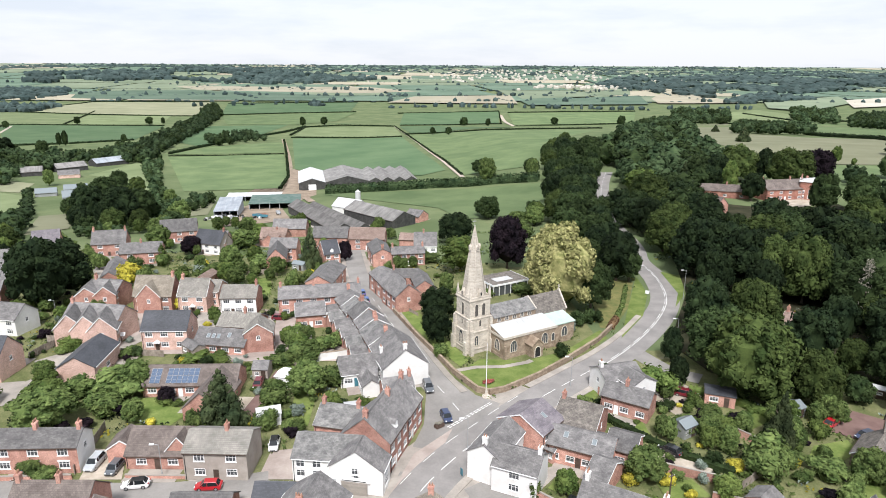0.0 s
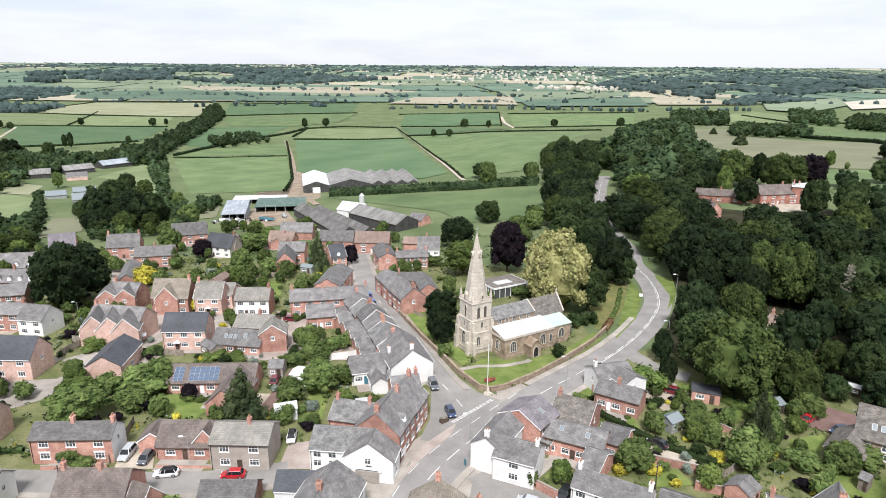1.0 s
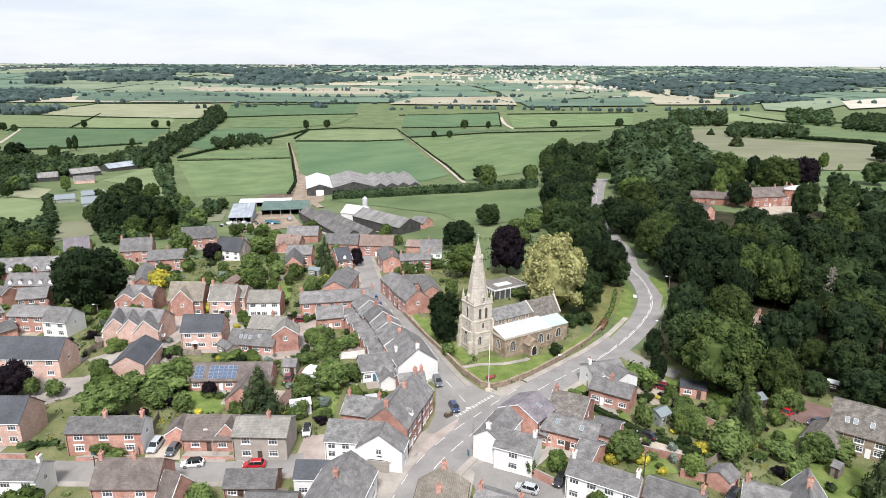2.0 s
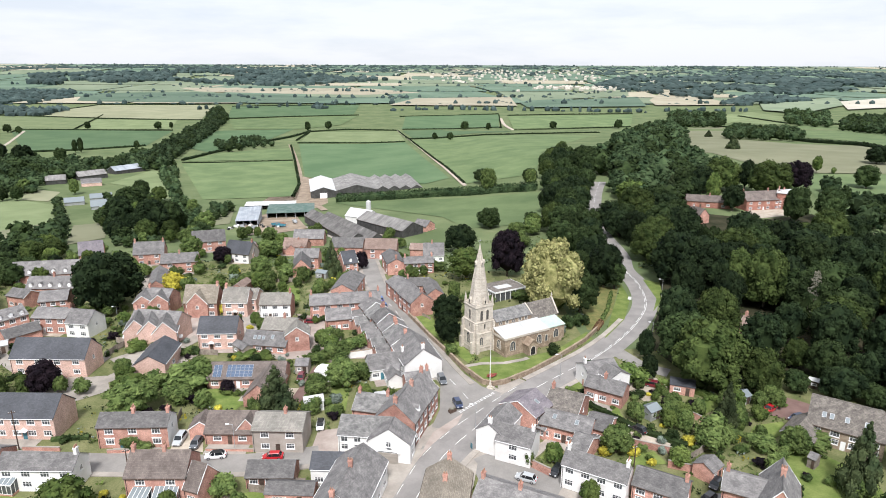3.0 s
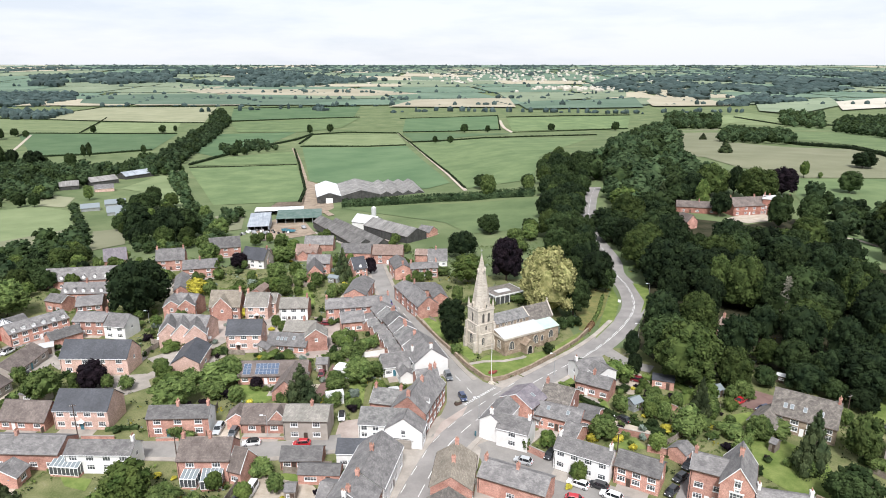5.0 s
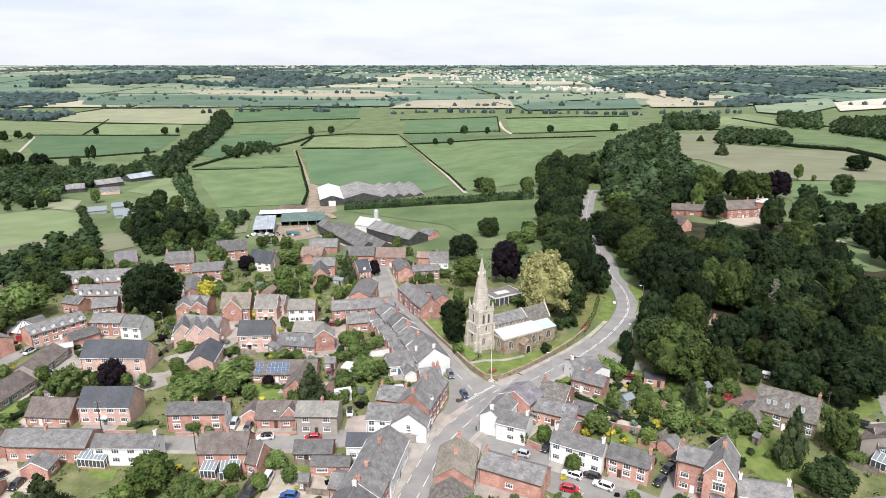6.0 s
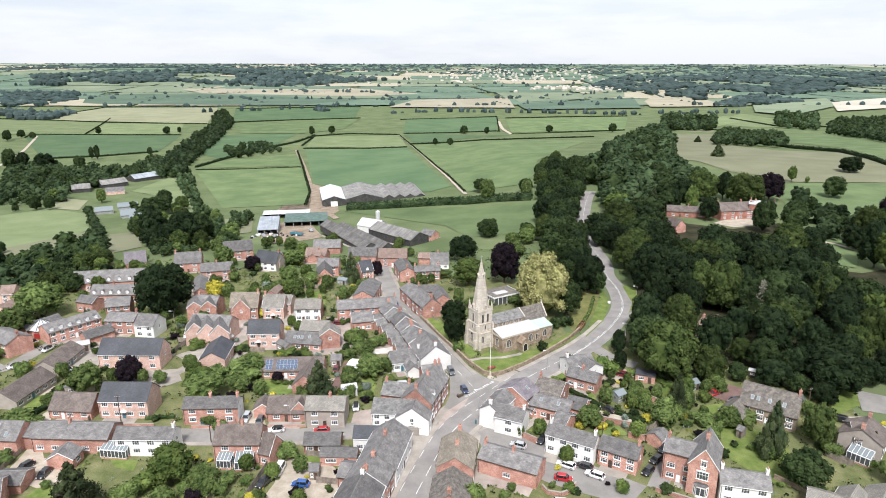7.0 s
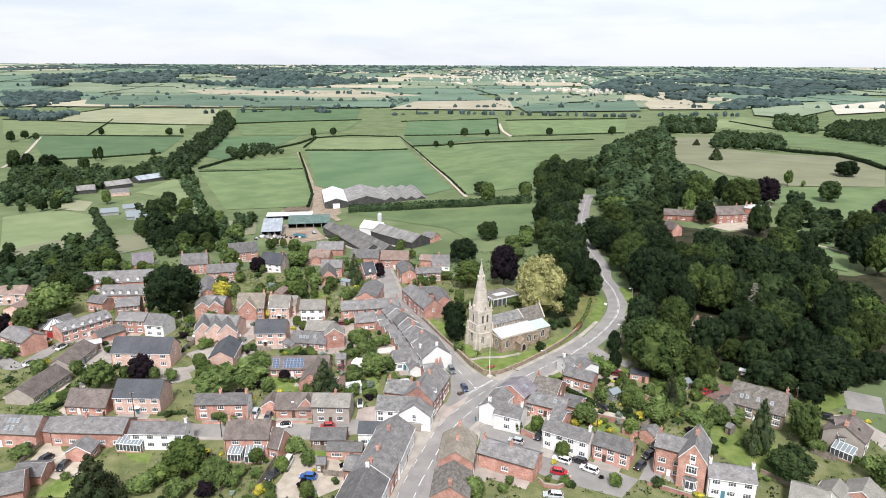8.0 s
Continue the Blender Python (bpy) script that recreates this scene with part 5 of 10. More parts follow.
wood([(-269.8, 511.9), (-257.8, 511.7), (-216.8, 398.2), (-170.2, 288.6), (-139.5, 221.7), (-123.6, 183.9), (-122.5, 164.6), (-133.4, 184.3), (-164.4, 256.4), (-207.2, 353.7), (-235.0, 415.0)], 6.5, (4, 8), (0.9, 1.3), ('dark', 'broad', 'broad', 'fresh', 'dark'), 6, True)
wood([(-382.0, 389.8), (-476.3, 568.1), (-437.0, 553.3), (-399.8, 534.6), (-362.3, 525.2), (-330.5, 542.5), (-328.8, 612.2), (-279.1, 532.7), (-259.8, 476.8), (-296.6, 473.4), (-309.3, 457.7), (-313.3, 414.1), (-323.8, 394.7), (-299.9, 331.3), (-319.9, 326.7), (-350.7, 338.0)], 10, (7, 13), (0.9, 1.3), ('dark', 'broad', 'broad', 'fresh', 'dark'), 7, True)
wood([(-271.5, 307.7), (-269.1, 314.9), (-224.2, 235.6), (-189.9, 170.5), (-195.7, 164.8), (-224.6, 225.7)], 6, (4, 7), (1.0, 1.4), ('broad', 'fresh', 'dark'), 9, True)
wood([(-237.8, 315.9), (-232.7, 333.5), (-207.2, 272.3), (-213.4, 261.4)], 7, (5, 8), (0.9, 1.2), ('dark', 'broad', 'broad', 'fresh', 'dark'), 19, True)
wood([(-188.0, 281.8), (-168.3, 270.3), (-151.2, 280.6), (-139.6, 291.5), (-131.3, 247.9), (-144.6, 209.6), (-155.7, 228.9)], 9, (4, 8), (0.9, 1.2), ('broad', 'dark', 'dark', 'broad', 'dark'), 20, True)
wood([(-168.2, 177.4), (-142.6, 176.3), (-138.8, 154.7), (-159.9, 159.6)], 7, (4, 7), (0.9, 1.2), ('broad', 'dark', 'dark', 'broad', 'dark'), 21, True)
wood([(-472.9, 1416.1), (-373.7, 1116.0), (-320.1, 816.1), (-287.2, 609.1), (-260.4, 490.5), (-271.8, 482.3), (-303.3, 543.9), (-354.1, 790.9), (-389.3, 1003.6), (-464.1, 1328.7)], 11, (8, 14), (0.9, 1.3), ('dark', 'broad', 'broad', 'fresh', 'dark'), 10, True)
wood([(352.9, 613.2), (527.6, 938.5), (524.4, 762.6), (413.6, 557.6)], 13, (11, 15), (0.9, 1.2), ('dark',), 11, True)
wood([(-280.6, 716.7), (-235.5, 757.4), (-198.3, 690.3), (-240.5, 622.2)], 12, (8, 12), (0.8, 1.2), ('broad', 'dark', 'dark', 'broad', 'dark'), 12, True)
wood([(234.7, 251.4), (237.0, 215.6), (192.5, 144.1), (205.8, 135.9), (220.2, 127.0), (249.6, 166.9), (221.6, 185.3)], 11, (10, 14), (0.8, 1.1), ('broad', 'dark', 'dark', 'broad', 'dark'), 14, True)
hedge([(-72.0, 299.0), (-36.5, 293.0), (-2.7, 290.0), (38.4, 281.0), (62.0, 270.0)], 6.0, 5.5, LEAFMID, "dark green wild field hedge", 4.0, 0.6)
hedge([(-260.1, 535.6), (-206.5, 538.9), (-148.4, 550.8)], 1.2, 1.6, LEAFDARK, "dark green wild field hedge", 1.2, 0.6)
hedge([(-174.6, 730.7), (-95.3, 729.9), (-29.8, 721.9)], 2, 1.8, LEAFDARK, "dark green wild field hedge", 1.2, 0.6)
hedge([(-44.5, 922.1), (-19.5, 709.8), (-1.3, 539.5), (12.8, 403.2), (19.5, 332.0)], 2, 1.8, LEAFDARK, "dark green wild field hedge", 1.2, 0.6)
hedge([(-181.9, 765.7), (-183.8, 905.2), (-130.6, 939.4), (-44.5, 922.1)], 2.5, 2.25, LEAFDARK, "dark green wild field hedge", 1.2, 0.6)
hedge([(-25.1, 759.5), (34.3, 756.5), (117.4, 757.2), (261.1, 820.6)], 2.2, 1.9800000000000002, LEAFDARK, "dark green wild field hedge", 1.2, 0.6)
hedge([(-37.0, 939.3), (46.0, 948.0), (134.4, 975.2)], 2.2, 1.9800000000000002, LEAFDARK, "dark green wild field hedge", 1.2, 0.6)
hedge([(146.8, 921.7), (246.2, 947.8), (364.6, 984.6)], 2.4, 2.16, LEAFDARK, "dark green wild field hedge", 1.2, 0.6)
hedge([(-265.5, 552.8), (-253.7, 619.4), (-228.4, 724.6), (-197.5, 819.4), (-185.1, 913.8)], 3, 2.7, LEAFDARK, "dark green wild field hedge", 1.2, 0.6)
hedge([(-569.3, 940.0), (-490.7, 931.4), (-410.9, 931.3)], 2, 1.8, LEAFDARK, "dark green wild field hedge", 1.2, 0.6)
hedge([(-574.0, 940.0), (-641.3, 1163.6), (-670.0, 1254.2)], 2, 1.8, LEAFDARK, "dark green wild field hedge", 1.2, 0.6)
hedge([(-899.5, 1251.5), (-767.4, 1212.8), (-641.3, 1163.6), (-472.1, 1129.1), (-428.0, 1129.4)], 2.2, 1.9800000000000002, LEAFDARK, "dark green wild field hedge", 1.2, 0.6)
hedge([(-827.7, 1238.7), (-829.4, 1583.6), (-669.2, 1587.4), (-531.4, 1571.8)], 2.5, 2.25, LEAFDARK, "dark green wild field hedge", 1.2, 0.6)
hedge([(-478.4, 633.1), (-419.5, 654.0), (-362.6, 700.4)], 2.5, 2.25, LEAFDARK, "dark green wild field hedge", 1.2, 0.6)
hedge([(-648.2, 898.0), (-665.4, 948.7), (-569.3, 940.0)], 2, 1.8, LEAFDARK, "dark green wild field hedge", 1.2, 0.6)
hedge([(-384.3, 1153.4), (-274.0, 1204.7), (-134.2, 1246.6)], 2.5, 2.25, LEAFDARK, "dark green wild field hedge", 1.2, 0.6)
hedge([(-159.3, 1580.3), (-336.0, 1557.7), (-473.3, 1518.8)], 3, 2.7, LEAFDARK, "dark green wild field hedge", 1.2, 0.6)
hedge([(424.8, 587.6), (421.5, 553.4), (441.3, 501.0), (408.6, 382.8)], 4.5, 4.5, LEAFDARK, "dark green wild field hedge", 1.2, 0.6)
hedge([(208.1, 179.8), (232.7, 175.1)], 3.5, 4, LEAFDARK, "dark evergreen park hedge", 1.6, 0.5)
band("track", [(187.0, 142.4), (194.5, 134.6), (196.9, 122.3)], -1.2, 1.2, GRAVEL, 0.55, "pale path across the park clearing", "track")
hedge([(454.3, 984.7), (516.0, 1004.2), (552.7, 947.5)], 2.5, 2.25, LEAFDARK, "dark green wild field hedge", 1.2, 0.6)
hedge([(672.4, 1213.8), (680.3, 1045.6), (875.5, 1004.7)], 3, 2.7, LEAFDARK, "dark green wild field hedge", 1.2, 0.6)
hedge([(-47.1, 1206.9), (63.4, 1234.9), (168.5, 1278.7)], 2.5, 2.25, LEAFDARK, "dark green wild field hedge", 1.2, 0.6)
hedge([(181.7, 1236.2), (320.4, 1266.0), (467.9, 1282.4)], 2.5, 2.25, LEAFDARK, "dark green wild field hedge", 1.2, 0.6)
hedge([(166.6, 1264.2), (132.1, 965.9)], 2, 1.8, LEAFDARK, "dark green wild field hedge", 1.2, 0.6)
hedge([(-107.2, 324.4), (-112.8, 385.5), (-145.8, 550.7), (-177.1, 698.2)], 2.2, 1.9800000000000002, LEAFDARK, "dark green wild field hedge", 1.2, 0.6)
hedge([(-118.4, 18.0), (-114.3, 15.3), (-119.9, 3.6), (-125.3, -4.0)], 1.6, 1.4, LEAF, "clipped green garden hedge", 5, 0.28)
hedge([(-126.1, -20.0), (-121.9, -11.3)], 1.8, 1.6, LEAFDARK, "dark green clipped hedge", 5, 0.28)
hedge([(34.8, 33.0), (36.6, 36.2), (38.4, 39.5)], 1.4, 2.0, LEAFRUST, "rusty brown scrub at the churchyard corner", 6, 0.3)
hedge([(38.6, 40.0), (43.5, 50.0), (49.6, 66.0)], 1.3, 1.2, LEAFGARDEN, "low green hedge along the verge", 6, 0.28)
hedge([(26.3, 12.3), (32.3, 6.7), (36.8, -0.1)], 1.4, 1.6, LEAF, "clipped green garden hedge", 5, 0.28)
hedge([(-93.5, -19.3), (-86.1, -18.7)], 1.2, 1.2, LEAF, "low green garden hedge", 5, 0.28)
hedge([(13.8, -12.6), (21.2, -9.5), (28.5, -19.5), (37.2, -27.2)], 1.5, 1.6, LEAF, "mixed green garden hedge", 5, 0.28)
hedge([(41.4, 0.5), (48.7, -4.3), (53.1, -10.7)], 1.6, 2.2, LEAFLIGHT, "bright green clipped hedge", 5, 0.28)


# ---- the far country: hedged fields, tree rows and woods up to the hills ----
far_rng = random.Random(23)
# Distance haze is put into these base colours: lighter and bluer than near ones.
HAZEWOOD = leafy("far_woodland", (0.032, 0.05, 0.048), (0.06, 0.083, 0.076), 40.0)
HAZEGREEN = surface("hazy_far_crop", (0.1, 0.15, 0.105), (0.14, 0.195, 0.14), 120.0, 0.95, 0.04, 0.2, gloss=0.08)
HAZELIGHT = surface("hazy_far_pasture", (0.16, 0.2, 0.13), (0.22, 0.26, 0.175), 120.0, 0.95, 0.04, 0.15, gloss=0.08)
HAZETAN = surface("hazy_far_ripe_crop", (0.3, 0.275, 0.2), (0.37, 0.34, 0.255), 120.0, 0.95, 0.04, 0.12, gloss=0.08)
HAZECREAM = surface("hazy_far_stubble", (0.42, 0.395, 0.32), (0.5, 0.475, 0.4), 120.0, 0.95, 0.04, 0.1, gloss=0.08)
far_mats = (HAZEGREEN, HAZEGREEN, HAZELIGHT, HAZETAN, HAZEGREEN, HAZELIGHT, HAZEGREEN)
far_v = {m: ([], []) for m in (HAZEGREEN, HAZELIGHT, HAZETAN)}
hedge_spots = []
rows_y = [1600]
while rows_y[-1] < 4600:
    rows_y.append(rows_y[-1] + far_rng.uniform(130, 260) * (0.7 + rows_y[-1] / 4000))
for y0, y1 in zip(rows_y, rows_y[1:]):
    reach = y1 * 0.85 + 200
    x = -reach + far_rng.uniform(-100, 100)
    while x < reach:
        w = far_rng.uniform(160, 420)
        skew = far_rng.uniform(-60, 60)
        m = far_rng.choice(far_mats)
        v, f = far_v[m]
        cols = 5
        k = len(v)
        for b in range(cols + 1):
            for a in range(cols + 1):
                px = x + 8 + (w - 16) * a / cols + skew * b / cols
                py = y0 + 8 + (y1 - y0 - 16) * b / cols + 0.05 * (px % 300)
                v.append((px, py, land(px, py) + 2.0 + 0.0006 * py))
        f += [(k + b * 6 + a, k + b * 6 + a + 1, k + b * 6 + a + 7, k + b * 6 + a + 6) for b in range(cols) for a in range(cols)]
        n = int(w / 20)
        for i in range(n):
            if far_rng.random() < 0.5:
                px = x + w * i / n
                big = far_rng.random() < 0.3
                hedge_spots.append((px, y0 + far_rng.uniform(-6, 6), far_rng.uniform(10, 16) if big else far_rng.uniform(3, 6), far_rng.uniform(12, 20)))
        for i in range(int((y1 - y0) / 40)):
            if far_rng.random() < 0.5:
                t = i / ((y1 - y0) / 40)
                hedge_spots.append((x + skew * t, y0 + (y1 - y0) * t, far_rng.uniform(4, 9), far_rng.uniform(9, 14)))
        x += w
FAR_WOODS = (
    ([(-1497.5, 2467.0), (-1693.5, 2843.0), (-1569.1, 2915.7), (-1442.8, 2973.3), (-1148.8, 3183.2), (-932.3, 3314.8), (-555.7, 3143.8), (-125.4, 2875.3), (-414.0, 2531.8), (-579.9, 2450.0), (-881.3, 2572.9), (-1072.7, 2661.2), (-1229.8, 2537.7), (-1453.2, 2676.8), (-1393.5, 2444.7)], 36, (16, 26)),
    ([(-1193.5, 1745.4), (-1400.4, 2111.6), (-1338.0, 2167.7), (-1162.5, 2122.2), (-1032.8, 1855.1), (-1011.7, 1615.2), (-1101.6, 1591.4)], 24, (10, 17)),
    ([(-880.0, 1220.6), (-997.3, 1416.8), (-827.3, 1331.5), (-814.8, 1421.7), (-776.2, 1222.4)], 17, (10, 16)),
    ([(736.5, 2545.0), (1058.2, 3178.5), (2727.5, 3538.0), (2057.3, 2620.2), (1279.0, 2012.9), (1104.7, 2287.3), (855.0, 1771.9), (827.4, 2047.8), (814.9, 2213.2), (664.6, 2206.5)], 46, (13, 22)),
    ([(794.7, 1564.8), (1164.4, 2060.5), (1149.8, 1732.4), (907.0, 1567.9)], 24, (10, 17)),
    ([(-262.9, 1416.9), (-287.6, 1638.4), (-207.2, 1641.0), (-187.2, 1438.2)], 15, (9, 14)),
)
for outline, gap, highs in FAR_WOODS:
    xs, ys = [q[0] for q in outline], [q[1] for q in outline]
    for i in range(int((max(xs) - min(xs)) * (max(ys) - min(ys)) / gap ** 2)):
        x, y = far_rng.uniform(min(xs), max(xs)), far_rng.uniform(min(ys), max(ys))
        if inside(outline, x, y) and math.sin(x / 120) + math.sin(y / 140 + x / 300) > -1.1:
            hedge_spots.append((x, y, far_rng.uniform(*highs), gap * far_rng.uniform(0.8, 1.4)))
TREE_ROWS = (
    ([(-934.5, 1937.1), (-734.7, 1945.2)], 17),
    ([(-708.4, 1946.2), (-607.0, 1870.1)], 14),
    ([(-560.3, 1924.7), (-473.7, 1776.3)], 16),
    ([(-469.9, 1875.1), (-5.1, 1815.7)], 13),
    ([(74.2, 1413.2), (250.5, 1381.8), (520.7, 1320.6)], 13),
    ([(546.1, 1353.3), (770.0, 1356.9)], 12),
    ([(-501.5, 1419.6), (-161.7, 1612.5)], 26),
    ([(-76.7, 1376.0), (52.8, 1430.5)], 16),
    ([(-971.2, 2436.5), (-2.4, 2099.9)], 34),
    ([(-1085.6, 2035.5), (-744.5, 2121.8)], 40),
    ([(294.6, 1902.9), (752.1, 2180.6)], 24),
    ([(268.3, 1623.3), (686.0, 1890.3)], 40),
)
for line, gap in TREE_ROWS:
    for a, b in zip(line, line[1:]):
        n = max(1, int(math.dist(a, b) / gap))
        for i in range(n):
            t = (i + far_rng.uniform(-1.3, 1.3)) / n
            if far_rng.random() < 0.25:
                continue
            hedge_spots.append((a[0] + (b[0] - a[0]) * t, a[1] + (b[1] - a[1]) * t + far_rng.uniform(-9, 9), far_rng.uniform(4, 15), far_rng.uniform(6, 18)))
for i in range(420):
    x, y = far_rng.uniform(-2600, 2600), far_rng.uniform(3400, 4650)
    for k in range(5):
        hedge_spots.append((x + far_rng.gauss(0, 70), y + far_rng.gauss(0, 16), far_rng.uniform(7, 13), far_rng.uniform(24, 44)))
drape("field", [(-980.3, 2461.6), (-942.8, 2547.6), (-411.7, 2511.4), (-218.2, 2368.9), (7.5, 2101.3), (-190.5, 1996.8), (-480.8, 2059.3), (-752.7, 2148.1)], HAZETAN, 3.4, "distant tan ripening field", "field", 60)
drape("field", [(-346.3, 2752.1), (-104.2, 3069.8), (124.0, 2947.3), (443.1, 2984.2), (410.9, 2762.7), (-237.4, 2627.5)], HAZECREAM, 3.4, "distant pale stubble field", "field", 60)
drape("field", [(-943.8, 1700.7), (-1097.8, 2060.9), (-764.1, 2122.3), (-178.7, 1839.0), (-334.1, 1634.4), (-562.7, 1628.7), (-848.9, 1661.5)], HAZEGREEN, 3.4, "distant green crop field tinted with bluish haze", "field", 60)
drape("field", [(-1429.2, 2511.0), (-1456.2, 2727.9), (-1331.9, 2688.8), (-1242.3, 2521.9)], HAZELIGHT, 3.4, "distant light green pasture", "field", 60)
drape("field", [(-1092.9, 2586.2), (-1095.2, 2788.4), (-967.1, 2732.3), (-896.2, 2580.2)], HAZELIGHT, 3.4, "distant light green pasture", "field", 60)
drape("field", [(-1675.2, 2553.7), (-1552.6, 2556.5), (-1313.0, 2386.1), (-1281.4, 2202.6), (-1463.3, 2195.2)], HAZEGREEN, 3.4, "distant green crop field tinted with bluish haze", "field", 60)
drape("field", [(-82.3, 1544.9), (-13.7, 1819.9), (286.0, 1906.1), (246.8, 1515.6)], HAZETAN, 3.4, "distant tan ripening field", "field", 60)
drape("field", [(299.3, 1933.3), (513.0, 2093.9), (761.2, 2208.1), (676.9, 1947.0), (291.1, 1713.7)], HAZELIGHT, 3.4, "distant light green pasture", "field", 60)
drape("field", [(272.6, 1649.6), (696.3, 1920.5), (578.6, 1504.1), (264.2, 1460.9)], HAZEGREEN, 3.4, "distant green crop field tinted with bluish haze", "field", 60)
drape("field", [(672.2, 1746.7), (839.9, 2105.1), (906.5, 1927.9), (843.6, 1564.6), (692.8, 1542.9), (614.8, 1541.3)], HAZETAN, 3.4, "distant tan ripening field", "field", 60)
drape("field", [(1063.3, 2192.0), (1221.2, 2438.5), (1385.4, 2349.8), (1252.4, 2145.2)], HAZELIGHT, 3.4, "distant light green pasture", "field", 60)
drape("field", [(949.5, 1645.8), (1322.0, 1888.8), (1151.2, 1571.2), (847.2, 1272.3), (809.9, 1365.6)], HAZELIGHT, 3.4, "distant light green pasture", "field", 60)
drape("field", [(1215.2, 1694.7), (1529.2, 1895.6), (1223.4, 1479.8), (1029.3, 1385.9)], HAZECREAM, 3.4, "distant pale stubble field", "field", 60)
wood([(429.1, 977.0), (536.5, 1241.6), (635.1, 1213.1), (516.5, 957.2)], 15, (11, 17), (0.95, 1.25), ("dark", "broad"), 40, True)
wood([(667.1, 1021.2), (824.5, 1294.3), (873.6, 1231.7), (708.3, 957.9)], 15, (11, 17), (0.95, 1.25), ("dark", "broad"), 41, True)
wood([(697.7, 916.7), (842.8, 1106.0), (975.8, 1146.9), (594.6, 635.0)], 15, (11, 17), (0.95, 1.25), ("dark", "broad"), 42, True)
town_v, town_f = [], []
for i in range(260):
    x, y = (far_rng.gauss(560, 330), far_rng.uniform(2780, 3900)) if i % 4 else (far_rng.gauss(600, 110), far_rng.gauss(2330, 60))
    w, d, hh, a = far_rng.uniform(5, 9), far_rng.uniform(4, 5), far_rng.uniform(6, 9), far_rng.uniform(0, 3)
    k, z = len(town_v), land(x, y)
    for lx, ly, lz in ((-w, -d, 0), (w, -d, 0), (w, d, 0), (-w, d, 0), (-w, -d, hh), (w, -d, hh), (w, d, hh), (-w, d, hh), (-w, 0, hh + 4), (w, 0, hh + 4)):
        town_v.append((x + lx * math.cos(a) - ly * math.sin(a), y + lx * math.sin(a) + ly * math.cos(a), z + lz))
    town_f += [tuple(k + q for q in t) for t in ((0, 1, 5, 4), (1, 2, 6, 9, 5), (2, 3, 7, 6), (3, 0, 4, 8, 7), (4, 5, 9, 8), (6, 7, 8, 9))]
single("far_town", mesh_of("far_town", town_v, town_f, CREAM), "distant town of pale houses below the hills", "town", kind="stuff")
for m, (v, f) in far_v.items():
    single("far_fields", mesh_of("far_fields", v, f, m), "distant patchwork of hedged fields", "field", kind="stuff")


def low_canopy(name, spots, material, label):
    """Very far trees: one lumpy low crown each, all in one mesh."""
    rng = np.random.default_rng(5)
    ball = bmesh.new()
    bmesh.ops.create_icosphere(ball, subdivisions=1, radius=1)
    bv = np.array([q.co for q in ball.verts if q.co.z > -0.5])
    keep = {q.index: i for i, q in enumerate([q for q in ball.verts if q.co.z > -0.5])}
    bf = [tuple(keep[q.index] for q in t.verts) for t in ball.faces if all(q.index in keep for q in t.verts)]
    ball.free()
    v, f = [], []
    for x, y, hh, ww in spots:
        s = len(v)
        lump = 1 + rng.uniform(-0.25, 0.25, (len(bv), 1))
        v += list(map(tuple, np.array((x, y, land(x, y) + hh * 0.35)) + bv * lump * (ww * 0.5, ww * 0.5, hh * 0.65)))
        f += [tuple(s + i for i in t) for t in bf]
    return single(name, mesh_of(name, v, f, material), label, "woodland", kind="stuff")


low_canopy("far_woodland", hedge_spots, HAZEWOOD, "distant hedgerow trees and copses")

# ---- the church ----
CH = at(5.65, 16.5, 28)
church = thing("church", "pale limestone parish church with broach spire and ironstone aisle", "church", CH)


def arch_points(w, h, n=5):
    """Outline of a pointed arch standing on z 0."""
    spring = h - w * 0.8
    pts = [(-w / 2, 0), (w / 2, 0), (w / 2, spring)]
    for i in range(1, n):
        t = i / n
        pts.append((w / 2 * math.cos(t * math.pi / 2) ** 0.8, spring + (h - spring) * math.sin(t * math.pi / 2)))
    pts.append((0, h))
    for i in range(n - 1, 0, -1):
        t = i / n
        pts.append((-w / 2 * math.cos(t * math.pi / 2) ** 0.8, spring + (h - spring) * math.sin(t * math.pi / 2)))
    pts.append((-w / 2, spring))
    return pts


def arch_window(parent, m, w, h, name="window", fill=GLASS, lights=2):
    """A pointed opening with a stone surround, mullions and a dark pane, on a wall that faces local -y."""
    inner, outer = arch_points(w, h), [(x * (1 + 0.3 / w), z * (1 + 0.16 / h) - 0.08) for x, z in arch_points(w, h)]
    s = Shape()
    n = len(inner)
    for i in range(n):
        j = (i + 1) % n
        a, b, c, d = outer[i], outer[j], inner[j], inner[i]
        s.face([(a[0], -0.1, a[1]), (b[0], -0.1, b[1]), (c[0], -0.1, c[1]), (d[0], -0.1, d[1])])
        s.face([(b[0], -0.1, b[1]), (a[0], -0.1, a[1]), (a[0], 0.05, a[1]), (b[0], 0.05, b[1])])
        s.face([(d[0], -0.1, d[1]), (c[0], -0.1, c[1]), (c[0], 0.05, c[1]), (d[0], 0.05, d[1])])
    for k in range(1, lights):
        x = -w / 2 + w * k / lights
        s.box(x - 0.06, -0.08, 0, x + 0.06, 0.0, h * 0.78)
    win = child(name, s.mesh(name, LIMESTONE), parent, m)
    p = Shape().face([(x, -0.015, z) for x, z in inner])
    child("pane" if fill is GLASS else "boarding", p.mesh("pane", fill), win)
    return win


def stone_block(name, x0, y0, x1, y1, z0, z1, material, parent=church):
    return child(name, Shape().box(x0, y0, z0, x1, y1, z1).mesh(name, material), parent)


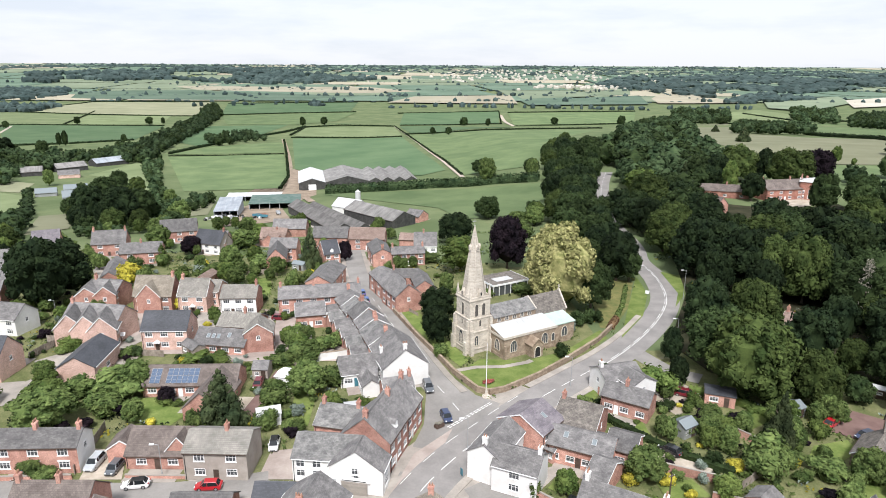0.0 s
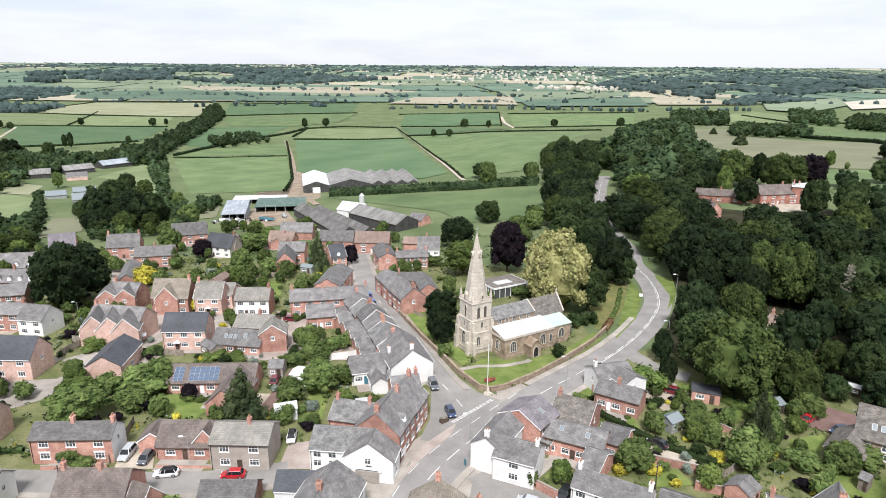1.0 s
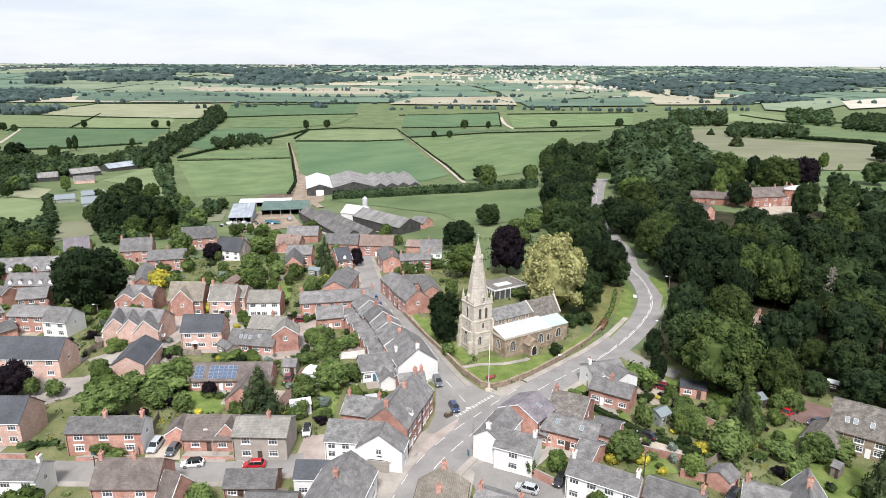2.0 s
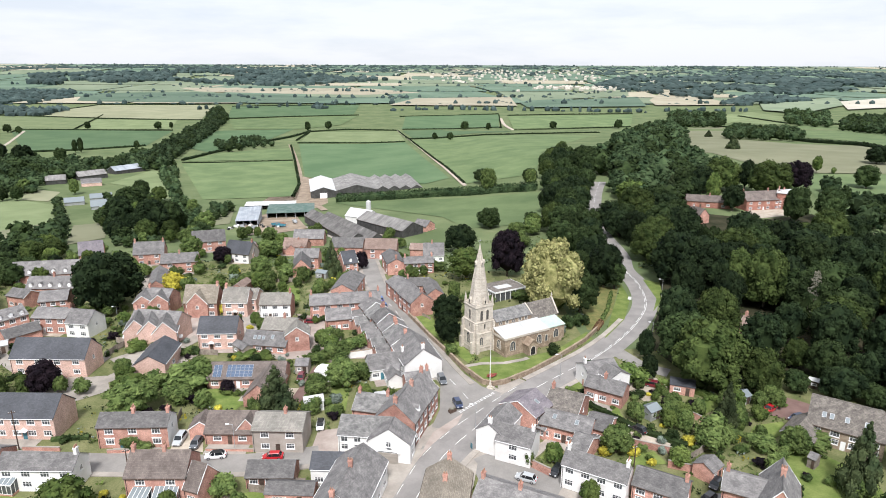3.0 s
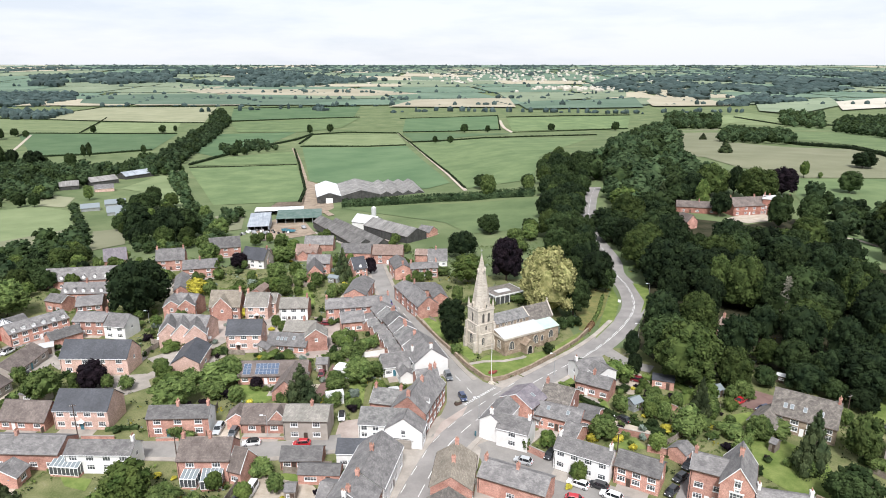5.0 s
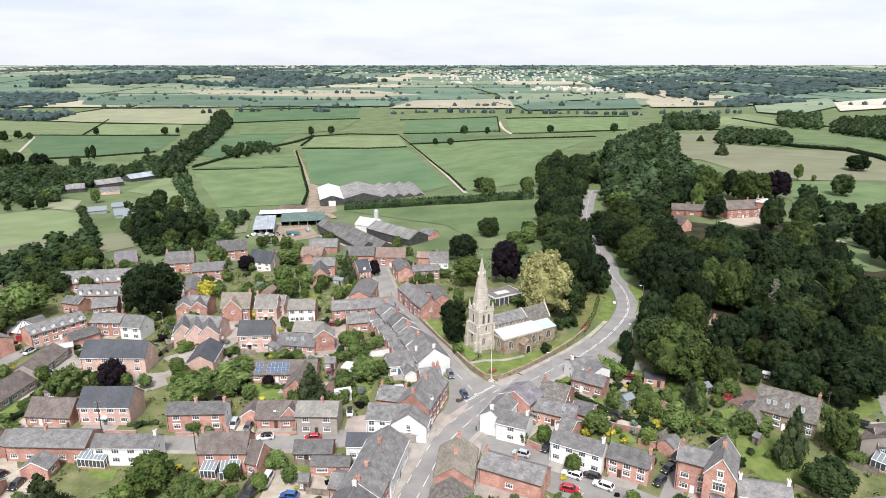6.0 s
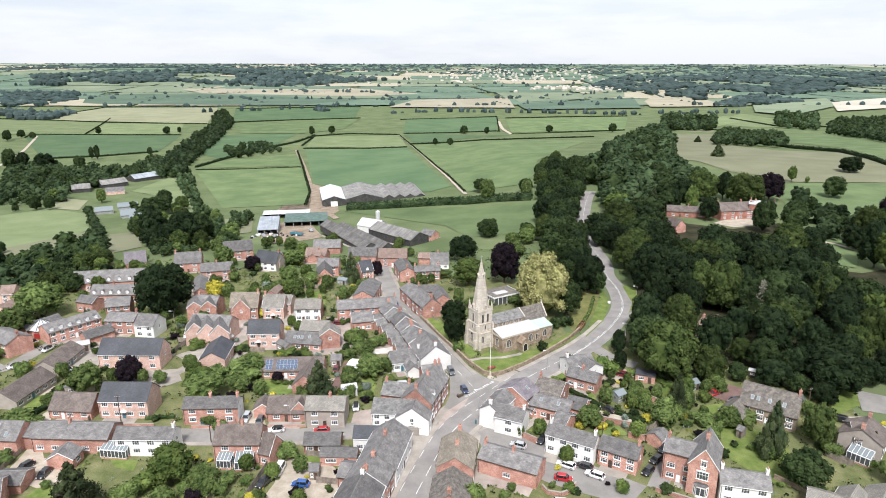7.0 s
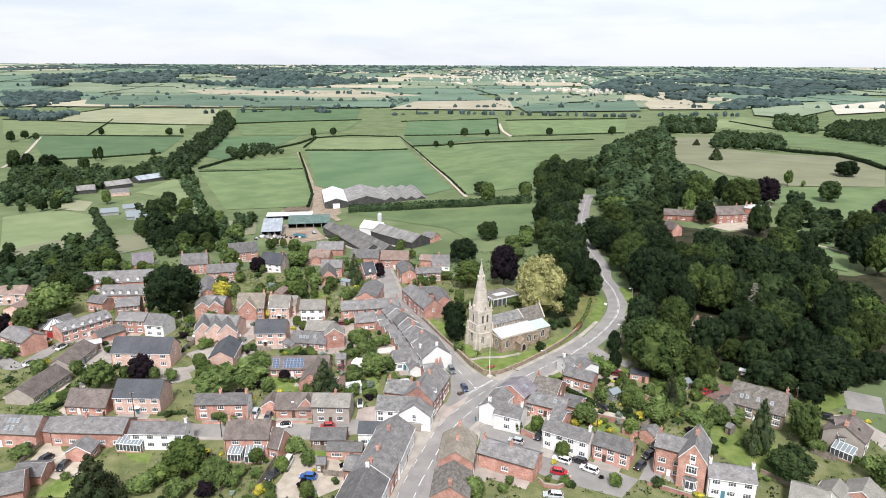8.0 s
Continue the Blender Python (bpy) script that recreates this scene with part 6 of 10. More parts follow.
# tower: three stages that step in, with strings, angle buttresses and a parapet
tower = child("tower", Shape().box(-5.7, 5.9, -0.5, 0.7, 12.3, 5.2).mesh("tower", LIMESTONE), church)
child("middle_stage", Shape().box(-5.45, 6.15, 5.2, 0.45, 12.05, 8.4).mesh("middle_stage", LIMESTONE), tower)
child("belfry_stage", Shape().box(-5.3, 6.3, 8.4, 0.3, 11.9, 12.9).mesh("belfry_stage", LIMESTONE), tower)
for z, o in ((5.1, 0.12), (8.3, -0.1), (12.7, -0.2), (1.0, 0.16)):
    stone_block("string_course", -5.7 - o, 5.9 - o, 0.7 + o, 12.3 + o, z, z + 0.25, LIMESTONE, tower)
for cx, cy, sx, sy in ((-5.7, 5.9, -1, -1), (0.7, 5.9, 1, -1), (-5.7, 12.3, -1, 1), (0.7, 12.3, 1, 1)):
    b = Shape()
    for z0, z1, d in ((-0.5, 3.2, 0.95), (3.2, 6.0, 0.62), (6.0, 8.2, 0.32)):
        wd = 0.85 if z0 < 5 else 0.7
        xa, xb = sorted((cx - sx * 0.1, cx - sx * (0.1 + wd)))
        ya, yb = sorted((cy - sy * 0.8, cy + sy * d))
        b.box(xa, ya, z0, xb, yb, z1)
        ya, yb = sorted((cy - sy * 0.1, cy - sy * (0.1 + wd)))
        xa, xb = sorted((cx - sx * 0.8, cx + sx * d))
        b.box(xa, ya, z0, xb, yb, z1)
    child("buttress", b.mesh("buttress", LIMESTONE), tower)
for cx, cy in ((-5.1, 6.5), (0.1, 6.5), (-5.1, 11.7), (0.1, 11.7)):
    p = Shape().box(cx - 0.24, cy - 0.24, 12.9, cx + 0.24, cy + 0.24, 14.3).ring(4, cx, cy, 14.3, 0.32, 16.2, 0, True, math.pi / 4)
    child("pinnacle", p.mesh("pinnacle", LIMESTONE), tower)
par = Shape().box(-5.35, 6.2, 12.95, 0.35, 6.45, 13.5).box(-5.35, 11.75, 12.95, 0.35, 12.0, 13.5).box(-5.35, 6.45, 12.95, -5.1, 11.75, 13.5).box(0.1, 6.45, 12.95, 0.35, 11.75, 13.5)
child("parapet", par.mesh("parapet", LIMESTONE), tower)
SPIRESTONE = surface("weathered_spire_stone", (0.36, 0.325, 0.275), (0.5, 0.455, 0.39), 2.2, 0.9, 0.14, 0.03, 0.3, course=(0.7, 0.32, 0.015, 0.88))
sp = Shape()
lev = [(12.9, 3.0), (16.1, 2.4), (19.4, 1.9), (22.7, 1.36), (26.0, 0.74), (29.3, 0.06)]
for (z0, r0), (z1, r1) in zip(lev, lev[1:]):
    sp.ring(8, -2.5, 9.1, z0, r0, z1, r1, True, math.pi / 8)
spire = child("spire", sp.mesh("spire", SPIRESTONE), church)
for i in range(8):
    a = math.pi / 8 + i * math.pi / 4
    rib = Shape()
    for (z0, r0), (z1, r1) in zip(lev, lev[1:]):
        rib.beam((-2.5 + r0 * math.cos(a), 9.1 + r0 * math.sin(a), z0), (-2.5 + r1 * math.cos(a), 9.1 + r1 * math.sin(a), z1), 0.1)
    child("rib", rib.mesh("rib", LIMESTONE), spire)
for k, (ang, z, r) in enumerate(((-math.pi / 2, 13.6, 2.5), (math.pi, 13.6, 2.5), (0, 13.6, 2.5), (math.pi / 2, 13.6, 2.5), (-math.pi / 2, 24.0, 1.0), (math.pi, 24.0, 1.0), (0, 24.0, 1.0))):
    big = z < 20
    w, h, d = (0.7, 1.7, 0.6) if big else (0.5, 1.2, 0.45)
    lu = Shape().face([(-w / 2, -d, 0), (w / 2, -d, 0), (w / 2, -d, h * 0.6), (0, -d, h), (-w / 2, -d, h * 0.6)])
    for sg in (-1, 1):
        q = [(sg * w / 2, -d, 0), (sg * w / 2, d, 0), (sg * w / 2, d, h * 0.6), (sg * w / 2, -d, h * 0.6)]
        lu.face(q if sg > 0 else q[::-1])
        q = [(sg * w * 0.6, -d - 0.06, h * 0.55), (sg * w * 0.6, d, h * 0.55), (0, d, h + 0.05), (0, -d - 0.06, h + 0.05)]
        lu.face(q if sg > 0 else q[::-1])
    m = pose(-2.5 + r * math.cos(ang), 9.1 + r * math.sin(ang), z, 0, 0, math.degrees(ang) + 90)
    lc = child("lucarne", lu.mesh("lucarne", LIMESTONE), spire, m)
    # Black plate on the closed face, standing for the shade inside the lucarne.
    child("opening", Shape().box(-w * 0.22, -d - 0.03, 0.15, w * 0.22, -d - 0.005, h * 0.62).mesh("opening", BLACK), lc)
vane = Shape().ring(6, -2.5, 9.1, 29.3, 0.05, 31.2, 0.03).box(-3.0, 9.07, 30.4, -2.1, 9.13, 30.55).ring(8, -2.5, 9.1, 29.25, 0.02, 29.5, 0.2)
child("weathervane", vane.mesh("weathervane", METAL), church)
LOUVRE = surface("dark_louvres", (0.07, 0.065, 0.06), (0.11, 0.1, 0.09), 0.5, 0.9, 0.1)
for ang, x, y in ((0, -2.5, 6.3), (-90, -5.3, 9.1), (180, -2.5, 11.9), (90, 0.3, 9.1)):
    for off in (-0.95, 0.95) if ang in (0,) else (0.0,):
        arch_window(tower, pose(x, y, 8.9, 0, 0, ang) @ pose(off if ang == 0 else 0, 0, 0), 0.85, 2.9, "belfry_window", LOUVRE, 1)
arch_window(tower, pose(-5.7, 9.1, 1.9, 0, 0, -90), 1.5, 3.2, "west_window", GLASS, 3)
arch_window(tower, pose(-5.45, 9.1, 6.6, 0, 0, -90), 0.5, 1.3, "slit_window", LOUVRE, 1)
arch_window(tower, pose(-2.5, 6.15, 6.4, 0, 0, 0), 0.6, 1.5, "slit_window", LOUVRE, 1)
arch_window(tower, pose(-3.6, 5.9, 2.0, 0, 0, 0), 0.9, 2.3, "tower_window", GLASS, 2)

# nave with clerestory, chancel, aisle, vestry, porch


def slopes(name, x0, x1, y0, y1, ze, zr, material, over=0.3):
    s = Shape()
    ym = (y0 + y1) / 2
    for y, sg in ((y0, -1), (y1, 1)):
        lo = (ze - over * (zr - ze) / abs(y - ym))
        a = [(x0, y + sg * over, lo + 0.15), (x1, y + sg * over, lo + 0.15), (x1, ym, zr + 0.15), (x0, ym, zr + 0.15)]
        b = [(p[0], p[1], p[2] - 0.15) for p in a]
        o = (0, 1, 2, 3) if sg < 0 else (1, 0, 3, 2)
        s.face([a[i] for i in o], [((x0, x1, x1, x0)[i], (0, 0, 4, 4)[i]) for i in o])
        s.face([b[i] for i in reversed(o)])
        for i, j in ((0, 1), (1, 2), (3, 0)):
            s.face([b[i], b[j], a[j], a[i]] if sg < 0 else [a[i], a[j], b[j], b[i]])
    return child(name, s.mesh(name, material), church)


def gabled(name, x0, x1, y0, y1, ze, zr, material):
    s = Shape().box(x0, y0, -0.5, x1, y1, ze)
    ym = (y0 + y1) / 2
    s.face([(x0, y1, ze), (x0, y0, ze), (x0, ym, zr)]).face([(x1, y0, ze), (x1, y1, ze), (x1, ym, zr)])
    return child(name, s.mesh(name, material), church)


gabled("nave", 0.72, 13.0, 5.5, 11.9, 8.0, 9.85, STONE)
slopes("nave_roof", 0.72, 13.15, 5.5, 11.9, 8.0, 9.85, MOSSSLATE)
gabled("chancel", 13.02, 22.9, 5.8, 11.8, 6.2, 9.85, STONE)
slopes("chancel_roof", 13.2, 22.65, 5.8, 11.8, 6.2, 9.85, OLDROOF)
cop = Shape()
for sg in (-1, 1):
    cop.beam((22.8, 8.8 + sg * 3.25, 6.1), (22.8, 8.8, 10.25), 0.34)
child("gable_coping", cop.mesh("gable_coping", LIMESTONE), church)
child("gable_cross", Shape().box(22.72, 8.72, 10.2, 22.88, 8.88, 11.4).box(22.72, 8.4, 10.8, 22.88, 9.2, 10.95).mesh("gable_cross", LIMESTONE), church)
nc = Shape()
for sg in (-1, 1):
    nc.beam((13.05, 8.7 + sg * 3.4, 7.95), (13.05, 8.7, 10.1), 0.3)
child("nave_coping", nc.mesh("nave_coping", LIMESTONE), church)
for i in range(5):
    arch_window(church, pose(2.3 + i * 2.2, 5.5, 6.75), 0.95, 1.0, "clerestory_window", GLASS, 2)
al = Shape()
al.face([(0, 0, -0.5), (15, 0, -0.5), (15, 0, 4.9), (0, 0, 4.9)]).face([(15, 0, -0.5), (15, 5.5, -0.5), (15, 5.5, 6.4), (15, 0, 4.9)])
al.face([(0, 5.5, -0.5), (0, 0, -0.5), (0, 0, 4.9), (0, 5.5, 6.4)])
child("aisle", al.mesh("aisle", STONE), church)
child("aisle_plinth", Shape().box(-0.12, -0.12, -0.5, 15.1, 0.0, 0.7).box(-0.12, 0.0, -0.5, 0.0, 5.5, 0.7).mesh("aisle_plinth", STONE), church)
ar = Shape()
ar.face([(-0.1, -0.1, 5.12), (15.05, -0.1, 5.12), (15.05, 5.48, 6.5), (-0.1, 5.48, 6.5)])
ar.face([(-0.1, -0.1, 4.9), (15.05, -0.1, 4.9), (15.05, -0.1, 5.12), (-0.1, -0.1, 5.12)])
ar.face([(-0.1, 5.48, 6.3), (-0.1, -0.1, 4.9), (-0.1, -0.1, 5.12), (-0.1, 5.48, 6.5)])
ar.face([(15.05, -0.1, 4.9), (15.05, 5.48, 6.3), (15.05, 5.48, 6.5), (15.05, -0.1, 5.12)])
aisle_roof = child("aisle_roof", ar.mesh("aisle_roof", LEAD), church, label="white lead-covered roof")
for i in range(1, 9):
    x = 15 * i / 9
    child("roof_seam", Shape().beam((x, -0.08, 5.14), (x, 5.45, 6.52), 0.05).mesh("roof_seam", LEAD), aisle_roof)
child("aisle_parapet", Shape().box(-0.22, -0.22, 4.75, 15.15, -0.1, 5.3).box(-0.22, -0.1, 4.75, -0.1, 5.4, 5.3).mesh("aisle_parapet", LIMESTONE), church)
for x in (2.6, 11.6):
    arch_window(church, pose(x, 0, 1.4), 1.7, 2.6, "window", GLASS, 3)
arch_window(church, pose(14.1, 0, 1.6), 0.8, 1.9, "window", GLASS, 1)
arch_window(church, pose(0, 2.7, 1.5, 0, 0, -90), 1.6, 2.5, "window", GLASS, 3)
for x in (0.15, 14.9):
    child("buttress", Shape().box(x - 0.3, -0.6, -0.5, x + 0.3, -0.01, 2.2).box(x - 0.28, -0.35, 2.2, x + 0.28, -0.01, 3.2).mesh("buttress", STONE), church)
ve = Shape()
ve.box(15.02, 1.0, -0.5, 21.4, 5.78, 4.6)
child("vestry", ve.mesh("vestry", STONE), church)
vr = Shape().face([(15.08, 0.8, 4.85), (21.6, 0.8, 4.85), (21.6, 5.78, 6.05), (15.08, 5.78, 6.05)])
vr.face([(15.08, 0.8, 4.62), (21.6, 0.8, 4.62), (21.6, 0.8, 4.85), (15.08, 0.8, 4.85)]).face([(21.6, 0.8, 4.62), (21.6, 5.78, 4.62), (21.6, 5.78, 6.05), (21.6, 0.8, 4.85)])
child("vestry_roof", vr.mesh("vestry_roof", COPPER), church, label="pale green copper roof")
arch_window(church, pose(18.4, 1.0, 1.5), 1.6, 2.4, "window", GLASS, 2)
arch_window(church, pose(21.9, 5.8, 1.8), 0.7, 2.4, "window", GLASS, 1)
arch_window(church, pose(22.9, 8.8, 2.2, 0, 0, 90), 2.2, 3.8, "east_window", GLASS, 4)
child("buttress", Shape().box(22.4, 4.9, -0.5, 23.1, 5.78, 3.4).mesh("buttress", LIMESTONE), church)
po = Shape().box(6.0, -2.6, -0.5, 9.0, -0.02, 2.9)
po.face([(6.0, -2.6, 2.9), (9.0, -2.6, 2.9), (7.5, -2.6, 4.3)])
porch = child("porch", po.mesh("porch", STONE), church)
pr = Shape()
for sg in (-1, 1):
    q = [(7.5 + sg * 1.75, -2.8, 2.85), (7.5 + sg * 1.75, -0.02, 2.85), (7.5, -0.02, 4.55), (7.5, -2.8, 4.55)]
    pr.face(q if sg > 0 else q[::-1])
    pr.beam((7.5 + sg * 1.75, -2.75, 2.85), (7.5, -2.75, 4.5), 0.26)
child("porch_roof", pr.mesh("porch_roof", STONE), porch)
# The doorway is filled with a flat black sheet.
arch_window(porch, pose(7.5, -2.6, 0.0), 1.5, 2.5, "doorway", BLACK, 1)

# flat-roofed glazed pavilion behind the church
pav = thing("pavilion", "flat-roofed glazed pavilion with pale roof and white posts", "building", at(12.0, 67.2, 28))
child("roof", Shape().box(-6.4, -4.6, 3.3, 6.4, 4.6, 3.7).mesh("roof", OLDROOF), pav)
child("roof_light", Shape().box(-3.6, -2.4, 3.71, 2.2, 0.6, 3.8).mesh("roof_light", LEAD), pav)
child("fascia", Shape().box(-6.5, -4.7, 3.2, 6.5, -4.61, 3.75).box(-6.5, -4.6, 3.2, -6.41, 4.6, 3.75).box(6.41, -4.6, 3.2, 6.5, 4.6, 3.75).mesh("fascia", WHITE), pav)
child("floor_slab", Shape().box(-6.3, -4.5, -0.6, 6.3, 4.5, 0.15).mesh("floor_slab", PAVING), pav)
child("back_wall", Shape().box(-3.0, -1.0, 0.1, 6.1, 4.4, 3.25).mesh("back_wall", RENDER), pav)
for i in range(7):
    for px, py in ((-6.2 + i * 2.06, -4.45), (-6.25, -4.45 + i * 1.48)):
        child("post", Shape().box(px - 0.08, py - 0.08, 0.15, px + 0.08, py + 0.08, 3.3).mesh("post", WHITE), pav)
for i in range(6):
    child("pane", Shape().box(-6.1 + i * 2.06, -4.42, 0.2, -4.3 + i * 2.06, -4.4, 3.2).mesh("pane", GLASS), pav)

# war memorial, flagpole, planted bed
mem = thing("war_memorial", "pale stone memorial on low steps at the churchyard corner", "memorial", at(-0.2, -0.4))
child("step", Shape().ring(8, 0, 0, 0, 0.9, 0.25, 0.9).mesh("step", LIMESTONE), mem)
child("step", Shape().ring(8, 0, 0, 0.25, 0.6, 0.5, 0.6).mesh("step", LIMESTONE), mem)
child("shaft", Shape().box(-0.25, -0.25, 0.5, 0.25, 0.25, 1.3).ring(4, 0, 0, 1.3, 0.3, 2.0, 0.16, True, math.pi / 4).mesh("shaft", LIMESTONE), mem)
flag = thing("flagpole", "tall white flagpole on the churchyard lawn", "flagpole", at(0.1, 2.6))
child("pole", Shape().ring(8, 0, 0, 0, 0.09, 10.2, 0.05).mesh("pole", WHITE), flag)
child("finial", Shape().ring(8, 0, 0, 10.2, 0.02, 10.32, 0.1).ring(8, 0, 0, 10.32, 0.1, 10.45, 0.02).mesh("finial", METAL), flag)
child("base", Shape().box(-0.3, -0.3, -0.1, 0.3, 0.3, 0.25).mesh("base", PAVING), flag)

# ---- houses ----
h = building("house", "red brick house with pale slate roof and white windows", -130.31, 126.21, 9.6)
k = block(h, -130.31, 126.21, 9.6, 12.08, 7.5, 5, 9.38, BRICK, SLATE, "ab", 2)
h = building("house", "long brick cottage with grey slate roof", -112.63, 111.67, 10.8)
k = block(h, -112.63, 111.67, 10.8, 13.94, 7.5, 4.6, 7.42, BRICK, SLATE, "m", 2)
k = block(h, -113.54, 90.51, -73.5, 19.05, 5.2, 4.2, 6.0, BRICK, SLATE, "", 2)
h = building("house", "twin-gabled red brick house with grey slate roof", -100.11, 59.37, -10.2)
k = block(h, -100.11, 59.37, -10.2, 8.41, 7.5, 5, 7.43, BRICK, SLATE, "a", 2)
k = block(h, -104.51, 56.79, -78.5, 7.67, 5.5, 5, 7.15, BRICK, SLATE, "", 2)
k = block(h, -99.37, 56.65, -81.3, 7.04, 5.5, 5, 7.38, BRICK, SLATE, "", 2)
h = building("terraced_house", "pink brick terrace of three gables with grey roof", -91.4, 34.86, -10.7)
k = block(h, -91.4, 34.86, -10.7, 14.27, 8.5, 5, 8.11, PINKBRICK, SLATE, "a", 2)
k = block(h, -96.06, 31.05, -76.3, 7.53, 6.2, 5, 8.3, PINKBRICK, SLATE, "", 2)
k = block(h, -91.88, 30.1, -74.8, 7.47, 6.2, 5, 8.3, PINKBRICK, SLATE, "", 2)
k = block(h, -87.59, 29.16, -77.3, 7.26, 6.2, 5, 8.3, PINKBRICK, SLATE, "", 2)
h = building("house", "brick house with dark slate roof", -109.19, 13.78, -3.4)
k = block(h, -109.19, 13.78, -3.4, 18.74, 8.0, 5, 8.72, PINKBRICK, DARKSLATE, "", 4)
h = building("house", "brick lodge with steep dark slate roof and gable", -84.38, 14.53, -88.2)
k = block(h, -84.38, 14.53, -88.2, 12.24, 7.5, 3.6, 5.83, PINKBRICK, DARKSLATE, "", 1)
h = building("house", "pale brick house with dark slate roof", -72.28, 28.47, -0.2)
k = block(h, -72.28, 28.47, -0.2, 10.44, 7.5, 5, 8.36, PINKBRICK, DARKSLATE, "", 3)
h = building("bungalow", "low brick bungalow with brown tiled roof", -59.03, 5.63, -0.4)
k = block(h, -59.03, 5.63, -0.4, 18.4, 7.5, 2.5, 5.1, BRICK, BROWNTILE, "", 5)
solar_array(h, k, -0.17, 0.45, 6, 2)
solar_array(h, k, -0.75, 0.45, 2, 2)
k = block(h, -53.4, -1.91, -94.7, 11.08, 7.0, 2.5, 5.73, BRICK, BROWNTILE, "", 1)
h = building("house", "red brick house with front gable and long lean extension", -55.58, 30.04, -9.5)
k = block(h, -55.58, 30.04, -9.5, 9.46, 7.5, 5, 7.11, BRICK, PALETILE, "m", 2)
k = block(h, -50.62, 25.24, -82.1, 5.53, 6.4, 5, 7.3, BRICK, PALETILE, "", 1)
k = block(h, -58.5, 25.31, -12.0, 12.4, 7.0, 2.5, 5.05, BRICK, SLATE, "", 4)
skylight(h, k, -0.5, 0.5)
skylight(h, k, -0.3, 0.5)
skylight(h, k, -0.1, 0.5)
skylight(h, k, 0.3, 0.6)
h = building("terraced_house", "long red brick terrace with slate roof", -40.25, 51.73, 8.2)
k = block(h, -40.25, 51.73, 8.2, 21.83, 7.5, 5, 7.23, BRICK, SLATE, "abm", 6)
h = building("outbuilding", "red brick outbuilding with slate roof", -41.33, 40.95, 11.3)
k = block(h, -41.33, 40.95, 11.3, 7.41, 7.5, 3.6, 5.79, BRICK, SLATE, "", 2)
h = building("house", "brick house with white bays and slate roof", -61.62, 52.08, 0.1)
k = block(h, -61.62, 52.08, 0.1, 9.41, 7.5, 5, 7.4, BRICK, PALETILE, "b", 3, face=WHITEWASH)
h = building("house", "pink brick house with small front gable", -74.41, 54.55, -3.5)
k = block(h, -74.41, 54.55, -3.5, 7.8, 7.5, 5, 8.78, PINKBRICK, PALETILE, "a", 2)
k = block(h, -70.31, 59.13, -3.7, 3.0, 7.5, 4.5, 6.74, PINKBRICK, PALETILE, "", 1)
h = building("house", "brick house with wide front gable and tiled roof", -85.27, 55.12, -2.7)
k = block(h, -85.27, 55.12, -2.7, 10.4, 7.5, 5, 9.6, BRICK, TANTILE, "b", 3)
k = block(h, -85.9, 54.4, -92.7, 7.8, 6.4, 5, 8.6, BRICK, TANTILE, "", 2)
h = building("house", "red brick house with slate roof beside trees", -113.74, 152.1, 16.1)
k = block(h, -113.74, 152.1, 16.1, 14.36, 7.5, 5, 9.33, BRICK, SLATE, "", 3)
h = building("house", "brick house with two white dormers", -91.72, 129.56, -8.7)
k = block(h, -91.72, 129.56, -8.7, 10.56, 7.5, 4.6, 8.41, PINKBRICK, SLATE, "", 2, dormers=2)
h = building("house", "red brick house with forward wing and slate roof", -61.99, 113.98, -2.3)
k = block(h, -61.99, 113.98, -2.3, 9.75, 7.5, 5, 7.76, BRICK, SLATE, "", 2)
k = block(h, -62.54, 102.63, -81.8, 11.91, 6.5, 5, 8.39, BRICK, SLATE, "", 1)
h = building("barn", "long brick barn with grey roof", -68.42, 159.4, -2.4)
k = block(h, -68.42, 159.4, -2.4, 14.33, 7.5, 4, 7.39, BRICK, SLATE, "", 0)
h = building("house", "brick house with reddish tiled roof", -70.51, 140.78, -11.4)
k = block(h, -70.51, 140.78, -11.4, 8.78, 7.5, 4, 5.88, BRICK, TILEROOF, "m", 2)
h = building("barn", "long brick farm range with slate roof", -47.67, 135.88, -5.9)
k = block(h, -47.67, 135.88, -5.9, 14.02, 7.5, 4, 7.49, BRICK, SLATE, "", 0)
h = building("barn", "brick barn with red tiled roof closing the street", -32.46, 127.31, -5.0)
k = block(h, -32.46, 127.31, -5.0, 13.71, 7.5, 4.6, 8.14, BRICK, TILEROOF, "", 2)
h = building("house", "red brick house with gable to the street", -26.79, 104.04, -78.3)
k = block(h, -26.79, 104.04, -78.3, 14.58, 6.68, 5, 6.8, BRICK, SLATE, "b", 2)
h = building("terraced_house", "red brick row with slate roof", -16.81, 99.85, 6.6)
k = block(h, -16.81, 99.85, 6.6, 11.47, 5.37, 4.6, 6.4, BRICK, SLATE, "ab", 4)
h = building("house", "white cottage under a big grey roof", -10.18, 119.25, -1.6)
k = block(h, -10.18, 119.25, -1.6, 8.55, 7.5, 3, 7.25, WHITEWASH, SLATE, "m", 3)
h = building("barn", "small red brick farm barn", -17.01, 128.07, -9.3)
k = block(h, -17.01, 128.07, -9.3, 5.62, 6.6, 3.5, 5.3, BRICK, TILEROOF, "", 0)
h = building("house", "red brick street house with slate roof and end gable", -18.12, 53.34, -66.3)
k = block(h, -18.12, 53.34, -66.3, 10.57, 7.5, 5, 7.97, BRICK, SLATE, "b", 3)
h = building("house", "red brick street house with slate roof", -22.47, 65.93, -68.8)
k = block(h, -22.47, 65.93, -68.8, 11.87, 7.5, 5, 6.82, BRICK, SLATE, "a", 2)
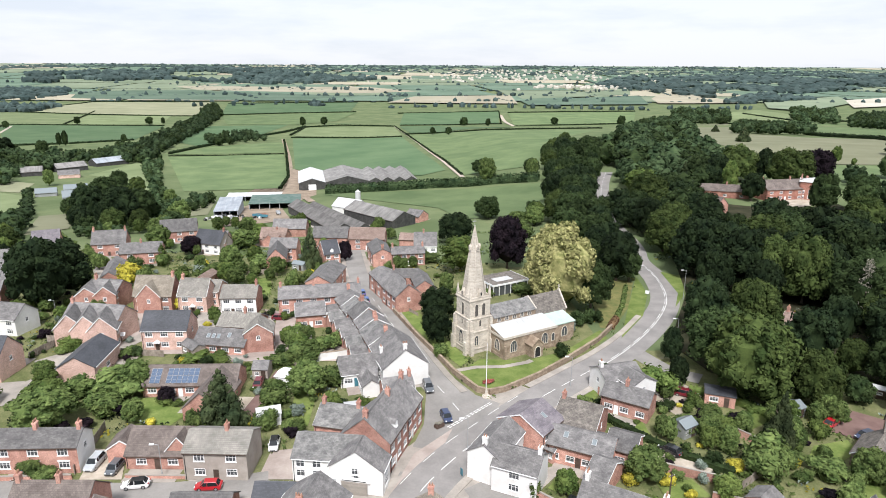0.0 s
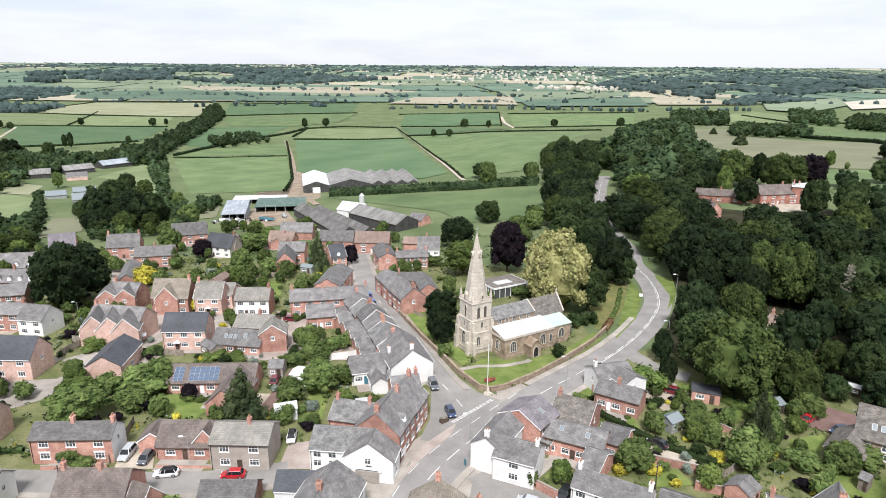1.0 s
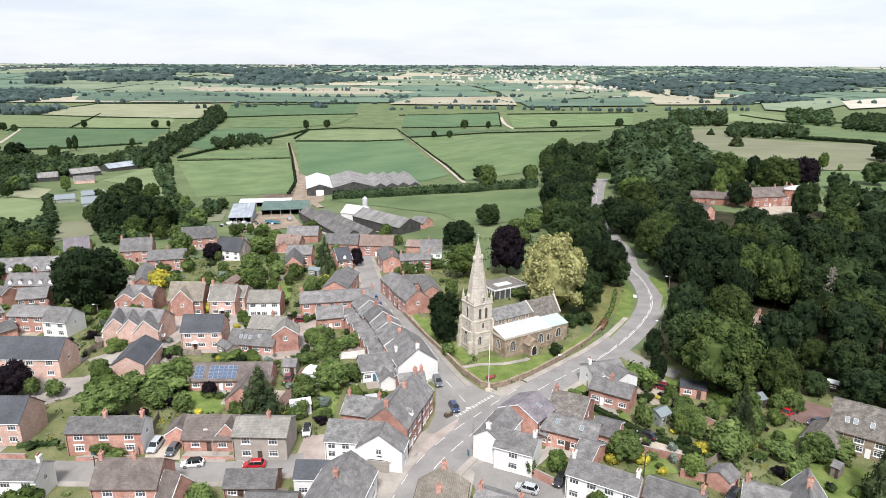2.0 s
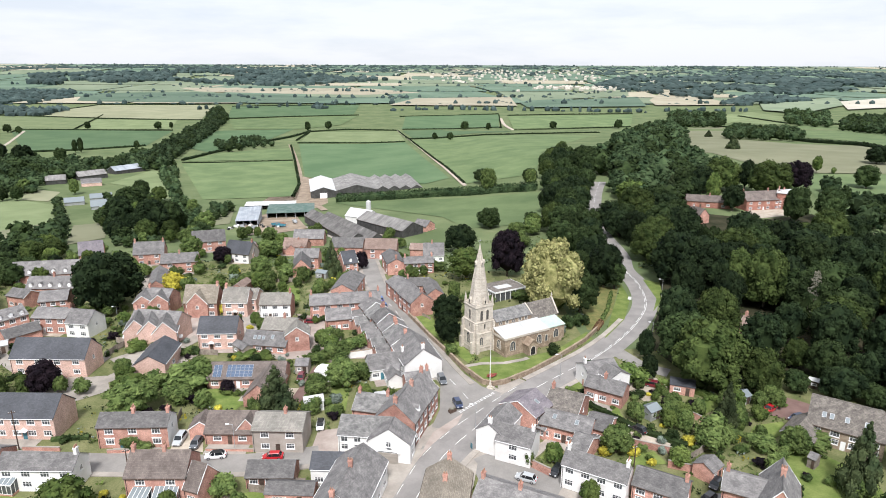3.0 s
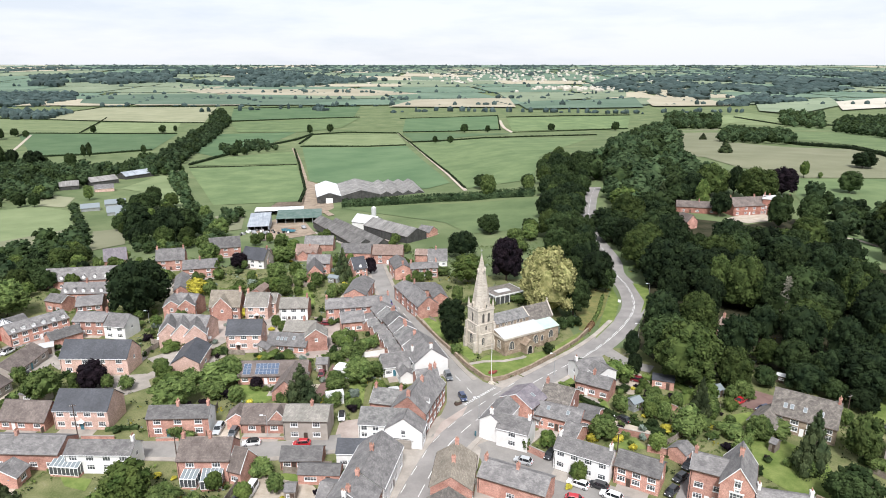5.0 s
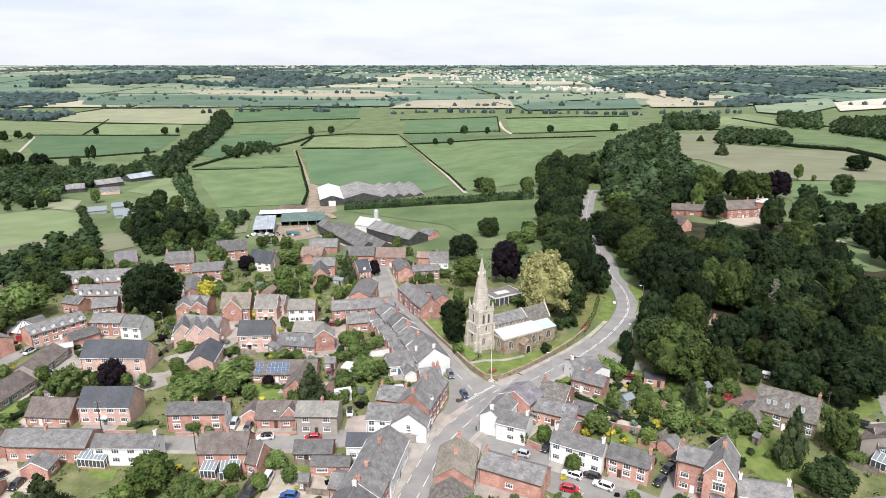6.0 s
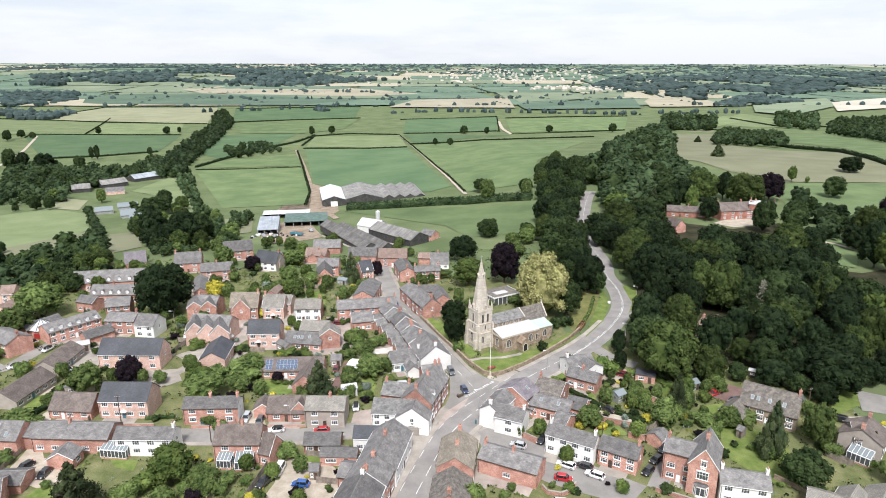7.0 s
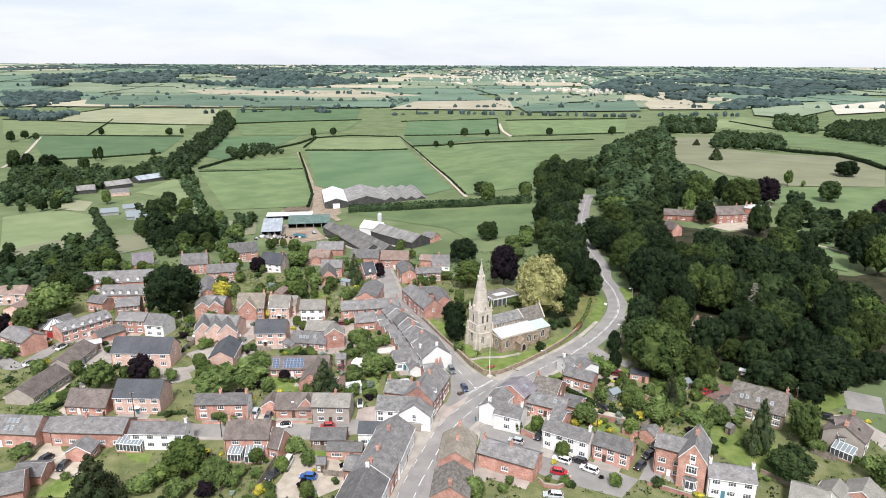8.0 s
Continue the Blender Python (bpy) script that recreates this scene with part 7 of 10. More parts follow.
h = building("house", "brick back range with slate roof", -17.39, 70.21, 0.8)
k = block(h, -17.39, 70.21, 0.8, 7.53, 5.57, 4.4, 6.2, BRICK, SLATE, "a", 3)
k = block(h, -12.35, 64.97, -81.1, 12.0, 5.2, 4.4, 6.2, BRICK, SLATE, "", 2)
h = building("house", "white-walled house with dark slate roof", -92.49, 128.24, -21.2)
k = block(h, -92.49, 128.24, -21.2, 11.89, 8.0, 4.4, 8.87, RENDER, DARKSLATE, "b", 3, face=WHITEWASH)
h = building("outbuilding", "brick stable range with two small gables", -71.41, 141.32, -11.4)
k = block(h, -71.41, 141.32, -11.4, 10.9, 7.0, 3, 6.93, BRICK, TILEROOF, "", 0)
k = block(h, -74.01, 141.2, -80.2, 9.34, 4.5, 3, 5, BRICK, TILEROOF, "", 0)
k = block(h, -69.08, 140.24, -81.1, 9.19, 4.5, 3, 5, BRICK, TILEROOF, "", 0)
h = building("house", "brick house with gable to the yard and slate roof", -41.32, 71.97, -98.0)
k = block(h, -41.32, 71.97, -98.0, 16.55, 8.0, 4.6, 6.73, BRICK, SLATE, "a", 2)
h = building("house", "brick house with dark slate roof and white dormer", -44.72, 104.68, 24.2)
k = block(h, -44.72, 104.68, 24.2, 5.68, 8.0, 4.4, 8.37, BRICK, DARKSLATE, "", 2, dormers=1)
STREET_ROW = ((-31.0, 44.2, -67, 5.6, 7.2, 5.0, 7.4, SLATE, "a", "red brick terraced house with mottled slate roof"), (-28.8, 38.9, -67, 5.4, 7.6, 4.6, 6.8, MOSSSLATE, "b", "low brick terraced house with lichened slate roof"), (-26.6, 33.6, -68, 5.4, 7.2, 5.1, 7.7, SLATE, "a", "taller brick terraced house with slate roof"), (-24.6, 28.2, -70, 5.4, 7.4, 4.7, 7.0, SLATE, "b", "brick terraced house with patched slate roof"), (-22.8, 22.8, -72, 5.2, 7.6, 4.4, 6.6, MOSSSLATE, "a", "low brick terraced house beside the inn"), (-21.3, 17.9, -73, 4.4, 8.0, 4.9, 7.3, SLATE, "b", "red brick end house joining the inn"))
for sx, sy, turn, long, wide, eaves, top, roof, stacks, label in STREET_ROW:
    h = building("terraced_house", label, sx, sy, turn)
    k = block(h, sx, sy, turn, long, wide, eaves, top, BRICK, roof, stacks, 2)
    k = block(h, sx - 5.2, sy - 2.0, turn + 90, 4.4, 3.4, 3.0, 4.5, BRICK, roof, "", 1)
h = building("public_house", "white rendered inn with dark slate roof and chimney", -18.12, 11.1, -73.7)
k = block(h, -18.12, 11.1, -73.7, 13.51, 9.6, 4.6, 8.2, WHITEWASH, SLATE, "b", 3)
k = block(h, -25.6, 8.3, 14, 9.5, 6.2, 3.0, 5.6, WHITEWASH, SLATE, "b", 3)
k = block(h, -23.6, 2.6, -75, 5.0, 3.6, 2.6, 3.9, WHITEWASH, SLATE, "", 1)
h = building("house", "brick back wing with slate roof", -17.87, -2.91, 14.5)
k = block(h, -17.87, -2.91, 14.5, 5.78, 5.2, 4.2, 6.0, BRICK, SLATE, "b", 2)
h = building("shop", "red brick corner terrace with slate roof and dormer", -21.1, -19.3, 70.6)
k = block(h, -21.1, -19.3, 70.6, 8.4, 8.6, 5.6, 9.3, BRICK, SLATE, "a", 3, dormers=1)
k = block(h, -18.0, -12.0, 70.6, 7.6, 7.6, 5.3, 8.9, BRICK, SLATE, "ab", 3)
h = building("cottage", "brick cottage with mottled slate roof", -27.25, -13.36, -15.7)
k = block(h, -27.25, -13.36, -15.7, 7.39, 7.5, 4, 6.1, BRICK, MOSSSLATE, "ab", 3)
h = building("shop", "white rendered shop with slate roof and front gable", -28.06, -22.91, -8.3)
k = block(h, -28.06, -22.91, -8.3, 10.51, 7.5, 4.2, 6.39, WHITEWASH, MOSSSLATE, "", 4)
white_shop = h
k = block(h, -23.01, -27.4, -102.7, 4.35, 8.5, 4.4, 7.4, WHITEWASH, SLATE, "", 1)
h = building("cottage", "red brick cottage with white end gable and slate roof", -75.38, -19.92, -0.4)
k = block(h, -75.38, -19.92, -0.4, 14.03, 5.2, 4.8, 6.6, BRICK, SLATE, "mb", 3, end=WHITEWASH, lintel=True)
h = building("bungalow", "brick bungalow with brown tiled roof", -56.07, -18.38, -3.0)
k = block(h, -56.07, -18.38, -3.0, 10.27, 7.5, 2.6, 5.56, BRICK, BROWNTILE, "", 2)
k = block(h, -62.85, -17.65, -87.7, 4.8, 4.6, 2.6, 4.17, BRICK, BROWNTILE, "", 1)
k = block(h, -52.7, -20.33, -94.7, 3.0, 5.0, 2.6, 5.7, BRICK, BROWNTILE, "", 1)
h = building("house", "rendered house with pale concrete tiled roof", -45.62, -21.69, -4.0)
k = block(h, -45.62, -21.69, -4.0, 10.12, 7.41, 5, 6.8, RENDER, PALETILE, "m", 2)
h = building("house", "brick house with brown roof and two glazed conservatories", -64.2, -35.84, -2.2)
k = block(h, -64.2, -35.84, -2.2, 10.72, 7.5, 5, 7.99, BRICK, BROWNTILE, "am", 2)
k = block(h, -56.68, -38.22, -22.4, 3.0, 6.0, 3.2, 6.92, BRICK, BROWNTILE, "", 1)
h = building("bungalow", "low brick outbuilding with slate roof", -45.03, -34.07, -2.2)
k = block(h, -45.03, -34.07, -2.2, 8.7, 5.2, 2.4, 4.2, BRICK, SLATE, "", 3)
h = building("terraced_house", "long brick terrace with slate roof and archway", -124.09, -29.59, -6.5)
k = block(h, -124.09, -29.59, -6.5, 14.34, 7.5, 4.0, 6.89, BRICK, SLATE, "", 3)
skylight(h, k, -0.5, 0.3)
skylight(h, k, -0.1, 0.3)
skylight(h, k, 0.1, 0.3)
skylight(h, k, 0.6, 0.3)
skylight(h, k, 0.05, 0.7)
skylight(h, k, 0.2, 0.7)
skylight(h, k, -0.1, 0.7)
k = block(h, -116.42, -28.62, -6.7, 3.47, 6.43, 3.6, 5.4, BRICK, SLATE, "", 0)
k = block(h, -104.99, -30.02, -4.7, 18.55, 7.5, 4.0, 5.98, BRICK, SLATE, "m", 5)
h = building("house", "brick annexe with steep slate roof", -104.28, -37.98, -92.3)
k = block(h, -104.28, -37.98, -92.3, 4.32, 6.0, 2.6, 4.37, BRICK, SLATE, "", 1)
h = building("house", "white rendered cottage pair with slate roof", -86.99, -33.26, -3.3)
k = block(h, -86.99, -33.26, -3.3, 14.04, 5.2, 4.6, 6.4, WHITEWASH, SLATE, "b", 4)
h = building("house", "brick house with dark slate roof and small porches", -98.91, -14.54, -3.4)
k = block(h, -98.91, -14.54, -3.4, 12.86, 8.0, 5, 8.41, PINKBRICK, DARKSLATE, "", 4)
h = building("bungalow", "brick bungalow with brown roof", -112.7, -14.59, -6.9)
k = block(h, -112.7, -14.59, -6.9, 11.57, 7.5, 2.5, 5.83, BRICK, BROWNTILE, "", 3)
h = building("bungalow", "long low bungalow with grey tiled roof", -132.79, -4.84, -100.0)
k = block(h, -132.79, -4.84, -100.0, 15.13, 9.0, 2.5, 5.1, RENDER, BROWNTILE, "", 5)
h = building("bungalow", "long low bungalow with worn grey roof", -132.68, 14.11, -92.7)
k = block(h, -132.68, 14.11, -92.7, 14.68, 8.0, 2.5, 4.8, RENDER, BROWNTILE, "", 4)
h = building("house", "red brick house with grey hipped roof", -154.73, 26.28, -31.5)
k = block(h, -154.73, 26.28, -31.5, 13.31, 8.0, 5, 6.92, BRICK, SLATE, "ab", 3)
h = building("terraced_house", "curving brick terrace with small dormers", -141.3, 38.88, 49.1)
k = block(h, -141.3, 38.88, 49.1, 17.15, 8.0, 4.6, 6.52, BRICK, SLATE, "", 6, dormers=6)
h = building("terraced_house", "brick terrace with a row of white dormers", -154.45, 98.76, 7.8)
k = block(h, -154.45, 98.76, 7.8, 29.06, 7.5, 3.6, 7.83, BRICK, SLATE, "", 7, dormers=7)
h = building("terraced_house", "brick terrace with white dormers and slate roof", -142.01, 77.57, 0.2)
k = block(h, -142.01, 77.57, 0.2, 19.43, 7.5, 4, 7.08, BRICK, SLATE, "m", 5, dormers=6)
h = building("house", "red brick house with slate roof and gables", -133.86, 60.02, 13.2)
k = block(h, -133.86, 60.02, 13.2, 8.21, 8.0, 4.8, 6.97, BRICK, SLATE, "", 3)
k = block(h, -147.5, 65.38, -20.1, 7.57, 6.0, 4, 5.68, BRICK, SLATE, "", 2)
h = building("house", "red brick house with white rendered wing", -124.42, 42.42, -5.6)
k = block(h, -124.42, 42.42, -5.6, 10.27, 7.5, 5, 6.86, BRICK, SLATE, "b", 3)
k = block(h, -114.42, 38.94, -11.7, 7.23, 7.5, 4.6, 7.44, WHITEWASH, SLATE, "", 2)
h = building("house", "house with purple slate roof among trees", -159.0, 134.88, 22.0)
k = block(h, -159.0, 134.88, 22.0, 9.5, 9.0, 3.4, 8.05, BRICK, PURPLESLATE, "", 2)
h = building("house", "brick house with tiled roof and gable", -189.67, 79.5, 5.3)
k = block(h, -189.67, 79.5, 5.3, 12.96, 7.5, 4.2, 6.71, PINKBRICK, TILEROOF, "", 2)
k = block(h, -175.45, 72.5, -92.7, 8.06, 7.0, 4, 5.68, PINKBRICK, TILEROOF, "", 1)
h = building("house", "brick chalet bungalow with tiled roof", -175.52, 60.83, -99.2)
k = block(h, -175.52, 60.83, -99.2, 8.65, 8.0, 3.6, 5.52, PINKBRICK, TILEROOF, "", 2)
h = building("outbuilding", "low garage range with slate roof", -130.26, 33.99, 49.0)
k = block(h, -130.26, 33.99, 49.0, 9.08, 5.2, 2.5, 4.3, BRICK, SLATE, "", 0)
h = building("outbuilding", "low brick range with dark roof", -154.63, 44.53, 54.5)
k = block(h, -154.63, 44.53, 54.5, 12.21, 6.0, 2.5, 3.94, BRICK, SLATE, "", 0)
h = building("house", "white rendered gabled house with slate roof", -1.2, -23.6, 58)
k = block(h, -1.2, -23.6, 58, 9.6, 5.6, 5, 6.85, WHITEWASH, SLATE, "a", 1)
k = block(h, 2.0, -28.2, -27, 7.2, 6.4, 4.6, 6.48, WHITEWASH, SLATE, "b", 1)
h = building("cottage", "brick cottage with purple slate roof", 5.7, -16.46, 47.9)
k = block(h, 5.7, -16.46, 47.9, 6.95, 9.0, 4.8, 6.96, BRICK, PURPLESLATE, "", 2)
skylight(h, k, 0.1, 0.5)
h = building("cottage", "old brick cottage with mossy dark roof", 14.96, -14.86, -30.5)
k = block(h, 14.96, -14.86, -30.5, 7.39, 9.0, 4.4, 6.72, BRICK, OLDROOF, "a", 3)
h = building("cottage", "low brick cottage with skylights in the slate roof", 13.79, -21.46, -28.1)
k = block(h, 13.79, -21.46, -28.1, 10.51, 7.0, 3.4, 5.08, BRICK, SLATE, "", 4)
skylight(h, k, -0.5, 0.6)
skylight(h, k, 0.4, 0.55)
k = block(h, 9.18, -19.75, -43.7, 3.66, 6.0, 2.4, 4.04, BRICK, SLATE, "", 3)
h = building("outbuilding", "brick outbuilding with slate roof", 15.25, -28.53, -38.4)
k = block(h, 15.25, -28.53, -38.4, 3.52, 7.0, 2.8, 4.48, BRICK, SLATE, "", 0)
h = building("outbuilding", "brick range with slate roof", 20.66, -21.66, -31.5)
k = block(h, 20.66, -21.66, -31.5, 4.86, 6.5, 3.2, 4.76, BRICK, SLATE, "", 1)
h = building("cottage", "white cottage with slate roof and gables", 26.38, 1.41, 14.1)
k = block(h, 26.38, 1.41, 14.1, 8.27, 6.5, 4.2, 5.76, WHITEWASH, SLATE, "a", 3)
k = block(h, 29.14, -2.18, -67.2, 4.8, 6.0, 4.4, 5.84, WHITEWASH, SLATE, "", 2)
h = building("cottage", "brick cottage with slate roof and white end", 26.36, -6.64, -35.1)
k = block(h, 26.36, -6.64, -35.1, 8.95, 5.56, 3.4, 5.2, BRICK, SLATE, "m", 3)
h = building("house", "long white house with dark upper windows and slate roof", 14.8, -39.37, -32.2)
k = block(h, 14.8, -39.37, -32.2, 11.79, 5.2, 5, 6.8, WHITEWASH, SLATE, "ab", 4)
h = building("house", "red brick house with slate roof", 25.26, -43.53, -33.2)
k = block(h, 25.26, -43.53, -33.2, 8.99, 6.23, 4.2, 6.0, BRICK, SLATE, "b", 3)
h = building("terraced_house", "brick terrace with slate roof and chimneys", -0.79, -46.05, -28.9)
k = block(h, -0.79, -46.05, -28.9, 13.95, 6.69, 3.9, 5.7, BRICK, SLATE, "am", 1)
h = building("house", "old brick corner house with tan rendered gable", -13.17, -45.17, -100.0)
k = block(h, -13.17, -45.17, -100.0, 11.44, 8.0, 5, 7.6, BRICK, TANTILE, "am", 2)
h = building("house", "brick corner range with red hipped roof", -15.41, -57.79, -98.7)
k = block(h, -15.41, -57.79, -98.7, 9.4, 8.0, 4.4, 7, BRICK, OLDROOF, "b", 2)
h = building("villa", "tall red brick villa with steep gable and bay window", 41.2, -52.0, 60)
k = block(h, 41.2, -52.0, 60, 9.6, 6.0, 7.4, 11.6, BRICK, SLATE, "m", 2, lintel=True)
villa_front(h, k)
k = block(h, 37.4, -48.6, -30, 7.0, 6.5, 7.2, 9.0, BRICK, SLATE, "a", 2)
h = building("house", "white rendered house with grey slate roof", 47.29, -57.2, -16.9)
k = block(h, 47.29, -57.2, -16.9, 9.87, 6.15, 5, 6.8, WHITEWASH, SLATE, "ab", 3)
h = building("house", "long stone house with skylights in a mottled roof", 70.75, -25.86, -37.4)
k = block(h, 70.75, -25.86, -37.4, 13.59, 8.5, 4.2, 8.76, STONE, OLDROOF, "b", 4)
skylight(h, k, -0.6, 0.4)
skylight(h, k, -0.4, 0.4)
skylight(h, k, 0, 0.4)
skylight(h, k, 0.5, 0.4)
k = block(h, 62.21, -25.16, -138.2, 7.9, 6.0, 2.6, 5, STONE, OLDROOF, "", 1)
h = building("house", "brown-tiled house with white gable end", 85.42, -41.15, 43.6)
k = block(h, 85.42, -41.15, 43.6, 8.03, 9.0, 4.8, 7.4, RENDER, BROWNTILE, "ab", 2)
k = block(h, 84.11, -40.13, -17.2, 3.06, 8.0, 4.8, 7.02, RENDER, BROWNTILE, "", 2)
h = building("bungalow", "low rendered bungalow with grey roof", 62.84, -62.34, -33.9)
k = block(h, 62.84, -62.34, -33.9, 7.33, 8.0, 2.5, 4.42, RENDER, PALETILE, "", 2)
k = block(h, 68.67, -61.84, -138.7, 5.64, 6.0, 2.5, 4.6, WHITEWASH, PALETILE, "", 1)
h = building("bungalow", "grey-roofed bungalow with gable", 75.04, -62.36, -136.4)
k = block(h, 75.04, -62.36, -136.4, 6.48, 7.0, 2.5, 4.8, BRICK, PALETILE, "", 1)
h = building("terraced_house", "white-fronted street terrace with slate roof", -29.63, -42.16, -103.8)
k = block(h, -29.63, -42.16, -103.8, 14.43, 9.0, 5, 8, WHITEWASH, SLATE, "m", 4)
k = block(h, -32.52, -52.15, -105.4, 5.93, 9.0, 5, 7.8, BRICK, SLATE, "ab", 2)
k = block(h, -35.01, -61.02, -103.5, 11.54, 9.0, 5, 7.8, WHITEWASH, SLATE, "a", 4)
h = building("house", "white back wing with dark slate roof", -34.4, -34.0, -4.7)
k = block(h, -34.4, -34.0, -4.7, 6.03, 5.2, 3.8, 5.6, WHITEWASH, DARKSLATE, "", 2)
h = building("outbuilding", "grey-roofed brick back building", -36.9, -47.46, -12.6)
k = block(h, -36.9, -47.46, -12.6, 4.93, 6.0, 3, 4.44, BRICK, SLATE, "", 0)
h = building("house", "brick house with worn slate roof at the garden end", -112.73, -52.86, 21.3)
k = block(h, -112.73, -52.86, 21.3, 6.48, 9.0, 4, 6.16, BRICK, SLATE, "", 2)
h = building("outbuilding", "slate-roofed brick shed by the drive", -111.55, -45.81, 1.7)
k = block(h, -111.55, -45.81, 1.7, 6.23, 6.0, 2.4, 3.84, BRICK, SLATE, "", 0)
h = building("house", "red brick house half hidden in the wood", 77.36, 24.23, -48.0)
k = block(h, 77.36, 24.23, -48.0, 5.59, 8.0, 5, 6.92, BRICK, TILEROOF, "a", 2)
h = building("barn", "many-span farm barn with grey corrugated roofs and white end bay", -64.9, 349.0, 10)
for off, span, eaves, top, roof in ((0, 18, 4.6, 7.6, PALEROOF), (24, 30, 4.6, 8.6, CORRUGATED), (43.3, 8.5, 4.6, 6.9, CORRUGATED), (51.8, 8.5, 4.6, 6.9, CORRUGATED), (60.3, 8.5, 4.6, 6.9, CORRUGATED), (68.8, 8.5, 4.6, 6.9, CORRUGATED)):
    k = block(h, -88.5 + off * 0.985, 345.6 + off * 0.174, 100, 52, span, eaves, top, DARKSHEET, roof, "", 0)
child("barn_door", Shape().box(-2.6, -0.25, 0, 2.6, -0.05, 4.0).mesh("barn_door", WHITE), h, h.matrix_basis.inverted() @ pose(-84.0, 320.0, land(-84, 320), 0, 0, 10))
h = building("barn", "white farm barn with pale roof", -47.77, 212.77, -32.1)
k = block(h, -47.77, 212.77, -32.1, 15.17, 11.0, 4.5, 7.95, WHITEWASH, LEAD, "", 0)
h = building("barn", "large cattle shed with cement sheet roof", -31.26, 182.4, -47.0)
k = block(h, -31.26, 182.4, -47.0, 35.82, 14.0, 4.8, 8.11, DARKSHEET, CORRUGATED, "", 0)
h = building("barn", "long farm range with grey roof", -60.53, 188.7, -61.2)
k = block(h, -60.53, 188.7, -61.2, 62.3, 10.0, 3.5, 6.4, DARKSHEET, DARKCORRUGATED, "", 0)
k = block(h, -50.89, 182.67, -58.2, 56.01, 11.0, 3.5, 7.0, DARKSHEET, DARKCORRUGATED, "", 0)


def lean_shed(x, y, rz, long, deep, low, high, roof, label, bays):
    """An open-fronted shed: posts, back and end walls of sheeting, one sloping roof."""
    h = thing("barn", label, "building", at(x, y, rz))
    hl, hd = long / 2, deep / 2
    for i in range(bays + 1):
        px = -hl + 0.2 + (long - 0.4) * i / bays
        child("post", Shape().box(px - 0.15, -hd + 0.1, -0.3, px + 0.15, -hd + 0.4, low).mesh("post", METAL), h)
    child("back_wall", Shape().box(-hl, hd - 0.15, -0.5, hl, hd, high - 0.05).mesh("back_wall", DARKSHEET), h)
    for sx in (-hl, hl - 0.15):
        w = Shape()
        a, b = sx, sx + 0.15
        lo = [(a, -hd, -0.5), (b, -hd, -0.5), (b, hd - 0.15, -0.5), (a, hd - 0.15, -0.5)]
        hi = [(a, -hd, low - 0.05), (b, -hd, low - 0.05), (b, hd - 0.15, high - 0.06), (a, hd - 0.15, high - 0.06)]
        for q in range(4):
            w.face([lo[q], lo[(q + 1) % 4], hi[(q + 1) % 4], hi[q]])
        child("end_wall", w.mesh("end_wall", PALESHEET), h)
    r, t = Shape(), 0.14
    top = [(-hl - 0.3, -hd - 0.4, low + t), (hl + 0.3, -hd - 0.4, low + t), (hl + 0.3, hd + 0.2, high + t), (-hl - 0.3, hd + 0.2, high + t)]
    bot = [(a, b, c - t) for a, b, c in top]
    r.face(top).face(bot[::-1])
    for q in range(4):
        r.face([bot[q], bot[(q + 1) % 4], top[(q + 1) % 4], top[q]])
    child("roof", r.mesh("roof", roof), h)
    return h


lean_shed(-114.5, 228.0, 8, 12, 26, 4.2, 6.6, PALESHEET, "open-fronted sheet-metal farm shed with pale patched roof", 3)
lean_shed(-95.0, 254.0, 8, 28, 22, 4.0, 4.8, NETTING, "low open shed under green netting", 5)
lean_shed(-113.0, 279.0, 5, 32, 9, 3.2, 3.9, PALEROOF, "long low white-roofed farm shed", 6)
h = building("barn", "brick farm shed by the yard", -13.29, 182.15, -36.3)
k = block(h, -13.29, 182.15, -36.3, 8.02, 8.0, 3, 5.43, BRICK, SLATE, "", 0)
h = building("barn", "dark timber barn with grey roof", -316.76, 401.66, 24.6)
k = block(h, -316.76, 401.66, 24.6, 14.71, 14.0, 3.5, 6.86, DARKSHEET, CORRUGATED, "", 0)
h = building("barn", "dark timber barn with grey roof", -302.61, 430.1, 46.7)
k = block(h, -302.61, 430.1, 46.7, 23.8, 14.0, 3.5, 6.86, DARKSHEET, CORRUGATED, "", 0)
h = building("barn", "dark timber barn with pale roof", -288.22, 469.34, 53.5)
k = block(h, -288.22, 469.34, 53.5, 29.28, 14.0, 3.5, 6.86, DARKSHEET, PALESHEET, "", 0)
h = building("outbuilding", "small brick farm building", -280.96, 387.49, 23.1)
k = block(h, -280.96, 387.49, 23.1, 14.71, 7.0, 3, 5.97, PINKBRICK, SLATE, "", 0)
h = building("greenhouse", "row of old greenhouses in scrub", -225.81, 283.32, 24.8)
k = block(h, -225.81, 283.32, 24.8, 10.37, 7.0, 2.4, 6.0, METAL, ROOFGLASS, "", 0)
h = building("greenhouse", "old glass greenhouse with pale frame in scrub", -250.8, 300.4, 24)
k = block(h, -250.8, 300.4, 24, 12.0, 7.0, 2.4, 5.0, METAL, ROOFGLASS, "", 0)
h = building("greenhouse", "old glass greenhouse with pale frame in scrub", -241.4, 318.7, 24)
k = block(h, -241.4, 318.7, 24, 14.0, 7.0, 2.4, 5.0, METAL, ROOFGLASS, "", 0)
h = building("greenhouse", "old glass greenhouse with pale frame in scrub", -214.7, 272.8, 24)
k = block(h, -214.7, 272.8, 24, 11.0, 7.0, 2.4, 5.0, METAL, ROOFGLASS, "", 0)
h = building("manor", "red brick manor with chimneys among trees", 171.89, 195.11, 8.9)
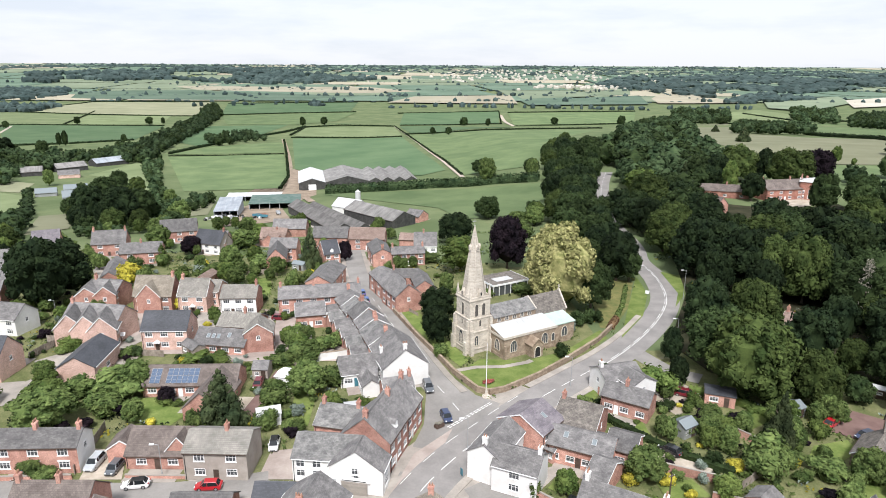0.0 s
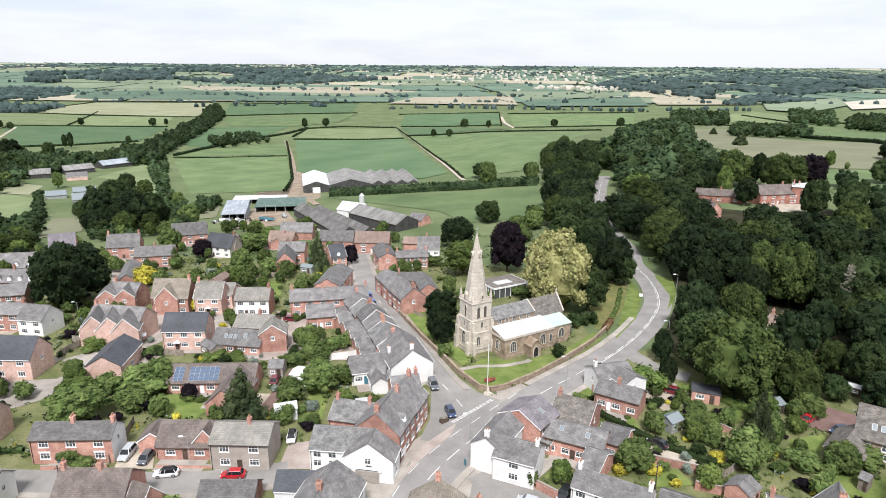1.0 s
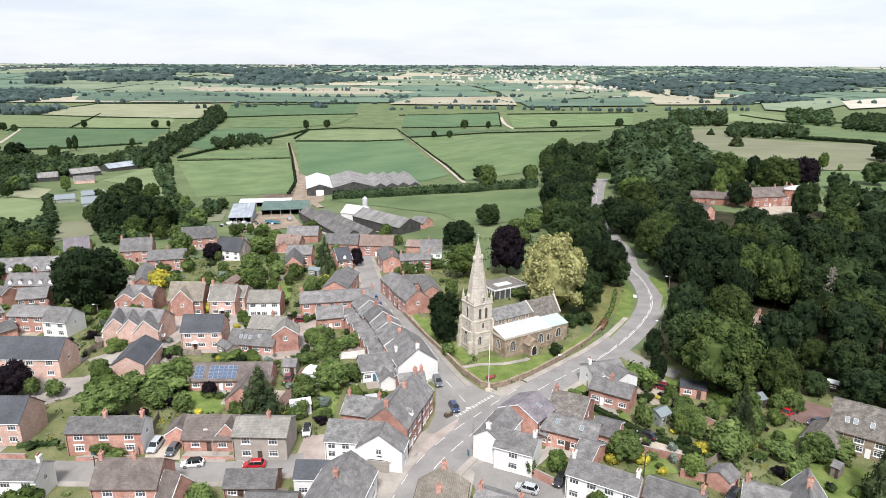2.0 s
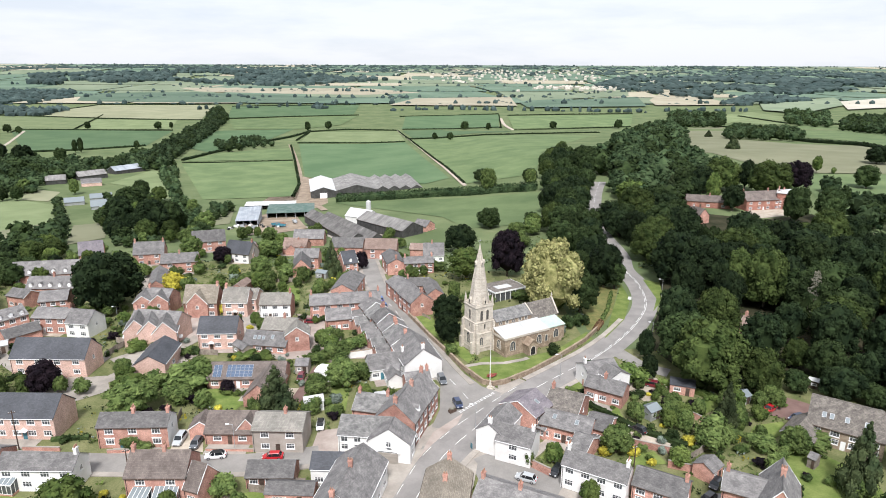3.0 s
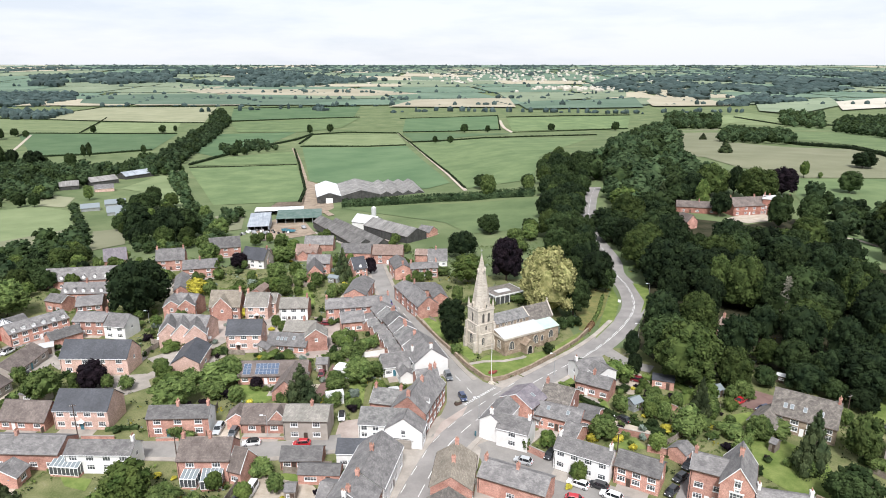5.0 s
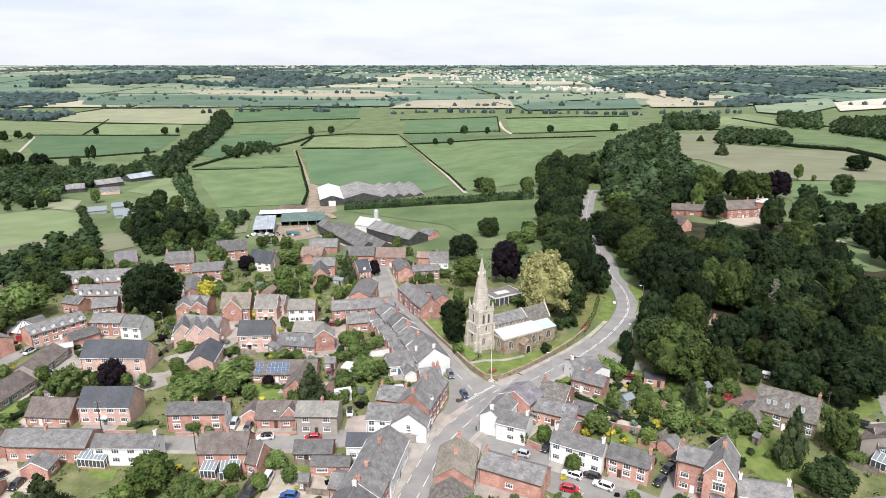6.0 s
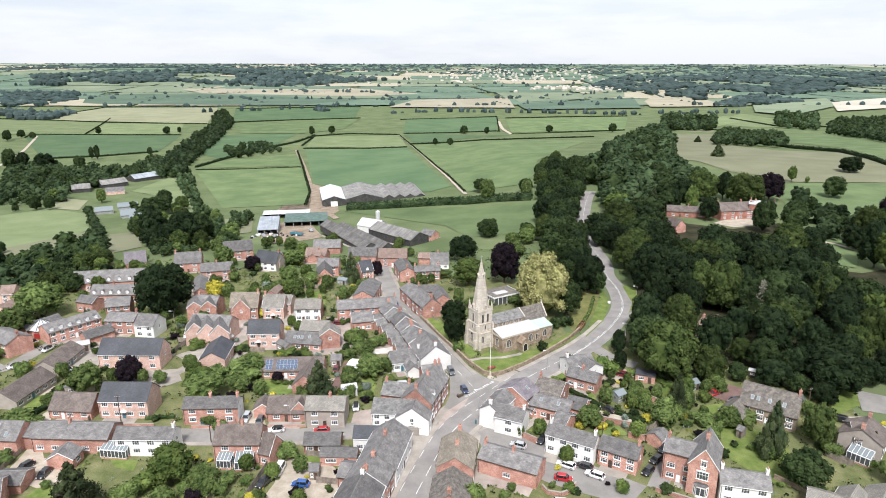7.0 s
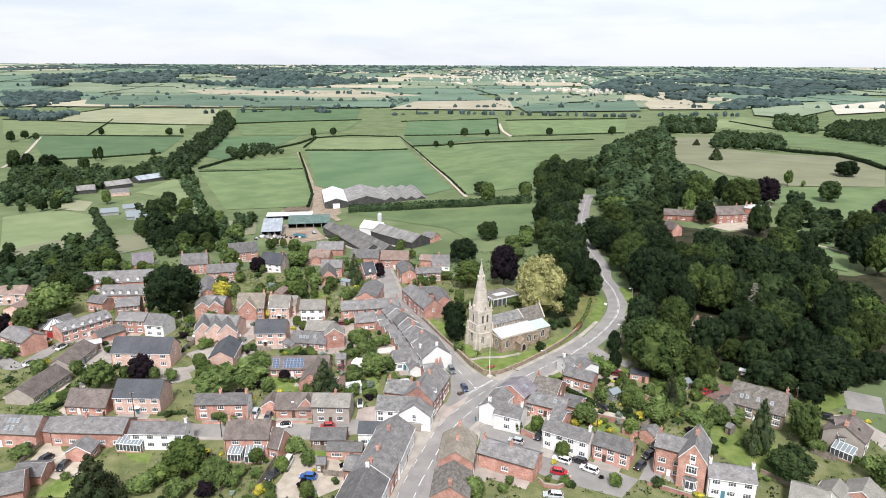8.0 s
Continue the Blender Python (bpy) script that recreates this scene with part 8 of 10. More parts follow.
k = block(h, 171.89, 195.11, 8.9, 26.4, 10.0, 5.5, 9.6, OLDBRICK, BROWNTILE, "abm", 5)
k = block(h, 186.53, 193.09, -32.6, 13.5, 11.0, 9.0, 10.6, OLDBRICK, LEAD, "ab", 4, hip=True, lintel=True)
k = block(h, 143.66, 200.0, -17.3, 23.09, 8.0, 3.5, 6.3, OLDBRICK, BROWNTILE, "m", 3)
h = building("house", "brick lodge with small spire in the wood", 122.67, 165.1, -68.9)
k = block(h, 122.67, 165.1, -68.9, 8.85, 7.0, 4, 7.4, BRICK, BROWNTILE, "a", 1)

# ---- single trees and shrubs ----
tree("dark", -118.5, 64.9, 20.0, 21.7)
tree("dark", -154.0, 187.4, 21.0, 20.0)
tree("fresh", -141.0, 178.0, 11.0, 11.0)
tree("broad", -163.0, 172.0, 9.0, 11.0)
tree("dark", -180.5, 211.8, 18.5, 15.9)
tree("broad", -149.4, 198.6, 18.4, 16.8)
tree("broad", -208.7, 291.7, 14.4, 17.9)
tree("lime", 25.0, 48.2, 25.2, 23.6)
tree("copper", 16.9, 90.8, 19.8, 15.3)
tree("broad", 33.8, 47.6, 15.1, 11.6)
tree("garden", 25.6, 73.4, 11.1, 10.6)
tree("dark", -8.3, 42.4, 9.5, 9.2)
tree("dark", -9.1, 26.8, 9.8, 8.4)
tree("bush", -8.1, 18.4, 3.9, 4.4)
tree("bright", 1.0, 88.7, 12.7, 15.2)
tree("goldcone", 29.2, 56.5, 10.2, 4.9)
tree("bushdark", 27.2, 35.5, 5.1, 4.0)
tree("bushdark", 30.3, 37.3, 4.7, 4.1)
tree("bushdark", 33.0, 38.3, 3.9, 3.8)
tree("bushdark", 18.9, 17.4, 3.8, 3.6)
tree("bush", 14.1, 20.7, 3.1, 2.4)
tree("greybush", 24.7, 31.1, 3.3, 2.3)
tree("dark", 1.8, 131.3, 13.0, 14.9)
tree("broad", 20.7, 177.7, 11.7, 12.0)
tree("garden", 38.1, 155.5, 9.6, 9.4)
tree("garden", 30.1, 152.4, 8.3, 9.8)
tree("conifer", -49.2, -10.1, 12.2, 9.8)
tree("bush", -74.0, 2.9, 6.2, 13.5)
tree("bright", -84.8, -1.6, 6.0, 9.2)
tree("bush", -81.3, 3.2, 4.4, 6.8)
tree("garden", -70.5, 5.1, 6.9, 8.0)
tree("conifer", -50.0, 97.5, 15.1, 8.2)
tree("copper", -99.9, 124.9, 7.9, 8.7)
tree("yellow", -105.4, 83.2, 8.5, 9.4)
tree("goldcone", -105.1, 109.9, 7.6, 5.3)
tree("greybush", -85.6, 89.7, 4.3, 4.9)
tree("garden", -116.6, 136.1, 10.5, 10.2)
tree("copper", -39.4, 107.0, 8.0, 5.3)
tree("garden", -83.1, 134.7, 8.2, 13.6)
tree("garden", -77.0, 96.5, 9.6, 9.7)
tree("bush", -67.1, 99.4, 6.1, 11.8)
tree("bush", -81.2, 85.6, 6.3, 11.0)
tree("bushlight", -89.6, 82.6, 5.3, 7.2)
tree("yellow", -80.6, 53.9, 4.6, 4.1)
tree("bushlight", -83.8, 146.3, 6.8, 11.8)
tree("copper", -62.8, -0.2, 3.4, 3.8)
tree("yellow", -68.4, -3.5, 2.4, 2.8)
tree("bush", -83.3, -6.3, 3.5, 6.3)
tree("bush", -72.7, -3.7, 4.8, 8.6)
tree("conifer", 48.2, -20.2, 11.4, 5.9)
tree("garden", 22.1, -27.9, 6.2, 7.7)
tree("bush", 54.8, -10.3, 4.7, 6.4)
tree("bushlight", 34.8, 1.3, 6.3, 9.3)
tree("bushlight", 55.0, -1.7, 4.4, 10.2)
tree("yellow", 41.1, -14.6, 3.1, 4.3)
tree("yellow", 45.1, -11.6, 1.5, 2.1)
tree("bush", 47.5, -28.8, 2.1, 3.6)
tree("bush", 38.6, -13.6, 2.3, 3.1)
tree("purplebush", 38.6, -12.1, 3.5, 3.8)
tree("bush", 39.4, -20.7, 2.0, 3.9)
tree("bush", 34.5, -13.5, 2.9, 7.2)
tree("yellow", 47.8, -25.1, 2.7, 3.7)
tree("bushlight", 57.7, -17.1, 4.0, 4.0)
tree("bush", 35.7, -2.2, 3.1, 3.2)
tree("bush", 3.7, -31.3, 4.0, 3.1)
tree("bush", -34.7, 23.2, 4.6, 6.6)
tree("bush", -38.9, 17.2, 5.5, 8.8)
tree("bush", -32.4, 26.4, 3.6, 5.4)
tree("garden", -35.8, 1.5, 7.4, 9.0)
tree("bush", -41.1, -2.7, 4.8, 6.6)
tree("bush", -37.2, -11.8, 3.4, 3.0)
tree("bush", -41.5, -10.7, 4.6, 5.1)
tree("bush", -31.3, 6.1, 5.1, 7.0)
tree("bush", -28.3, 11.2, 2.7, 4.9)
tree("bushlight", -93.7, 25.5, 4.0, 5.3)
tree("bush", -90.4, 28.0, 3.2, 5.3)
tree("bush", -79.9, 21.8, 2.5, 5.8)
tree("bushlight", -64.1, 18.1, 2.1, 7.6)
tree("bushlight", -58.4, 17.9, 2.1, 6.3)
tree("bush", -43.7, 15.9, 3.4, 7.5)
tree("yellow", -65.8, 16.7, 2.3, 2.2)
tree("bush", -122.2, 49.7, 2.4, 3.0)
tree("bush", -75.7, -22.7, 3.6, 4.5)
tree("bush", -72.6, -24.3, 2.6, 4.9)
tree("bush", -0.1, 61.0, 4.4, 6.6)
tree("bush", -9.1, 101.0, 4.2, 10.0)
tree("garden", -5.0, 64.0, 7.1, 5.0)
tree("bush", 6.5, 60.6, 3.0, 6.6)
tree("bush", 18.4, 62.5, 3.5, 10.1)
tree("garden", 23.4, 62.1, 8.8, 8.4)
tree("conifer", -92.4, -57.3, 14.1, 13.4)
tree("bush", -85.0, -51.9, 5.2, 7.6)
tree("bushlight", -82.1, -48.0, 4.5, 7.8)
tree("bush", -76.7, -54.2, 5.1, 6.3)
tree("bright", -76.9, -46.1, 9.8, 10.6)
tree("copper", -106.0, 1.6, 8.3, 8.6)
tree("garden", -115.7, -4.4, 9.1, 10.0)
tree("garden", -162.5, 58.6, 13.9, 19.7)
tree("garden", -160.6, 40.2, 10.8, 12.2)
tree("dark", -117.9, 56.7, 21.8, 19.2)
tree("garden", -81.3, -9.0, 8.1, 11.5)
tree("conifer", 62.0, -42.6, 15.5, 8.4)
tree("garden", 75.5, -39.4, 12.0, 8.6)
tree("broad", 63.4, -53.8, 9.5, 10.5)
tree("conifer", 86.4, -43.5, 6.9, 4.2)
tree("bush", 76.9, -43.1, 4.0, 5.7)
tree("bush", 85.2, -54.7, 7.6, 10.5)
tree("dark", -224.6, 131.2, 11.6, 11.2)
tree("copper", -169.7, 40.6, 7.6, 8.1)
tree("bush", -127.3, 5.0, 6.3, 5.2)
tree("bush", -137.7, 5.4, 6.7, 6.1)
tree("yellow", -138.0, 9.3, 4.9, 3.5)
tree("bush", -155.7, 20.3, 6.1, 9.3)
tree("bush", -96.4, -51.4, 3.7, 5.1)
tree("bush", -69.7, -48.5, 5.3, 7.8)
tree("garden", -67.8, -50.6, 4.5, 6.4)
tree("bush", -73.0, -50.4, 3.0, 3.9)
tree("purplebush", -69.8, -54.4, 4.4, 5.0)
tree("bush", -53.4, -38.0, 4.8, 6.2)
tree("bush", -64.4, -46.6, 3.1, 4.0)
tree("bush", -60.2, -47.8, 3.0, 3.4)
tree("bush", -10.2, -56.9, 6.6, 6.3)
tree("bush", -2.0, -52.8, 2.7, 2.6)
tree("bush", -3.7, -55.6, 2.5, 3.3)
tree("bushlight", 22.6, -54.2, 3.8, 3.1)
tree("bushlight", 11.0, -53.4, 2.4, 3.4)
tree("bush", 7.3, -52.0, 2.1, 1.8)
tree("bush", 46.8, -24.7, 3.5, 6.2)
tree("bush", 41.8, -27.4, 7.7, 9.2)
tree("bush", 52.6, -27.8, 3.5, 7.7)
tree("bush", 62.5, -26.8, 4.3, 9.3)
tree("garden", 58.1, -29.4, 6.0, 6.8)
tree("bush", -125.6, -20.9, 5.1, 10.6)
tree("bush", -121.1, -21.1, 3.4, 6.1)
tree("bush", -119.7, -37.7, 3.2, 6.9)
tree("dark", 220.1, 133.8, 21.3, 14.9)
tree("dark", 188.0, 97.0, 24.5, 15.9)
tree("broad", 66.5, 930.5, 16.4, 13.7)
tree("broad", 105.8, 930.4, 13.5, 9.8)
tree("broad", 218.0, 947.8, 14.8, 14.0)
tree("broad", 30.1, 713.4, 11.0, 9.5)
tree("broad", 10.1, 727.8, 11.1, 8.0)
tree("broad", -191.0, 922.4, 17.0, 11.5)
tree("broad", -160.7, 948.2, 14.5, 13.8)
tree("broad", 330.3, 947.7, 17.8, 14.0)
tree("broad", -407.1, 626.8, 19.4, 7.0)
tree("broad", -413.9, 626.9, 17.4, 6.3)
tree("broad", -358.5, 664.5, 11.7, 7.3)
tree("broad", -653.1, 863.7, 17.6, 10.7)
tree("broad", -440.5, 948.4, 14.4, 13.6)
tree("broad", -425.5, 966.1, 11.7, 7.9)
tree("broad", -554.4, 948.6, 14.3, 11.6)
tree("broad", 32.9, 323.5, 11.5, 16.3)
tree("broad", 62.9, 299.8, 11.0, 11.3)
tree("broad", 19.6, 185.0, 9.3, 11.4)
tree("broad", 40.6, 170.2, 9.0, 11.0)
tree("broad", 118.5, 365.2, 14.7, 24.5)
tree("bright", 104.8, 209.3, 14.5, 21.4)
tree("bright", 201.3, 109.8, 18.5, 16.6)
tree("bright", 134.5, 22.6, 17.0, 14.0)

tree("fresh", 171.4, 243.5, 22.8, 24.1)
tree("copper", 218.7, 242.4, 20.6, 21.1)
tree("fresh", 193.3, 225.5, 22.8, 24.7)
tree("bright", 149.1, 205.8, 19.2, 9.3)
tree("dark", 190.6, 250.4, 20.0, 11.9)
tree("broad", 190.8, 235.9, 20.2, 13.8)
tree("dark", 152.1, 188.2, 15.8, 11.6)
tree("broad", 170.1, 160.3, 19.6, 14.6)
tree("broad", 186.8, 159.8, 19.0, 14.7)
tree("dark", 158.2, 238.4, 18.4, 15.4)
tree("broad", 138.6, 221.9, 18.8, 16.6)
tree("conifer", 128.2, 214.1, 16.6, 8.7)
tree("dark", 141.0, 213.7, 15.6, 10.9)
tree("dark", 172.0, 120.1, 14.8, 14.2)
tree("broad", 199.8, 147.7, 9.6, 12.4)
tree("dark", 225.1, 179.3, 11.8, 11.4)
tree("fresh", 211.1, 134.1, 21.4, 20.2)
tree("copper", 238.7, 155.9, 23.4, 15.9)
tree("bright", 188.1, 88.8, 21.0, 12.4)
tree("dark", 198.2, 124.2, 13.6, 14.4)
tree("dark", 349.2, 350.9, 14.8, 22.4)
tree("broad", 268.5, 248.6, 16.6, 17.5)
tree("bright", 273.2, 308.0, 13.6, 8.1)
tree("bush", 284.1, 305.4, 6.0, 4.0)
tree("conifer", 286.2, 459.7, 14.4, 13.9)
tree("conifer", 359.9, 671.2, 9.2, 9.9)
tree("broad", -644.8, 846.7, 17.4, 13.1)
tree("broad", -652.7, 898.0, 14.6, 12.0)
tree("broad", -625.3, 880.8, 12.6, 10.0)
tree("broad", -464.1, 547.8, 25.0, 16.3)
tree("dark", -446.9, 543.2, 21.8, 13.7)
tree("dark", -416.9, 530.3, 21.0, 20.9)
tree("broad", -392.9, 555.1, 15.4, 14.0)
tree("broad", -321.3, 311.8, 5.4, 5.2)
tree("broad", -308.5, 316.0, 10.8, 9.6)
tree("broad", -298.2, 315.7, 11.6, 8.7)
tree("garden", -313.1, 350.2, 11.8, 11.2)
tree("broad", -245.8, 170.2, 7.2, 6.9)
tree("broad", -216.9, 327.7, 13.8, 13.5)
tree("garden", -272.7, 344.1, 12.8, 8.3)
tree("garden", 31.7, 284.7, 18.0, 12.6)
tree("garden", 59.9, 282.0, 13.6, 9.2)
tree("garden", -130.6, 199.9, 12.0, 11.6)
tree("garden", -127.7, 162.7, 9.0, 9.3)
tree("broad", -146.9, 205.7, 10.8, 10.4)
tree("garden", -157.0, 258.2, 10.6, 8.6)

GIVE_WAY = [(-8.2, -11.9), (0.8, -3.2)]
# ---- road markings, kerbs and paths ----
def dashes(name, pts, off, mark, gap, wide, label, lift=0.17, first=0.0, last=1.0):
    """A broken painted line beside a road's middle, each dash a piece."""
    line = spline(pts, 1.0)
    line = line[int(len(line) * first):int(len(line) * last)]
    ob = thing(name, label, "road marking", Matrix.Identity(4), kind="structure")
    i = 0
    while i + mark < len(line):
        v, f = strip(line[i:i + mark + 1], off - wide / 2, off + wide / 2, lift, lift, 1)
        child("dash", mesh_of("dash", v, f, LINE), ob)
        i += mark + gap
    return ob


dashes("road_marking", MAIN_ROAD, 0.0, 4, 2, 0.15, "white broken centre line of the main road")
dashes("road_marking", MAIN_ROAD, 0.45, 12, 1, 0.16, "white solid line beside the centre line", first=0.25, last=0.52)
dashes("road_marking", MAIN_ROAD, -3.7, 3, 3, 0.12, "broken white parking edge line", last=0.2)
dashes("road_marking", STREET, 0.0, 3, 4, 0.14, "short white dashes along the street", lift=0.16, last=0.45)
give = thing("give_way_line", "double dashed white give-way line at the street mouth", "road marking", Matrix.Identity(4), kind="structure")
GA, GB = (Vector(p) for p in GIVE_WAY)
for row in (0.0, 0.45):
    n = 12
    for i in range(n):
        d = (GB - GA).normalized()
        s = Vector((-d.y, d.x))
        a = GA + (GB - GA) * (i / n) + s * row
        b = a + d * 0.75
        q = [a, b, b + s * 0.22, a + s * 0.22]
        child("dash", mesh_of("dash", [(p.x, p.y, land(p.x, p.y) + 0.175) for p in q], [(0, 1, 2, 3)], LINE), give)
kerbed("pavement", MAIN_ROAD[8:13], -5.5, -4.02, 0.22, "narrow paved footway along the churchyard")
kerbed("pavement", MAIN_ROAD[5:10], 4.02, 5.4, 0.22, "narrow paved footway past the cottages")
kerbed("pavement", MAIN_ROAD[0:6], 4.02, 5.4, 0.22, "narrow paved footway before old brick houses")
kerbed("pavement", STREET[1:], 3.22, 4.6, 0.2, "narrow paved footway on the street")
kerbed("pavement", STREET[3:], -4.6, -3.22, 0.2, "narrow paved footway on the street")
kerbed("pavement", LANE[1:], 3.02, 4.3, 0.2, "narrow paved footway along the lane")
CHURCH_PATH = [(-5.6, 11.0), (-1.0, 12.6), (5.0, 12.6), (10.6, 14.6), (11.8, 15.6)]
band("path", CHURCH_PATH, -0.7, 0.7, PAVING, 0.18, "pale paved path to the church porch", "path")

# ---- cars ----
COLOURS = {"silver": (0.42, 0.44, 0.45), "grey": (0.09, 0.1, 0.11), "white": (0.72, 0.72, 0.72), "red": (0.4, 0.012, 0.02), "maroon": (0.14, 0.01, 0.018), "black": (0.014, 0.015, 0.018), "navy": (0.02, 0.035, 0.09), "blue": (0.02, 0.09, 0.3)}
PAINTS = {k: paint(k + "_car_paint", v) for k, v in COLOURS.items()}
SHAPES = {"hatch": (4.1, 0.86, 0.86, 1.46, (-1.75, -1.35, 0.55, 1.15)), "suv": (4.5, 0.92, 1.0, 1.68, (-2.05, -1.75, 0.5, 1.1)), "estate": (4.6, 0.88, 0.88, 1.48, (-2.1, -1.75, 0.55, 1.2)), "van": (4.9, 0.96, 1.05, 1.95, (-2.4, -2.3, 1.0, 1.7))}
TAIL = glassy("tail_light", (0.35, 0.01, 0.01), 0.2)
CARS = {}


def car(kind, colour, x, y, rz):
    """A parked car: painted body, glass house, roof, four wheels, lights."""
    m = at(x, y, rz, 0.13)
    if (kind, colour) in CARS:
        return copy_thing(CARS[kind, colour], m)
    names = {"hatch": "hatchback", "suv": "sport utility car", "estate": "estate car", "van": "small van"}
    ob = thing("car" if kind != "van" else "van", "parked " + colour + " " + names[kind] + " with dark windows", "car", m)
    ln, hw, belt, top, (a0, a1, a2, a3) = SHAPES[kind]
    P_ = PAINTS[colour]
    hl = ln / 2
    prof = [(-hl, 0.42, 0.7, 0.86), (-hl + 0.12, 0.28, belt - 0.05, 0.97), (a0, 0.22, belt, 1.0), (0, 0.2, belt, 1.0), (a3, 0.22, belt - 0.02, 1.0), (hl - 0.5, 0.24, belt - 0.16, 0.97), (hl - 0.08, 0.3, belt - 0.3, 0.88), (hl, 0.42, 0.58, 0.8)]
    s = Shape()
    rings = []
    for px, zb, zt, k in prof:
        w = hw * k
        rings.append([(px, -w * 0.94, zb), (px, -w, (zb + zt) / 2), (px, -w * 0.92, zt), (px, w * 0.92, zt), (px, w, (zb + zt) / 2), (px, w * 0.94, zb)])
    for ra, rb in zip(rings, rings[1:]):
        for i in range(6):
            j = (i + 1) % 6
            s.face([ra[j], ra[i], rb[i], rb[j]])
    s.face(rings[0]).face(rings[-1][::-1])
    child("body", s.mesh("body", P_, False), ob)
    g = Shape()
    lo = [(a0, -hw * 0.9, belt - 0.02), (a3, -hw * 0.9, belt - 0.02), (a3, hw * 0.9, belt - 0.02), (a0, hw * 0.9, belt - 0.02)]
    hi = [(a1, -hw * 0.72, top - 0.06), (a2, -hw * 0.72, top - 0.06), (a2, hw * 0.72, top - 0.06), (a1, hw * 0.72, top - 0.06)]
    for i in range(4):
        j = (i + 1) % 4
        g.face([lo[i], lo[j], hi[j], hi[i]])
    child("glasshouse", g.mesh("glasshouse", CARGLASS), ob)
    r = Shape()
    up = [(p[0] * 0.97, p[1] * 0.9, top) for p in hi]
    for i in range(4):
        j = (i + 1) % 4
        r.face([hi[i], hi[j], up[j], up[i]])
    r.face(up)
    for i in range(4):
        child("pillar", Shape().beam(lo[i], hi[i], 0.07).mesh("pillar", P_), ob)
    for sg in (-1, 1):
        child("pillar", Shape().beam((0, sg * hw * 0.905, belt), (0, sg * hw * 0.73, top - 0.05), 0.07).mesh("pillar", P_), ob)
    child("roof", r.mesh("roof", BLACK if colour == "white" and kind == "hatch" else P_), ob)
    for wx in (-hl + 0.78, hl - 0.82):
        for sg in (-1, 1):
            w = Shape()
            n = 12
            for i in range(n):
                t0, t1 = i * math.tau / n, (i + 1) * math.tau / n
                p = [(0.32 * math.cos(t), 0.32 * math.sin(t)) for t in (t0, t1)]
                w.face([(p[0][0], -0.1, p[0][1]), (p[1][0], -0.1, p[1][1]), (p[1][0], 0.1, p[1][1]), (p[0][0], 0.1, p[0][1])])
                for yy in (-0.1, 0.1):
                    q = [(p[0][0], yy, p[0][1]), (p[1][0], yy, p[1][1]), (0, yy, 0)]
                    w.face(q)
            wheel = child("wheel", w.mesh("tyre", BLACK), ob, pose(wx, sg * (hw - 0.1), 0.32))
            rim = Shape()
            for i in range(n):
                t0, t1 = i * math.tau / n, (i + 1) * math.tau / n
                rim.face([(0.2 * math.cos(t0), sg * 0.108, 0.2 * math.sin(t0)), (0.2 * math.cos(t1), sg * 0.108, 0.2 * math.sin(t1)), (0, sg * 0.115, 0)])
            child("rim", rim.mesh("rim", CHROME), wheel)
    for sg in (-1, 1):
        ya, yb = sorted((sg * hw * 0.45, sg * hw * 0.78))
        child("headlight", Shape().box(hl - 0.16, ya, 0.6, hl - 0.02, yb, 0.74).mesh("headlight", LAMPGLASS), ob)
        child("tail_light", Shape().box(-hl - 0.01, ya, 0.66, -hl + 0.12, yb, 0.86).mesh("tail_light", TAIL), ob)
        child("mirror", Shape().box(a3 - 0.5, sg * hw - 0.09, belt, a3 - 0.32, sg * hw + 0.09, belt + 0.14).mesh("mirror", P_), ob)
    child("number_plate", Shape().box(-hl - 0.02, -0.26, 0.45, -hl - 0.005, 0.26, 0.56).mesh("number_plate", WHITE), ob)
    child("grille", Shape().box(hl - 0.02, -0.4, 0.4, hl + 0.01, 0.4, 0.55).mesh("grille", BLACK), ob)
    CARS[kind, colour] = ob
    return ob


# ---- garden walls, fences, lamps, sheds ----
def garden_wall(pts, high, thick, material, label):
    ob = thing("garden_wall", label, "wall", at(*pts[0]))
    inv = ob.matrix_basis.inverted()
    line = [Vector(p) for p in pts]
    for a, b in zip(line, line[1:]):
        d = (b - a).normalized()
        s = Vector((-d.y, d.x)) * thick / 2
        w, c = Shape(), Shape()
        n = max(1, int((b - a).length / 6))
        for i in range(n):
            p, q = a + (b - a) * (i / n), a + (b - a) * ((i + 1) / n)
            zp, zq = land(*p), land(*q)

            def at3(k, z, side, lift):
                e = k + s * side
                return inv @ Vector((e.x, e.y, z + lift))

            for side, o in ((1, 1), (-1, -1)):
                f = [at3(p, zp, side, -0.4), at3(q, zq, side, -0.4), at3(q, zq, side, high), at3(p, zp, side, high)]
                w.face(f if o < 0 else f[::-1])
                f = [at3(p, zp, side * 1.25, high), at3(q, zq, side * 1.25, high), at3(q, zq, side * 1.25, high + 0.12), at3(p, zp, side * 1.25, high + 0.12)]
                c.face(f if o < 0 else f[::-1])
            c.face([at3(p, zp, 1.25, high + 0.12), at3(p, zp, -1.25, high + 0.12), at3(q, zq, -1.25, high + 0.12), at3(q, zq, 1.25, high + 0.12)])
            for k, z in ((p, zp), (q, zq)):
                w.face([at3(k, z, 1, -0.4), at3(k, z, -1, -0.4), at3(k, z, -1, high), at3(k, z, 1, high)])
        child("wall", w.mesh("wall", material), ob)
        child("coping", c.mesh("coping", PAVING if material is BRICK else STONE), ob)
    return ob


